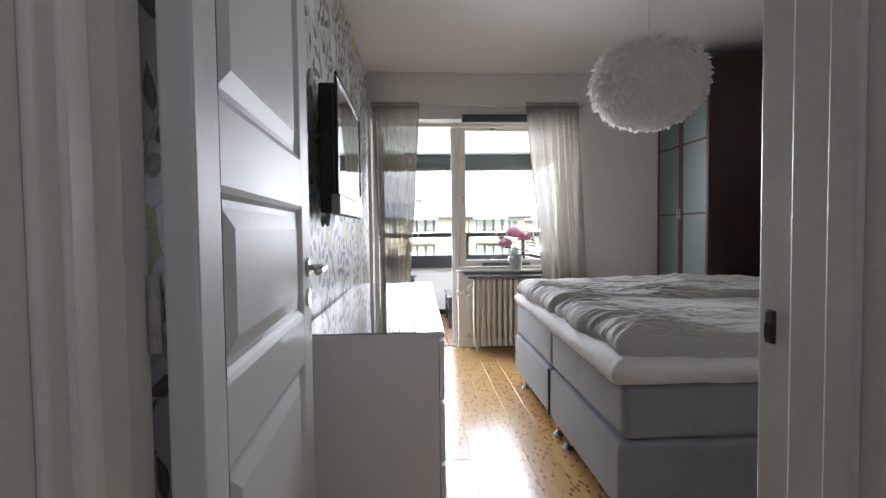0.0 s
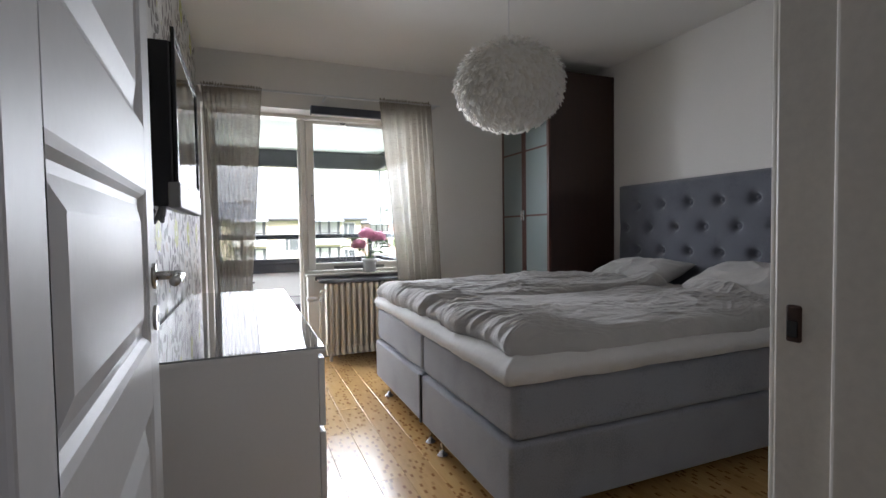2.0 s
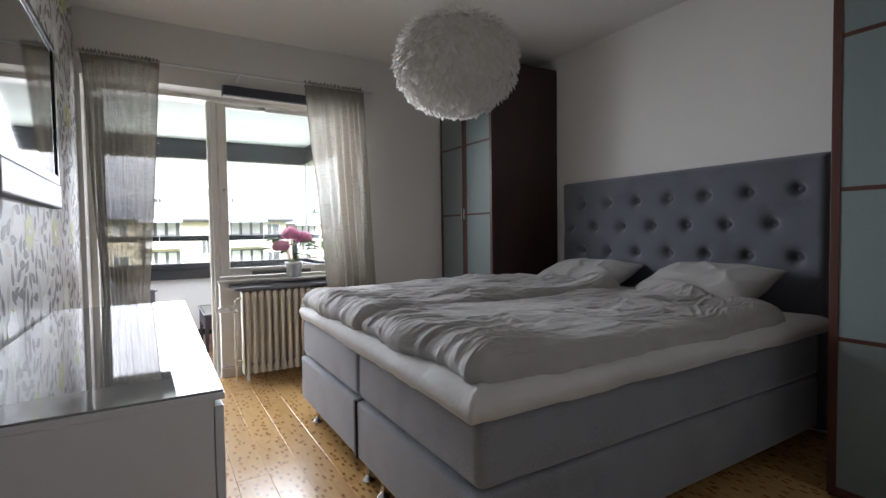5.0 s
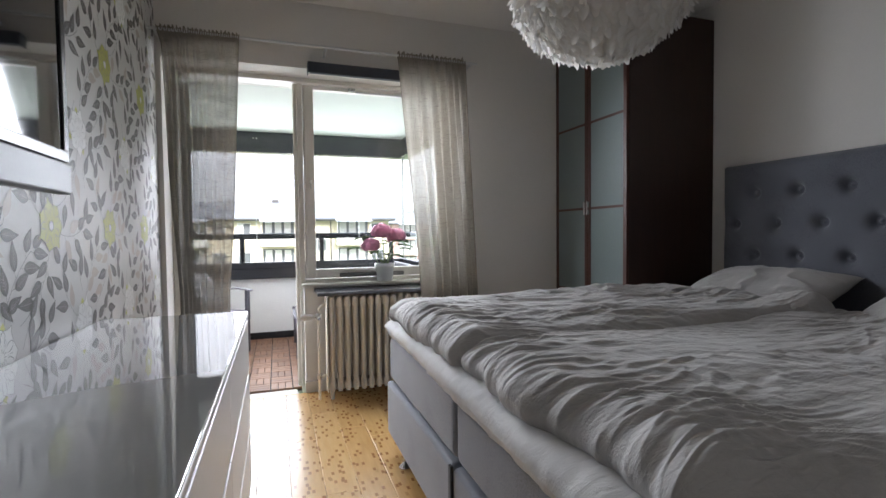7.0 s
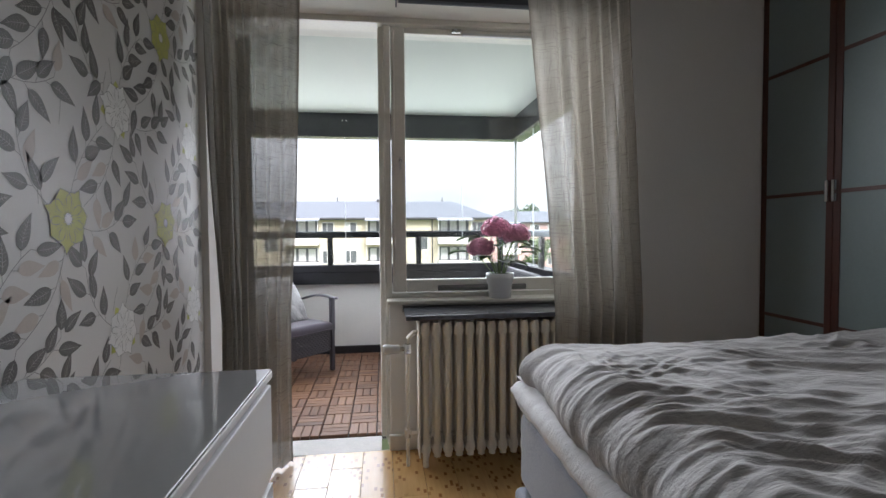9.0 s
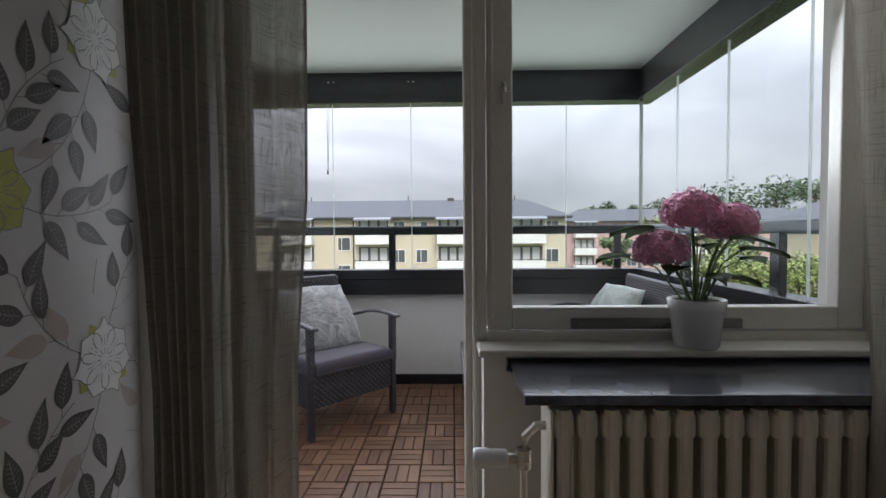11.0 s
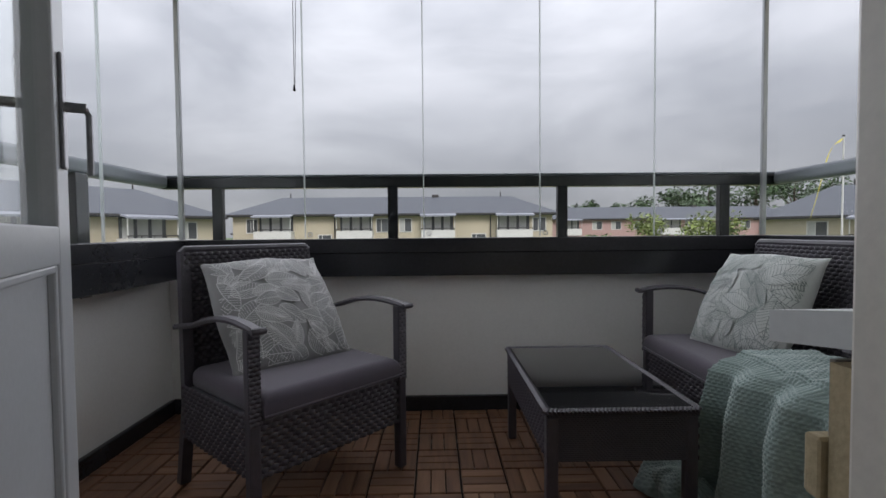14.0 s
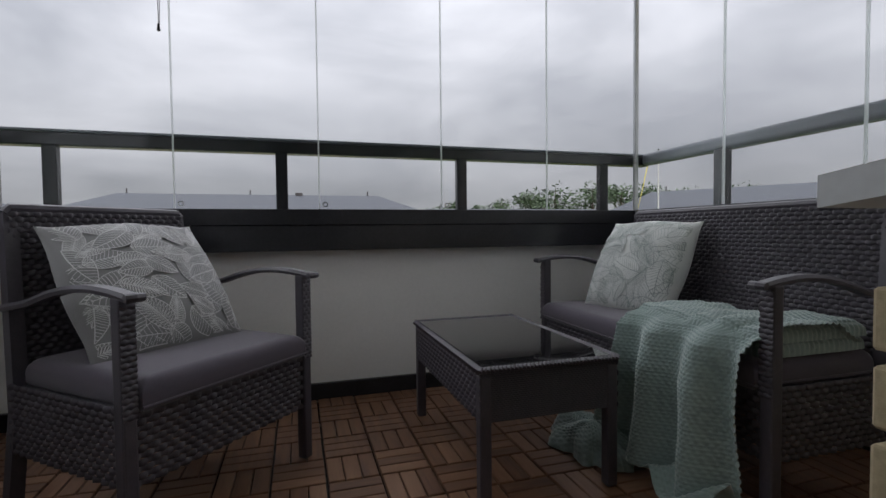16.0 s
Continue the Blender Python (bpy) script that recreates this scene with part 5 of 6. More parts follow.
def radiator():
    r = thing("radiator", "cream-painted ribbed column radiator below the window", "radiator", (0.71, 4.37, 0.058))
    h, pitch, n = 0.655, 0.0545, 19
    bm = bmesh.new()
    for s in (-1, 1):
        rod_in(bm, (0, s * 0.038, 0.0), (0, s * 0.038, h), 0.017, n=12)
    box_in(bm, -0.0235, 0.0235, -0.05, 0.05, 0.012, 0.07, 0.014, 3)
    box_in(bm, -0.0235, 0.0235, -0.05, 0.05, h - 0.07, h - 0.006, 0.014, 3)
    box_in(bm, -0.007, 0.007, -0.052, 0.052, 0.03, h - 0.03, 0.004)
    first = part("column", bm, RAD_PAINT, r, smooth=False)
    for k in range(1, n):
        piece("column", first.data, r, pose(k * pitch, 0, 0))
    part("end_plate", box(-0.034, -0.026, -0.060, 0.060, 0.0, h, 0.004), RAD_PAINT, r)
    for x in (0, (n - 1) * pitch):
        bm = bmesh.new()
        rod_in(bm, (x, -0.02, -0.058), (x, -0.02, 0.02), 0.014)
        part("foot", bm, RAD_PAINT, r)
    bm = bmesh.new()
    tube_in(bm, [(-0.085, 0.0, -0.06), (-0.085, 0.0, 0.50), (-0.085, 0.0, 0.53)], 0.0085)
    tube_in(bm, [(-0.085, 0.0, 0.52), (-0.080, 0.0, 0.575), (-0.055, 0.0, 0.60), (-0.02, 0.0, 0.602)], 0.011)
    tube_in(bm, [(-0.085, 0.0, 0.10), (-0.05, 0.0, 0.105), (-0.02, 0.0, 0.105)], 0.010)
    part("pipe", bm, RAD_PAINT, r)
    bm = bmesh.new()
    rod_in(bm, (-0.085, 0.0, 0.085), (-0.085, 0.0, 0.125), 0.017)
    part("union_nut", bm, STEEL, r)
    bm = bmesh.new()
    rod_in(bm, (-0.085, 0.0, 0.50), (-0.085, 0.0, 0.545), 0.018)
    rod_in(bm, (-0.085, 0.0, 0.522), (-0.125, 0.0, 0.522), 0.012)
    part("valve", bm, STEEL, r, "nickel-plated valve fittings")
    bm = bmesh.new()
    bm2 = lathe_in(bmesh.new(), [(0.0, 0.0), (0.018, 0.0), (0.021, 0.006), (0.021, 0.045), (0.024, 0.05), (0.024, 0.075), (0.020, 0.082), (0.0, 0.082)], (0, 0, 0), 20)
    bm2.transform(pose(-0.122, 0.0, 0.522, 0, -90, 0))
    part("thermostat", bm2, POT_WHITE, r, "white thermostat knob", True)


radiator()


def hydrangea():
    px, py, pz = 1.150, 4.620, 0.786
    p = thing("potted_plant", "pink hydrangea in a white ceramic pot on the window sill", "potted plant", (px, py, pz))
    rng = random.Random(9)
    prof = [(0.0, 0.0), (0.054, 0.0), (0.059, 0.005), (0.070, 0.104), (0.074, 0.106), (0.077, 0.134), (0.073, 0.136), (0.069, 0.131), (0.067, 0.128), (0.0, 0.126)]
    part("pot", lathe_in(bmesh.new(), prof, (0, 0, 0), 36), POT_WHITE, p, smooth=True)
    part("soil", lathe_in(bmesh.new(), [(0.0, 0.131), (0.04, 0.133), (0.069, 0.129)], (0, 0, 0), 24), SOIL, p)
    heads = ((-0.02, -0.005, 0.380, 0.072), (0.095, 0.02, 0.345, 0.070), (-0.110, -0.015, 0.275, 0.064))
    for hx, hy, hz, r in heads:
        bm = tube_in(bmesh.new(), [(hx * 0.15, hy * 0.15, 0.12), (hx * 0.45, hy * 0.5, 0.12 + (hz - 0.12) * 0.5), (hx, hy, hz)], [0.006, 0.005, 0.004], 7)
        part("stem", bm, STEM, p)
    for hx, hy, hz, r in heads:
        bm = bmesh.new()
        for k in range(150):
            z = 1 - 1.72 * (k + 0.5) / 150
            th = k * 2.399963
            q = math.sqrt(max(0, 1 - z * z))
            nrm = Vector((q * math.cos(th), q * math.sin(th), z * 0.92)).normalized()
            lump = 1.0 + 0.16 * noise.noise(nrm * 2.6 + Vector((hx * 40, 0, 0)))
            c = Vector((hx, hy, hz)) + Vector((nrm.x * 1.08, nrm.y * 1.08, nrm.z * 0.80)) * r * lump * rng.uniform(0.86, 1.07)
            s = nrm.orthogonal().normalized()
            s = Matrix.Rotation(rng.uniform(0, 6.28), 3, nrm) @ s
            t = nrm.cross(s)
            for a in range(4):
                d = s * math.cos(a * 1.5708) + t * math.sin(a * 1.5708)
                e = nrm.cross(d)
                w = rng.uniform(0.0095, 0.0125)
                bm.faces.new([bm.verts.new(c + v) for v in (Vector((0, 0, 0)), d * w * 0.7 + e * w * 0.62 + nrm * 0.003, d * w * 1.45 + nrm * rng.uniform(-0.002, 0.005), d * w * 0.7 - e * w * 0.62 + nrm * 0.003)])
        part("flower_head", bm, PETAL, p, "pink round flower head")
        core = bmesh.new()
        bmesh.ops.create_icosphere(core, subdivisions=2, radius=r * 0.80, matrix=Matrix.Translation((hx, hy, hz)) @ Matrix.Diagonal((1.05, 1.05, 0.78, 1)))
        part("flower_core", core, PETAL, p, smooth=True)
    spots = ((0.0, -0.05, 0.20, -1.57, 0.10), (-0.12, 0.0, 0.33, 2.9, 0.12), (-0.19, 0.0, 0.25, 3.3, 0.10), (0.10, -0.03, 0.27, -0.3, 0.12), (0.13, 0.02, 0.24, 0.3, 0.10), (0.06, -0.05, 0.30, -0.9, 0.11), (-0.06, -0.05, 0.22, -2.4, 0.10),
             (0.03, 0.06, 0.30, 1.2, 0.12), (-0.08, 0.05, 0.32, 2.2, 0.12), (0.12, 0.04, 0.30, 0.5, 0.11), (-0.02, -0.06, 0.28, -1.8, 0.09), (0.05, -0.02, 0.19, -0.6, 0.10))
    for lx, ly, lz, a, ln in spots:
        def place(u, v, lx=lx, ly=ly, lz=lz, a=a, ln=ln):
            s, b = u, 2 * v - 1
            w = 0.42 * ln * math.sin(math.pi * min(1, s ** 0.75)) + 0.0008
            q = Vector((s * ln, b * w, 0.02 * s - 0.35 * ln * s * s + 0.012 * abs(b)))
            return Vector((lx, ly, lz)) + Matrix.Rotation(a, 3, "Z") @ q
        part("leaf", grid_in(bmesh.new(), 8, 4, place), PLANT_LEAF, p, smooth=True)
    for lx, ly, lz, a, ln in spots:
        bm = tube_in(bmesh.new(), [(lx * 0.2, ly * 0.2, 0.13), (lx * 0.6, ly * 0.6, 0.10 + lz * 0.5), (lx, ly, lz)], 0.0025, 5)
        part("leaf_stalk", bm, STEM, p)


hydrangea()


# ---- balcony things ----
def weave_in(bm, w, h, place, row=0.0160, pitch=0.034, amp=0.0055):
    """Flat strands woven over and under upright stakes; place(u, v, d) maps metres across, metres up and the strand's swell."""
    rows = max(1, round(h / row))
    rh = h / rows
    n = max(4, round(w / (pitch / 4)))
    for r in range(rows):
        prev = None
        for k in range(n + 1):
            u = w * k / n
            c = math.cos(math.pi * k / 2.0 + math.pi * (r % 2))
            d = amp * (1 if c > 0 else -1) * abs(c) ** 0.7
            grow = 1.0 + 0.22 * d / amp
            cols = [bm.verts.new(place(u, min(h, max(0.0, rh * (r + 0.5 + f * grow))), d * q - e)) for f, q, e in ((-0.50, 0.6, 0.0035), (-0.26, 1.0, 0.0), (0.26, 1.0, 0.0), (0.50, 0.6, 0.0035))]
            if prev:
                for i in range(3):
                    bm.faces.new((prev[i], cols[i], cols[i + 1], prev[i + 1])).smooth = True
            prev = cols
    return bm


def wicker_seat(name, label, category, W, D, at, turn, group, cushion_label):
    """A woven armchair or sofa of outer width W. Its front looks along -y, its base stands at z = 0."""
    s = thing(name, label, category, at, turn, group)
    sh, arm_h, back_h = 0.36, 0.668, 0.885
    x0, x1, yf, yb = -W / 2, W / 2, 0.0, D
    lw = 0.037
    # legs and frame
    inset, lean = 0.042, 0.05
    for x in (x0, x1 - lw):
        part("leg", box(x, x + lw, yf, yf + lw, 0.004, arm_h - 0.012, 0.006), WICKER, s)
        bm = bmesh.new()
        vs = []
        sx = inset if x < 0 else -inset
        for z, y, i in ((0.004, yb - 0.02, 0), (0.30, yb - 0.05, 0.3), (back_h - 0.01, yb + lean - 0.01, 1)):
            vs.append([bm.verts.new((x + sx * i + a, y + b, z)) for a, b in ((0, 0), (lw, 0), (lw, lw), (0, lw))])
        for q, w in zip(vs, vs[1:]):
            for k in range(4):
                bm.faces.new((q[k], q[(k + 1) % 4], w[(k + 1) % 4], w[k]))
        bm.faces.new(vs[0][::-1])
        bm.faces.new(vs[-1])
        part("back_post", bm, WICKER, s)
    # arms: a gentle arch from the front leg to the back post
    for x in (x0 + lw / 2, x1 - lw / 2):
        bm = bmesh.new()
        prev = None
        n = 14
        for k in range(n + 1):
            f = k / n
            y = yf - 0.028 + f * (yb + 0.045)
            z = arm_h - 0.022 + 0.030 * math.sin(math.pi * min(1.0, f * 1.25 + 0.08)) - 0.05 * f * f
            ring = [bm.verts.new((x + a, y, z + b)) for a, b in ((-0.016, -0.010), (0.016, -0.010), (0.020, 0.0), (0.014, 0.009), (-0.014, 0.009), (-0.020, 0.0))]
            if prev:
                for q in range(6):
                    bm.faces.new((prev[q], prev[(q + 1) % 6], ring[(q + 1) % 6], ring[q]))
            else:
                bm.faces.new(ring[::-1])
            prev = ring
        bm.faces.new(prev)
        arm = part("armrest", bm, WICKER, s)
        bm = bmesh.new()
        tube_in(bm, [(x - 0.022, yf - 0.028, arm_h - 0.013), (x, yf - 0.032, arm_h - 0.012), (x + 0.022, yf - 0.028, arm_h - 0.013)], 0.011, 8)
        part("arm_end", bm, WICKER, arm)
        bm = bmesh.new()
        weave_in(bm, 0.038, 0.28, lambda u, v, d, x=x: Vector((x - 0.019 + u, yf - 0.003 - d, sh + v)), 0.014, 0.022, 0.0012)
        part("leg_wrap", bm, WICKER, s)["kind"] = "stuff"
    # woven aprons and back
    bm = weave_in(bmesh.new(), W - 2 * lw, 0.20, lambda u, v, d: Vector((x0 + lw + u, yf + 0.012 - d, 0.185 + v)))
    part("front_apron", bm, WICKER, s, "woven front apron")["kind"] = "stuff"
    for x, sg in ((x0 + 0.012, -1), (x1 - 0.012, 1)):
        bm = weave_in(bmesh.new(), D - lw - 0.03, 0.20, lambda u, v, d, x=x, sg=sg: Vector((x + sg * d, yf + lw + u, 0.185 + v)))
        part("side_apron", bm, WICKER, s, "woven side apron")["kind"] = "stuff"

    def back(u, v, d):
        y = yb - 0.045 + (lean + 0.035) * (v / 0.58)
        bow = 0.02 * math.sin(math.pi * v / 0.58)
        return Vector(((x0 + 0.01 + u) * (1 - inset / (W / 2) * min(1.0, 0.3 + v / 0.8)), y + bow - d - 0.006, 0.30 + v))
    bm = weave_in(bmesh.new(), W - 0.02, 0.575, back)
    part("backrest", bm, WICKER, s, "woven backrest")["kind"] = "stuff"

    def behind(u, v, d):
        p = back(u, v, 0)
        return p + Vector((0, 0.022 + d, 0))
    part("back_panel", weave_in(bmesh.new(), W - 0.02, 0.575, behind), WICKER, s)["kind"] = "stuff"
    bm = tube_in(bmesh.new(), [(x0 + inset + 0.004, yb + lean - 0.002, 0.868), (x0 + inset + 0.018, yb + lean, 0.884), (x1 - inset - 0.018, yb + lean, 0.884), (x1 - inset - 0.004, yb + lean - 0.002, 0.868)], 0.015, 8)
    part("back_rim", bm, WICKER, s)
    part("seat_frame", box(x0 + 0.02, x1 - 0.02, yf + 0.02, yb - 0.03, sh - 0.02, sh + 0.012), WICKER, s)
    c = tagged(new("seat_cushion"), cushion_label, "seat cushion")
    c.matrix_basis = pose(*at, 0, 0, turn)
    bm = bmesh.new()
    n = 40
    cx0, cx1, cy0, cy1, z0, z1 = x0 + lw + 0.004, x1 - lw - 0.004, yf - 0.012, yb - 0.05, sh + 0.014, sh + 0.092

    def top(u, v):
        x, y = cx0 + (cx1 - cx0) * u, cy0 + (cy1 - cy0) * v
        d = min(x - cx0, cx1 - x, y - cy0, cy1 - y)
        k = math.sqrt(max(0.0, 1 - (1 - min(d, 0.035) / 0.035) ** 2))
        return Vector((x, y, (z0 + z1) / 2 + (z1 - z0) / 2 * k + 0.008 * k * math.sin(math.pi * u) * math.sin(math.pi * v)))

    us = eased(n)
    rows = [[bm.verts.new(top(a, b)) for b in us] for a in us]
    for i in range(n):
        for j in range(n):
            bm.faces.new((rows[i][j], rows[i + 1][j], rows[i + 1][j + 1], rows[i][j + 1]))
    edge = [rows[i][0] for i in range(n + 1)] + [rows[n][j] for j in range(1, n + 1)] + [rows[i][n] for i in range(n - 1, -1, -1)] + [rows[0][j] for j in range(n - 1, 0, -1)]
    lowv = [bm.verts.new((v.co.x, v.co.y, z0 + 0.012)) for v in edge]
    low2 = [bm.verts.new((v.co.x * 0.985, v.co.y + (0.006 if v.co.y < 0.2 else -0.006), z0)) for v in edge]
    m = len(edge)
    for k in range(m):
        bm.faces.new((edge[k], edge[(k + 1) % m], lowv[(k + 1) % m], lowv[k]))
        bm.faces.new((lowv[k], lowv[(k + 1) % m], low2[(k + 1) % m], low2[k]))
    bm.faces.new(low2)
    seam = [v.co.copy() for v in lowv[: 2 * n + 1]]
    part("cover", bm, CUSHION, c, smooth=True)
    bm = tube_in(bmesh.new(), seam, 0.004, 6)
    part("piping", bm, CUSHION, c)
    return s


CHAIR_AT, CHAIR_TURN = (-0.140, 6.180, DECK), 48.1
SOFA_AT, SOFA_TURN = (1.200, 6.200, DECK), -90.5
wicker_seat("armchair", "dark woven plastic-rattan armchair with thin curved arms on the deck", "armchair", 0.655, 0.56, CHAIR_AT, CHAIR_TURN, "balcony rattan set", "aubergine-grey seat cushion on the armchair")
wicker_seat("sofa", "dark woven plastic-rattan two-seat sofa along the balcony glazing", "sofa", 1.24, 0.48, SOFA_AT, SOFA_TURN, "balcony rattan set", "long aubergine-grey seat cushion on the sofa")


def coffee_table():
    x0, x1, y0, y1, zt = 0.525, 0.982, 5.915, 6.690, 0.418
    t = thing("coffee_table", "low dark rattan coffee table with a black glass top", "coffee table", (x0, y0, DECK), group="balcony rattan set")
    w, d = x1 - x0, y1 - y0
    for x in (0, w - 0.036):
        for y in (0, d - 0.036):
            part("leg", box(x, x + 0.036, y, y + 0.036, 0.003, zt - 0.03, 0.005), WICKER, t)
    z0, h = zt - 0.165, 0.15
    for f in (lambda u, v, e: Vector((0.0 + u, 0.004 - e, z0 + v)), lambda u, v, e: Vector((0.0 + u, d - 0.004 + e, z0 + v))):
        part("end_apron", weave_in(bmesh.new(), w, h, f, 0.006, 0.012, 0.0005), WICKER, t, "finely woven end panel")["kind"] = "stuff"
    for f in (lambda u, v, e: Vector((0.004 - e, u, z0 + v)), lambda u, v, e: Vector((w - 0.004 + e, u, z0 + v))):
        part("apron", weave_in(bmesh.new(), d, h, f), WICKER, t)["kind"] = "stuff"
    bm = bmesh.new()
    for k in range(int((w + 0.01) / 0.0125)):
        for y in (0.0, d):
            x = 0.004 + k * 0.0125
            tube_in(bm, [(x - 0.008, y - 0.009, zt - 0.011), (x, y, zt - 0.005), (x + 0.008, y + 0.009, zt - 0.011)], 0.0068, 6)
    for k in range(int((d + 0.01) / 0.0125)):
        for x in (0.0, w):
            y = 0.004 + k * 0.0125
            tube_in(bm, [(x - 0.009, y - 0.008, zt - 0.011), (x, y, zt - 0.005), (x + 0.009, y + 0.008, zt - 0.011)], 0.0068, 6)
    part("braided_rim", bm, WICKER, t, "braided rim round the glass")["kind"] = "stuff"
    part("inner_frame", box(0.008, w - 0.008, 0.008, d - 0.008, zt - 0.03, zt - 0.012), WICKER, t)
    part("glass_top", box(0.014, w - 0.014, 0.014, d - 0.014, zt - 0.0118, zt - 0.004, 0.001), BLACK_GLASS, t, "black glass top")


coffee_table()


def printed_cushion(m, label, ground, ink, seed, w):
    """A square cushion with an outline print of big tropical leaves."""
    c = tagged(new("throw_cushion"), label, "cushion")
    c.matrix_basis = m
    part("cover", pillow_mesh(bmesh.new(), w, w, 0.17, seed, 48, 48, 2.2, 0.006, 0.13), ground, c, smooth=True)
    rng = random.Random(seed)

    def surf(x, y):
        a, b = max(-0.97, min(0.97, 2 * x / w)), max(-0.97, min(0.97, 2 * y / w))
        k = max(0.0, (1 - abs(a) ** 2.2) * (1 - abs(b) ** 2.2)) ** 0.5
        pull = 0.13 * (1 - (a * b) ** 2)
        px, py = x * (1 - pull * b * b * 0.8), y * (1 - pull * a * a * 0.8)
        rr = ridge(px * 7 + seed, py * 5, seed)
        return Vector((px, py, 0.085 * k + (0.006 * k * rr * rr if rr > 0 else 0) + 0.0022))
    bm = bmesh.new()

    def stroke(pts, wd=0.0016, up=0.0):
        for (xa, ya), (xb, yb) in zip(pts, pts[1:]):
            if max(abs(xa), abs(ya), abs(xb), abs(yb)) > w / 2 - 0.012:
                continue
            q = math.hypot(xb - xa, yb - ya) or 1
            nx, ny = -(yb - ya) / q * wd, (xb - xa) / q * wd
            bm.faces.new([bm.verts.new(surf(*p) + Vector((0, 0, up + 0.0004))) for p in ((xa + nx, ya + ny), (xb + nx, yb + ny), (xb - nx, yb - ny), (xa - nx, ya - ny))])

    fill = bmesh.new()

    def motif(x, y, a, ln, sort, up):
        """A leaf in outline that covers what lies under it."""
        c0, s0 = math.cos(a), math.sin(a)
        bend = rng.uniform(-0.3, 0.3)
        to = lambda u, v: (x + u * c0 - (v + bend * u * u / ln) * s0, y + u * s0 + (v + bend * u * u / ln) * c0)
        n = 14
        wide = 0.30 if sort == "leaf" else 0.24
        out = [(ln * k / n, wide * ln * math.sin(math.pi * (k / n) ** 0.8) ** 0.85 + 0.0004) for k in range(n + 1)]
        lift = Vector((0, 0, up))
        inside = lambda q: max(abs(q[0]), abs(q[1])) < w / 2 - 0.014
        for (u0, v0), (u1, v1) in zip(out, out[1:]):
            for sg in (1, -1):
                for f0, f1 in ((0.0, 0.5), (0.5, 1.0)):
                    quad = [to(u0, sg * v0 * f0), to(u1, sg * v1 * f0), to(u1, sg * v1 * f1), to(u0, sg * v0 * f1)]
                    if all(inside(q) for q in quad):
                        fill.faces.new([fill.verts.new(surf(*q) + lift) for q in quad])
        for sg in (1, -1):
            stroke([to(u, sg * v) for u, v in out], 0.0011, up)
            for k in range(1, n):
                u, v = out[k]
                if sort == "leaf":
                    stroke([to(max(0.0, u - 0.55 * v), 0), to(u - 0.22 * v, sg * v * 0.5), to(u, sg * v * 0.97)], 0.0008, up)
                else:
                    stroke([to(u * 0.72, 0), to(u * 0.86, sg * v * 0.6), to(u, sg * v)], 0.0008, up)
                    stroke([to(u * 0.72 + 0.004, 0), to(u * 0.86 + 0.006, sg * v * 0.55), to(u, sg * v)], 0.0008, up)
        stroke([to(ln * k / 8, 0) for k in range(9)], 0.0012, up)

    spots = [((k - 3) * 0.072 + rng.uniform(-0.02, 0.02), (j - 3) * 0.072 + rng.uniform(-0.02, 0.02)) for k in range(7) for j in range(7)]
    rng.shuffle(spots)
    for k, (x, y) in enumerate(spots):
        t = rng.uniform(0, 6.28)
        ln = rng.uniform(0.10, 0.17)
        motif(x - 0.5 * ln * math.cos(t), y - 0.5 * ln * math.sin(t), t, ln, "frond" if k % 3 == 0 else "leaf", 0.00008 * k)
    part("leaf_ground", fill, ground, c, smooth=True)
    part("leaf_print", bm, ink, c, "line print of tropical leaves")


def on_seat(at, turn, x, y, z, rx, ry, rz):
    return pose(*at, 0, 0, turn) @ pose(x, y, z, rx, ry, rz)


printed_cushion(on_seat(CHAIR_AT, CHAIR_TURN, 0.0, 0.385, 0.634, 53, 0, -3), "grey cushion with a white tropical leaf print on the armchair", PAD_GREY, PAD_LINE, 3, 0.495)
printed_cushion(on_seat(SOFA_AT, SOFA_TURN, -0.262, 0.300, 0.638, 60, 0, 14), "pale cushion with a green-grey leaf print on the sofa", PAD_WHITE, PAD_INK, 7, 0.455)


def knit_in(bm, place, nu, nv, ku, kv, amp=0.0065):
    """A thick knitted sheet: rows of stitches swell on the cloth at place(u, v)."""
    pts = [[place(i / nu, j / nv) for j in range(nv + 1)] for i in range(nu + 1)]
    vs = []
    for i in range(nu + 1):
        row = []
        for j in range(nv + 1):
            a, b = pts[max(i - 1, 0)][j], pts[min(i + 1, nu)][j]
            c, d = pts[i][max(j - 1, 0)], pts[i][min(j + 1, nv)]
            nrm = (b - a).cross(d - c)
            nrm = nrm.normalized() if nrm.length > 1e-9 else Vector((0, 0, 1))
            u, v = i / nu * ku, j / nv * kv
            st = abs(math.sin(math.pi * u)) ** 0.6 * abs(math.sin(math.pi * (v + 0.5 * (math.floor(u) % 2)))) ** 0.6
            row.append(bm.verts.new(pts[i][j] + nrm * amp * st))
        vs.append(row)
    for i in range(nu):
        for j in range(nv):
            bm.faces.new((vs[i][j], vs[i + 1][j], vs[i + 1][j + 1], vs[i][j + 1]))
    return bm


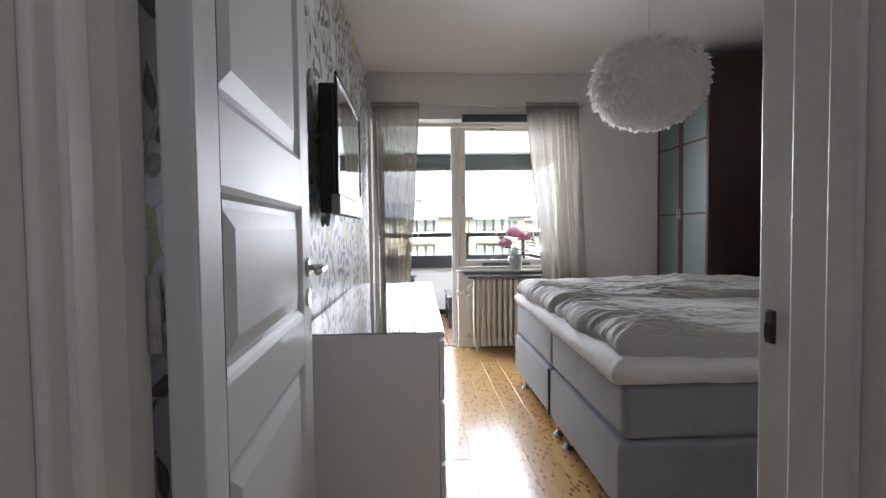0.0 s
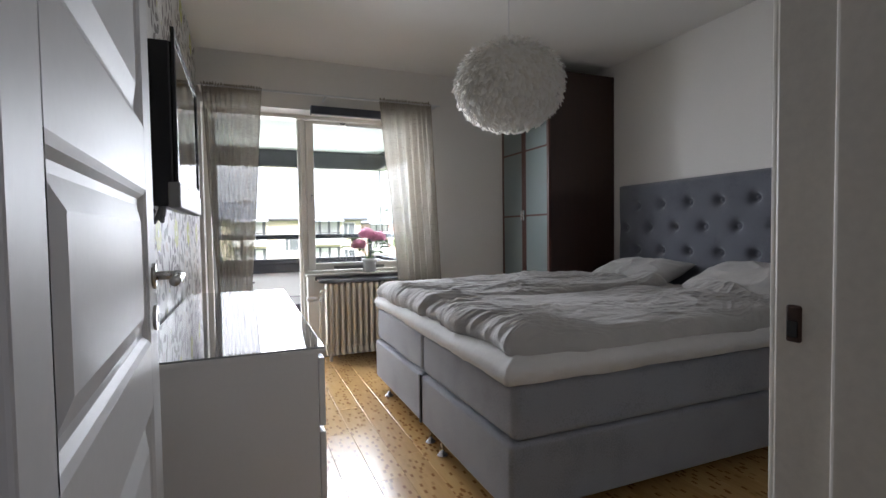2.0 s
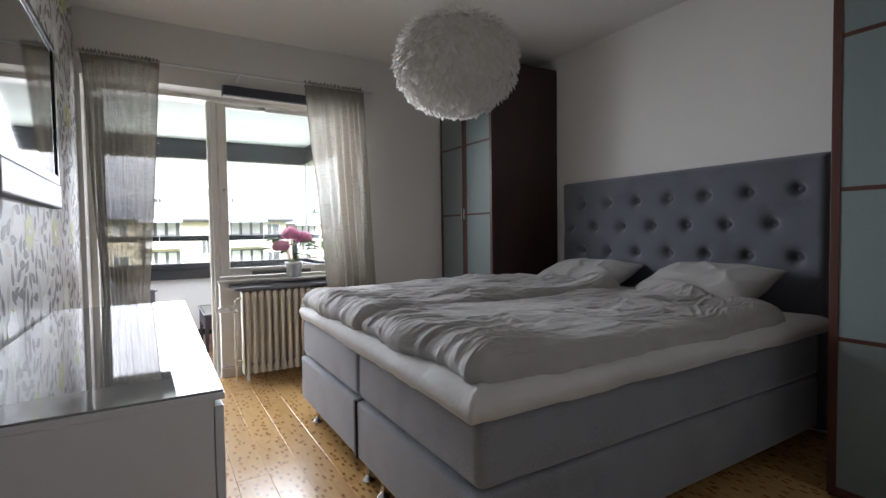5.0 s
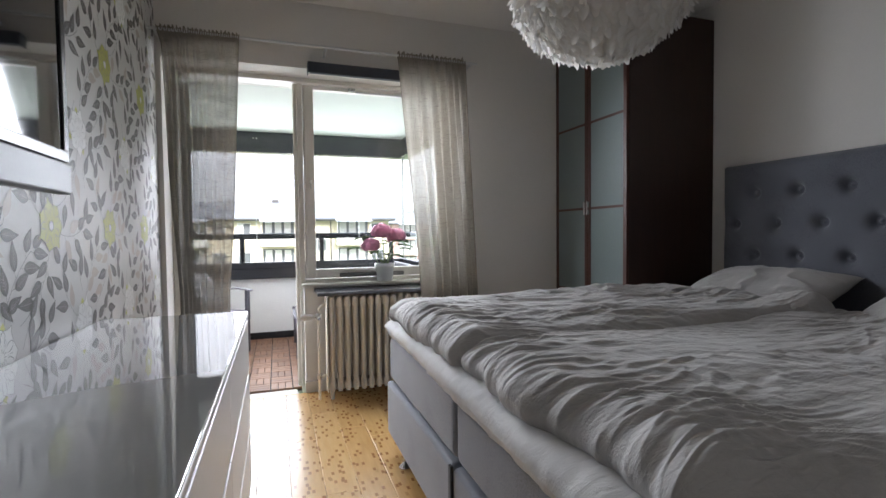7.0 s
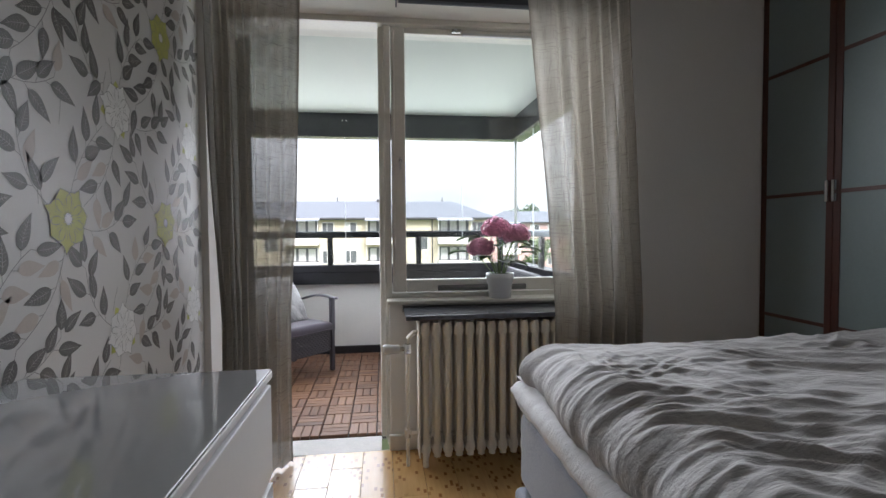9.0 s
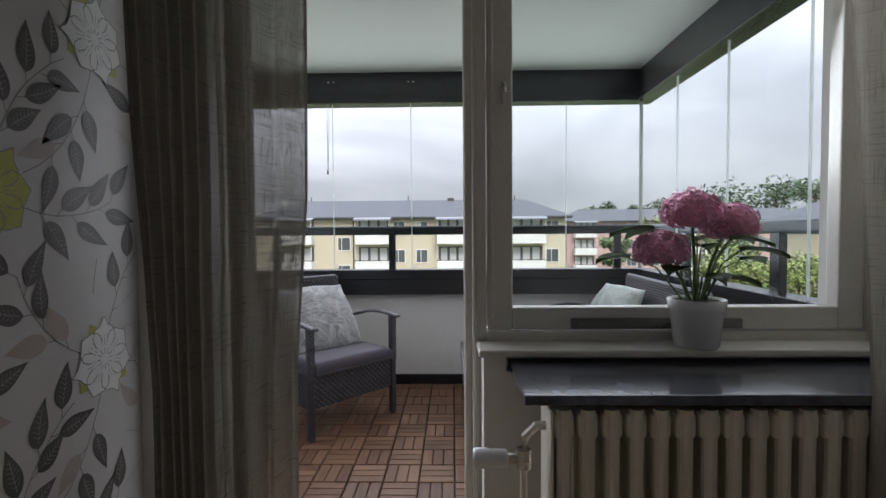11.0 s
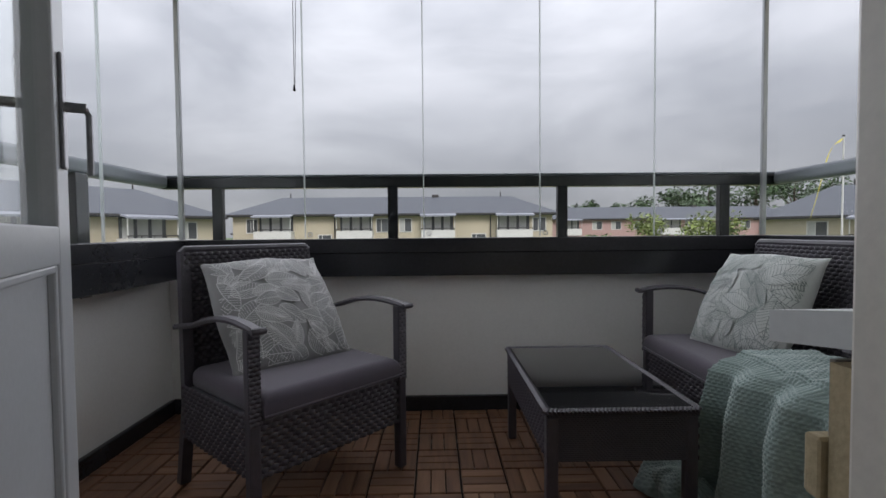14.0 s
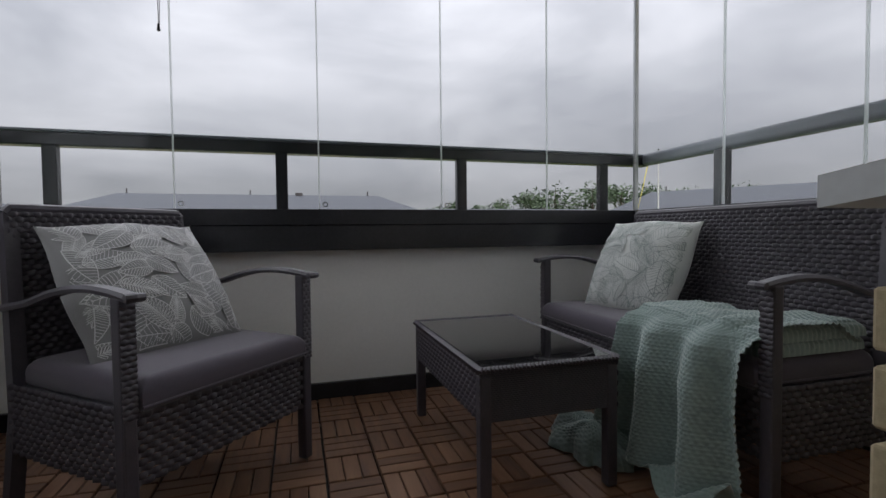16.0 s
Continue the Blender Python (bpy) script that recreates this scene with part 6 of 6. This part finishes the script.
def blanket():
    b = thing("blanket", "thick mint-green knitted blanket thrown over the sofa seat", "blanket", (*SOFA_AT[:2], DECK), SOFA_TURN)
    # across the seat, over its front edge, down, and out over the deck
    path = [(0.36, 0.475), (0.27, 0.525), (0.12, 0.535), (0.02, 0.53), (-0.045, 0.475), (-0.062, 0.36), (-0.066, 0.22), (-0.072, 0.10), (-0.082, 0.035), (-0.12, 0.026), (-0.16, 0.022)]
    seg = [0.0]
    for (a, c), (d, e) in zip(path, path[1:]):
        seg.append(seg[-1] + math.hypot(d - a, e - c))

    def along(s):
        s *= seg[-1]
        for k in range(len(path) - 1):
            if s <= seg[k + 1] or k == len(path) - 2:
                f = (s - seg[k]) / (seg[k + 1] - seg[k])
                return path[k][0] + f * (path[k + 1][0] - path[k][0]), path[k][1] + f * (path[k + 1][1] - path[k][1])

    def place(u, v):
        y, z = along(u)
        hang = min(1.0, max(0.0, (u - 0.40) / 0.3))
        left = 0.09 + 0.02 * math.sin(4 * u) - 0.09 * (max(0.0, u - 0.6) / 0.4) ** 1.5
        right = 0.592 - 0.03 * max(0.0, u - 0.45) / 0.55 + 0.008 * math.sin(9 * u)
        x = left + (right - left) * v
        fold = (0.018 + 0.030 * hang) * math.sin(2 * math.pi * (2.6 * v + 0.35 * math.sin(3.0 * u))) + 0.02 * noise.noise(Vector((u * 5, v * 4, 3)))
        if u < 0.40:
            z += 0.4 * abs(fold) + 0.012 * noise.noise(Vector((u * 9, v * 6, 1)))
        elif z > 0.05:
            y -= 0.025 + fold
        else:
            z += 0.018 + 0.065 * (0.5 + 0.5 * math.sin(2 * math.pi * 2.5 * v + 5 * u)) * (0.55 + noise.noise(Vector((u * 7, v * 5, 1))))
            y -= 0.03 * math.sin(2 * math.pi * 1.5 * v)
            x -= 0.05 * (u - 0.85)
        return Vector((x, y, max(z, 0.012)))
    part("drape", knit_in(bmesh.new(), place, 270, 170, 82, 34, 0.0052), BLANKET, b, smooth=True)

    def heap(u, v):
        """The corner of the blanket that lies bunched on the deck."""
        a, r = 2 * math.pi * u, v
        lump = 1 + 0.30 * noise.noise(Vector((2.2 * math.cos(a), 2.2 * math.sin(a), 3 * v)))
        x, y = 0.02 + 0.20 * lump * (1 - r) * math.cos(a), -0.145 + 0.115 * lump * (1 - r) * math.sin(a)
        z = 0.006 + 0.115 * math.sin(math.pi / 2 * r) ** 0.7 * (1 + 0.30 * noise.noise(Vector((x * 9, y * 9, 2)))) + 0.022 * r * math.sin(26 * x + 9 * y)
        return Vector((x, y, max(0.004, z)))
    part("bunched_corner", knit_in(bmesh.new(), heap, 150, 60, 44, 14, 0.0052), BLANKET, b, smooth=True)

    def fold_sheet(z0, x0, x1, y0, y1, seed):
        def f(u, v):
            x, y = x0 + (x1 - x0) * u, y0 + (y1 - y0) * v
            d = min(x - x0, x1 - x, y - y0, y1 - y)
            k = math.sqrt(max(0.0, 1 - (1 - min(d, 0.03) / 0.03) ** 2))
            return Vector((x + 0.012 * noise.noise(Vector((y * 6, seed, 2))), y + 0.012 * noise.noise(Vector((x * 6, seed, 2))), z0 + 0.045 * k + 0.012 * k * noise.noise(Vector((x * 7, y * 7, seed)))))
        return f
    for n, z in enumerate((0.452, 0.490)):
        part("fold", knit_in(bmesh.new(), fold_sheet(z, 0.38 + 0.01 * n, 0.575, 0.03 + 0.015 * n, 0.40, n * 3.0), 80, 100, 14, 20), BLANKET, b, smooth=True)


blanket()


# ---- outdoors ----
GROUND = -7.2
GRASS = mat("lawn", (0.07, 0.11, 0.035), 0.95, var=0.35, scale=0.4, bscale=6, bump=0.5)
ASPHALT = mat("asphalt", (0.055, 0.055, 0.058), 0.9, var=0.15, scale=0.6, bscale=30, bump=0.3)
STUCCO = mat("yellow_facade_brick", (0.49, 0.43, 0.32), 0.9, var=0.10, scale=0.5, bscale=9, bump=0.2)
PINK_STUCCO = mat("pink_facade_render", (0.44, 0.29, 0.265), 0.9, var=0.08, scale=0.4, bscale=6)
SLATE = mat("grey_roof_sheet", (0.062, 0.069, 0.083), 0.6, var=0.12, scale=0.4, bscale=5, stretch=(4, 1, 1))
FACADE_WHITE = mat("white_facade_paint", (0.62, 0.61, 0.58), 0.7, var=0.06, scale=0.8)
WIN_DARK = mat("far_window_glass", (0.085, 0.09, 0.095), 0.08, var=0.3, scale=0.7, rvar=0.04)
CURTAIN_FAR = mat("far_window_curtain", (0.42, 0.42, 0.40), 0.7, var=0.15, scale=1.2)
AWNING = mat("grey_awning", (0.22, 0.23, 0.26), 0.7, var=0.15, scale=2)
DARK_METAL = mat("dark_gutter", (0.05, 0.045, 0.045), 0.5, var=0.15)
BARK = mat("bark", (0.07, 0.05, 0.035), 0.95, var=0.3, scale=6, bump=0.6, bscale=20)


def leaf_mat(name, c):
    m, nt, b = nodes_of(name)
    geo = nt.nodes.new("ShaderNodeNewGeometry")
    nt.links.new(ramp(nt, geo.outputs["Random Per Island"], [(0.0, tint(c, 0.45)), (0.5, c), (1.0, tint(c, 1.7))]), b.inputs["Base Color"])
    b.inputs["Roughness"].default_value = 0.6
    return m


LEAF_DARK = leaf_mat("dark_foliage", (0.05, 0.085, 0.035))
LEAF_MID = leaf_mat("mid_foliage", (0.085, 0.13, 0.045))
LEAF_LIGHT = leaf_mat("light_foliage", (0.16, 0.20, 0.055))

structure("ground", box(-600, 600, -600, 900, GROUND - 0.5, GROUND), GRASS, "wide green lawn three storeys below")
structure("road", box(-200, 200, 26, 33, GROUND, GROUND + 0.05), ASPHALT, "grey asphalt road between the houses")


def far_window(parent, x, z, w, h, y=0.0, split=0.33, blind=False):
    win = part("window", box(x, x + w, y - 0.05, y + 0.02, z, z + h), FACADE_WHITE, parent, "white framed window")
    part("pane", box(x + 0.08, x + w * split - 0.03, y - 0.06, y - 0.045, z + 0.08, z + h - 0.08), CURTAIN_FAR if blind else WIN_DARK, win)
    part("pane", box(x + w * split + 0.03, x + w - 0.08, y - 0.06, y - 0.045, z + 0.08, z + h - 0.08), WIN_DARK, win)


def far_balcony(parent, x, z, w, glazed, top):
    b = part("balcony", box(x, x + w, -1.25, 0.0, z, z + 1.05, 0.02), FACADE_WHITE, parent, "cream balcony front")
    part("recess", box(x + 0.15, x + w - 0.1, -0.03, -0.01, z + 1.05, z + 2.45), WIN_DARK, b)
    for k in range(3):
        a = x + 0.35 + k * (w - 0.5) / 3
        part("curtain", box(a, a + (w - 0.5) / 3 - 0.25, -0.06, -0.035, z + 1.05, z + 2.35), CURTAIN_FAR, b)
    part("rail", box(x - 0.02, x + w + 0.02, -1.30, -1.22, z + 1.18, z + 1.24), DARK_METAL, b)
    for k in range(5):
        q = x + 0.02 + k * (w - 0.08) / 4
        part("rail_post", box(q, q + 0.04, -1.28, -1.24, z + 1.05, z + 1.2), DARK_METAL, b)
    for q in (x, x + w - 0.06):
        part("post", box(q, q + 0.06, -1.26, -1.20, z + 1.05, z + 2.5), FACADE_WHITE, b)
    if top:
        bm = bmesh.new()
        vs = [bm.verts.new(p) for p in ((x - 0.1, 0, z + 2.72), (x + w + 0.1, 0, z + 2.72), (x + w + 0.1, -1.55, z + 2.42), (x - 0.1, -1.55, z + 2.42), (x - 0.1, 0, z + 2.64), (x + w + 0.1, 0, z + 2.64), (x + w + 0.1, -1.55, z + 2.28), (x - 0.1, -1.55, z + 2.28))]
        for f in ((0, 1, 2, 3), (7, 6, 5, 4), (0, 4, 5, 1), (1, 5, 6, 2), (2, 6, 7, 3), (3, 7, 4, 0)):
            bm.faces.new([vs[k] for k in f])
        part("awning", bm, AWNING, b, "grey awning")


def house(label, at, turn, w, d, eave, ridge_z, wall, bays, floors=3, storey=2.72, group="apartment houses", win_rows=()):
    """A long apartment house with a hipped roof. Local x runs along its front, -y towards the viewer; z = 0 is the eye's level."""
    h = thing("apartment_house", label, "apartment house", at, turn, group)
    part("wall", box(0, w, 0, d, GROUND - at[2], eave), wall, h)
    bm = bmesh.new()
    o = 0.55
    hip = min(d / 2, 4.5)
    pts = ((-o, -o, eave), (w + o, -o, eave), (w + o, d + o, eave), (-o, d + o, eave), (hip * 0.35 + 1.5, d / 2, ridge_z), (w - hip * 0.35 - 1.5, d / 2, ridge_z))
    vs = [bm.verts.new(p) for p in pts]
    for f in ((0, 1, 5, 4), (1, 2, 5), (2, 3, 4, 5), (3, 0, 4)):
        bm.faces.new([vs[k] for k in f])
    box_in(bm, -o, w + o, -o, d + o, eave - 0.22, eave - 0.001)
    roof = part("roof", bm, SLATE, h, "grey hipped roof")
    for q in (0.13, 0.48, 0.86):
        part("roof_vent", rod_in(bmesh.new(), (w * q, d / 2, ridge_z - 0.1), (w * q, d / 2, ridge_z + 0.45), 0.06, n=8), DARK_METAL, roof)
    part("chimney", box(w * 0.62, w * 0.62 + 0.7, d / 2 - 0.3, d / 2 + 0.3, ridge_z - 0.4, ridge_z + 0.22, 0.03), DARK_METAL, roof)
    part("gutter", box(-o, w + o, -o - 0.10, -o - 0.002, eave - 0.16, eave - 0.04), DARK_METAL, roof)
    for kind, x, ww in bays:
        for f in range(floors):
            base = eave - 2.72 - f * storey
            if kind == "balcony":
                far_balcony(h, x, base - 0.02 + 0.1, ww, True, f == 0)
            elif kind == "stair":
                far_window(h, x, base - 0.55, ww, 1.35, split=0.32)
            elif kind == "pipe":
                part("drainpipe", rod_in(bmesh.new(), (x, -0.12, base - 0.02), (x, -0.12, base + 2.6), 0.06, n=8), DARK_METAL, h)
            else:
                far_window(h, x, base + 0.95, ww, 1.35, split=0.42, blind=(f + int(x)) % 3 == 0)
    return h


# the long yellow house opposite; places along its front are from its left corner
A0 = -18.75
bays = []
for q in (A0,):
    bays += [("win", 1.25, 1.1), ("balcony", 2.35, 3.4), ("stair", 7.95, 1.3), ("pipe", 9.55, 0), ("balcony", 9.9, 3.3), ("win", 13.4, 1.2), ("win", 15.6, 1.2), ("balcony", 17.7, 3.1), ("stair", 22.4, 1.4), ("pipe", 24.2, 0), ("balcony", 24.7, 3.3), ("win", 28.2, 1.3)]
house("long yellow-brick apartment house with cream balconies and a grey hipped roof", (A0, 50.0, 0), 0, 30.1, 10.5, 2.62, 4.55, STUCCO, bays)
house("yellow angled apartment house with grey roof and white balconies", (-28.0, 21.0, 0), 62, 24.0, 10.0, 2.20, 4.3, STUCCO, [("balcony", 2.0, 3.4), ("win", 6.4, 1.3), ("balcony", 9.2, 3.4), ("stair", 14.0, 1.3), ("balcony", 16.6, 3.4), ("win", 21.0, 1.3)])
house("small far yellow apartment house with a grey roof", (-30.0, 78.0, 0), 0, 14.0, 9.0, 0.9, 2.6, STUCCO, [("win", 1.5, 1.3), ("balcony", 4.5, 3.2), ("win", 9.0, 1.3), ("win", 11.5, 1.3)])
house("long pink apartment house with white balconies behind the trees", (18.6, 80.0, 0), 0, 40.0, 10.0, 2.75, 4.75, PINK_STUCCO, [("balcony", 1.0, 3.4), ("win", 6.4, 1.6), ("win", 9.4, 1.6), ("win", 13.0, 1.6), ("balcony", 16.0, 4.6), ("balcony", 21.0, 4.6), ("win", 27.0, 1.6), ("win", 30.0, 1.6), ("balcony", 33.0, 4.6)])
house("yellow house with a low grey roof behind the shrubs", (27.5, 44.0, 0), -58, 34.0, 10.0, 1.85, 4.4, STUCCO, [("win", 3.0, 1.4), ("balcony", 6.0, 3.4), ("win", 11.0, 2.0), ("win", 15.0, 2.0), ("balcony", 19.0, 3.4), ("win", 25.0, 2.0)])


def crown_in(bm, rng, centre, r, n, size, squash=0.85):
    c = Vector(centre)
    for _ in range(n):
        d = Vector((rng.gauss(0, 1), rng.gauss(0, 1), rng.gauss(0, 1))).normalized()
        p = c + Vector((d.x * r, d.y * r, d.z * r * squash)) * (rng.random() ** 0.35)
        s = Vector((rng.gauss(0, 1), rng.gauss(0, 1), rng.gauss(0, 0.6))).normalized()
        t = s.cross(d)
        t = t.normalized() if t.length > 0.01 else s.orthogonal().normalized()
        k = size * rng.uniform(0.6, 1.3)
        bm.faces.new([bm.verts.new(p + v) for v in (s * k * 0.9, t * k * 0.4, s * -k * 0.9, t * -k * 0.4)])


def tree(x, y, top, r, leaf, seed, n=1500, size=0.35, label="leafy green tree beyond the houses", cat="tree"):
    rng = random.Random(seed)
    t = thing("tree", label, cat, (x, y, GROUND), group="trees")
    h = top - GROUND
    bm = bmesh.new()
    tube_in(bm, [(0, 0, 0), (0.05 * r, 0, h * 0.35), (0, 0.05 * r, h * 0.75), (0.0, 0.0, h * 0.9)], [0.055 * h * 0.5, 0.04 * h * 0.5, 0.02 * h * 0.5, 0.01], 8)
    blobs = []
    for k in range(9):
        a = k * 2.4 + rng.random()
        q = r * rng.uniform(0.25, 0.62)
        z = h - r * 1.5 + r * 1.25 * rng.random()
        p = Vector((q * math.cos(a), q * math.sin(a), max(h * 0.35, min(z, h - r * 0.45))))
        blobs.append((p, r * rng.uniform(0.34, 0.52)))
        tube_in(bm, [(0, 0, p.z * 0.7), (p.x * 0.5, p.y * 0.5, p.z * 0.85), tuple(p)], [0.016 * h * 0.5, 0.01 * h * 0.5, 0.01], 6)
    blobs.append((Vector((0, 0, h - r * 0.5)), r * 0.5))
    part("trunk", bm, BARK, t)
    bm = bmesh.new()
    for p, q in blobs:
        crown_in(bm, rng, p, q, n // len(blobs), size)
    part("crown", bm, leaf, t)


def shrub(x0, x1, y, top, seed, leaf, n=2600, size=0.11, deep=1.6):
    """A tall uneven hedge whose leaves can be told apart."""
    rng = random.Random(seed)
    s = thing("shrub", "tall dense green climbing shrub just beyond the balcony", "shrub", (x0, y, GROUND), group="shrubs")
    bm = bmesh.new()
    k = 0
    x = 0.0
    stems = bmesh.new()
    while x < x1 - x0:
        z = top - GROUND - 0.6 + 0.45 * noise.noise(Vector((x * 0.7, seed, 0))) + rng.uniform(-0.25, 0.2)
        crown_in(bm, rng, (x, rng.uniform(-deep / 2, deep / 2), z), 0.75, n // max(1, int((x1 - x0) / 0.45)), size, 0.8)
        crown_in(bm, rng, (x, rng.uniform(-deep / 2, deep / 2), z - 1.1), 0.9, n // max(1, int((x1 - x0) / 0.45)), size, 0.9)
        crown_in(bm, rng, (x, rng.uniform(-deep / 2, deep / 2), z - 2.6), 1.1, n // max(1, int((x1 - x0) / 0.8)), size * 1.5, 1.3)
        tube_in(stems, [(x, 0, 0), (x + 0.1, 0.1, z * 0.6), (x, 0, z)], [0.09, 0.06, 0.015], 6)
        x += 0.45
    part("branches", stems, BARK, s)
    part("foliage", bm, leaf, s)


shrub(13.2, 21.5, 15.5, 1.05, 21, LEAF_MID, 9000, 0.085)
shrub(8.5, 14.0, 19.0, 0.25, 22, LEAF_LIGHT, 5200, 0.09)
for k, (x, y, top, r, lf) in enumerate((
        (26, 62, 3.2, 3.6, LEAF_LIGHT), (31, 58, 3.6, 4.0, LEAF_LIGHT), (21.5, 66, 0.8, 2.6, LEAF_MID), (36, 64, 2.6, 3.5, LEAF_MID),
        (30, 110, 7.0, 5.0, LEAF_DARK), (35, 112, 8.2, 4.2, LEAF_DARK), (41, 110, 7.4, 4.0, LEAF_DARK), (46, 108, 8.8, 5.0, LEAF_DARK),
        (47, 96, 10.0, 6.0, LEAF_DARK), (54, 98, 12.0, 7.0, LEAF_DARK), (62, 96, 12.4, 7.0, LEAF_DARK), (71, 98, 12.2, 7.0, LEAF_DARK), (80, 100, 12.6, 7.0, LEAF_DARK), (90, 98, 12.2, 8.0, LEAF_DARK), (101, 98, 12.6, 8.0, LEAF_DARK),
        (112, 96, 12.4, 8.0, LEAF_DARK), (18, 118, 6.2, 4.0, LEAF_DARK), (4, 130, 8.2, 5.0, LEAF_DARK), (-4, 132, 8.0, 5.0, LEAF_DARK), (9, 128, 7.8, 5.0, LEAF_DARK), (-24, 72, 2.7, 3.0, LEAF_DARK), (-22, 74, 2.2, 2.6, LEAF_MID), (-46, 70, 5.4, 4.0, LEAF_DARK), (-25.5, 64, -1.2, 2.5, LEAF_MID))):
    tree(x, y, top, r, lf, 40 + k, 1900 if y < 80 else 1100, 0.26 if y < 80 else 0.5)

fp = thing("flagpole", "white flagpole with a narrow drooping pennant", "flagpole", (27.2, 36.0, GROUND))
part("pole", rod_in(bmesh.new(), (0, 0, 0), (0, 0, 6.9 - GROUND), 0.08, 0.045, 12), FACADE_WHITE, fp)
part("finial", lathe_in(bmesh.new(), [(0.0, 0.0), (0.09, 0.03), (0.09, 0.10), (0.0, 0.15)], (0, 0, 6.9 - GROUND), 12), DARK_METAL, fp)


def pennant(u, v):
    w = 0.28 * (1 - 0.75 * u)
    return Vector((-0.08 - 2.1 * u + w * (v - 0.5) * 0.8, 0.15 * math.sin(6 * u), 6.7 - GROUND - 0.6 * u - 4.6 * u * u + w * (v - 0.5)))


part("pennant", grid_in(bmesh.new(), 24, 2, pennant), mat("yellow_blue_cloth", (0.55, 0.48, 0.12), 0.8, var=0.3, scale=3), fp, "faded yellow pennant", True)


# ---- floor boards, deck tiles, bricks: the many alike pieces ----
def floor_boards():
    base = tagged(new("floor"), "varnished bamboo floor boards with dark flecks", "floor", kind="structure")
    rng = random.Random(5)
    meshes = {}
    w = 0.148
    x = XL + 0.002
    while x < XR - 0.01:
        wide = min(w, XR - x)
        y = YS - 0.09 - rng.uniform(0.1, 1.1)
        while y < 4.56:
            ln = rng.choice((1.0, 1.25, 1.5))
            a, b = max(y, 0.10), min(y + ln, 4.56)
            if b - a > 0.05:
                key = (round(wide, 3), round(b - a, 2))
                if key not in meshes:
                    bm = box(0.0006, wide - 0.0006, 0.0006, b - a - 0.0006, -0.014, 0.0)
                    top = [e for e in bm.edges if all(v.co.z > -0.001 for v in e.verts)]
                    bmesh.ops.bevel(bm, geom=top, offset=0.0016, segments=1, affect="EDGES")
                    me = bpy.data.meshes.new("board")
                    bm.to_mesh(me)
                    bm.free()
                    me.materials.append(BAMBOO)
                    meshes[key] = me
                piece("board", meshes[key], base, pose(x, a, 0))
            y += ln
        x += w


def deck_tiles():
    base = tagged(new("floor_balcony"), "click-together acacia deck tiles in a chequered slat pattern", "floor", kind="structure")
    p = 0.1735
    slat_l, slat_w = p - 0.005, (p - 0.005) / 3

    def slat_mesh():
        bm = box(0.002, slat_w - 0.002, 0.001, slat_l - 0.001, -0.022, 0.0)
        top = [e for e in bm.edges if all(v.co.z > -0.001 for v in e.verts)]
        bmesh.ops.bevel(bm, geom=top, offset=0.0025, segments=1, affect="EDGES")
        me = bpy.data.meshes.new("slat")
        bm.to_mesh(me)
        bm.free()
        me.materials.append(ACACIA)
        return me

    me = slat_mesh()
    rest = []
    count = 0
    nx0, nx1 = math.floor((GX0 - 0.06 - 0.29) / p), math.ceil((GX1 + 0.06 - 0.29) / p)
    for j in range(-5, 7):
        for i in range(nx0, nx1):
            x, y = 0.29 + i * p, 5.873 + j * p
            for k in range(3):
                m = pose(x + 0.0025 + k * slat_w, y + 0.0025, DECK) if (i + j) % 2 else pose(x + 0.0025 + slat_l, y + 0.0025 + k * slat_w, DECK, 0, 0, 90)
                if -0.95 < x < 1.0 and count < 300 and j < 5:
                    piece("slat", me, base, m)
                    count += 1
                else:
                    rest.append(m)
    bm = bmesh.new()
    for m in rest:
        f = len(bm.verts)
        bm.from_mesh(me)
        bm.verts.ensure_lookup_table()
        bmesh.ops.transform(bm, matrix=m, verts=bm.verts[f:])
    ob = part("slats", bm, ACACIA, base)
    ob["kind"] = "stuff"
    part("tile_grid", box(GX0 - 0.07, GX1 + 0.07, 4.99, GY + 0.05, DECK - 0.028, DECK - 0.018), BLACK_PLASTIC, base)


def brick_face():
    """Bricks of the outer wall beside the door and below the window."""
    base = tagged(new("wall_outer"), "yellow brick outer wall beside the balcony door", "wall", kind="structure")
    bm = bmesh.new()
    box_in(bm, 0.575, GX1, 4.9555, 4.962, DECK, 0.73)
    box_in(bm, 1.76, GX1, 4.9555, 4.962, 0.73, 2.3)
    box_in(bm, GX0, -0.32, 4.9705, 4.974, DECK, 2.3)
    part("mortar", bm, MORTAR, base)
    bm = box(0, 0.236, 0, 0.02, 0, 0.06)
    bmesh.ops.bevel(bm, geom=list(bm.edges), offset=0.003, segments=1, affect="EDGES")
    me = bpy.data.meshes.new("brick")
    bm.to_mesh(me)
    bm.free()
    me.materials.append(BRICK)
    for r in range(11):
        z = DECK + 0.01 + r * 0.075
        if z + 0.06 > 0.725:
            break
        for c in range(6):
            x = 0.562 + c * 0.25 + (0.125 if r % 2 else 0.0)
            piece("brick", me, base, pose(x, 4.956, z))
        if r % 2:
            piece("brick", me, base, pose(0.562, 4.956, z) @ Matrix.Diagonal((0.47, 1, 1, 1)))


floor_boards()
deck_tiles()
brick_face()
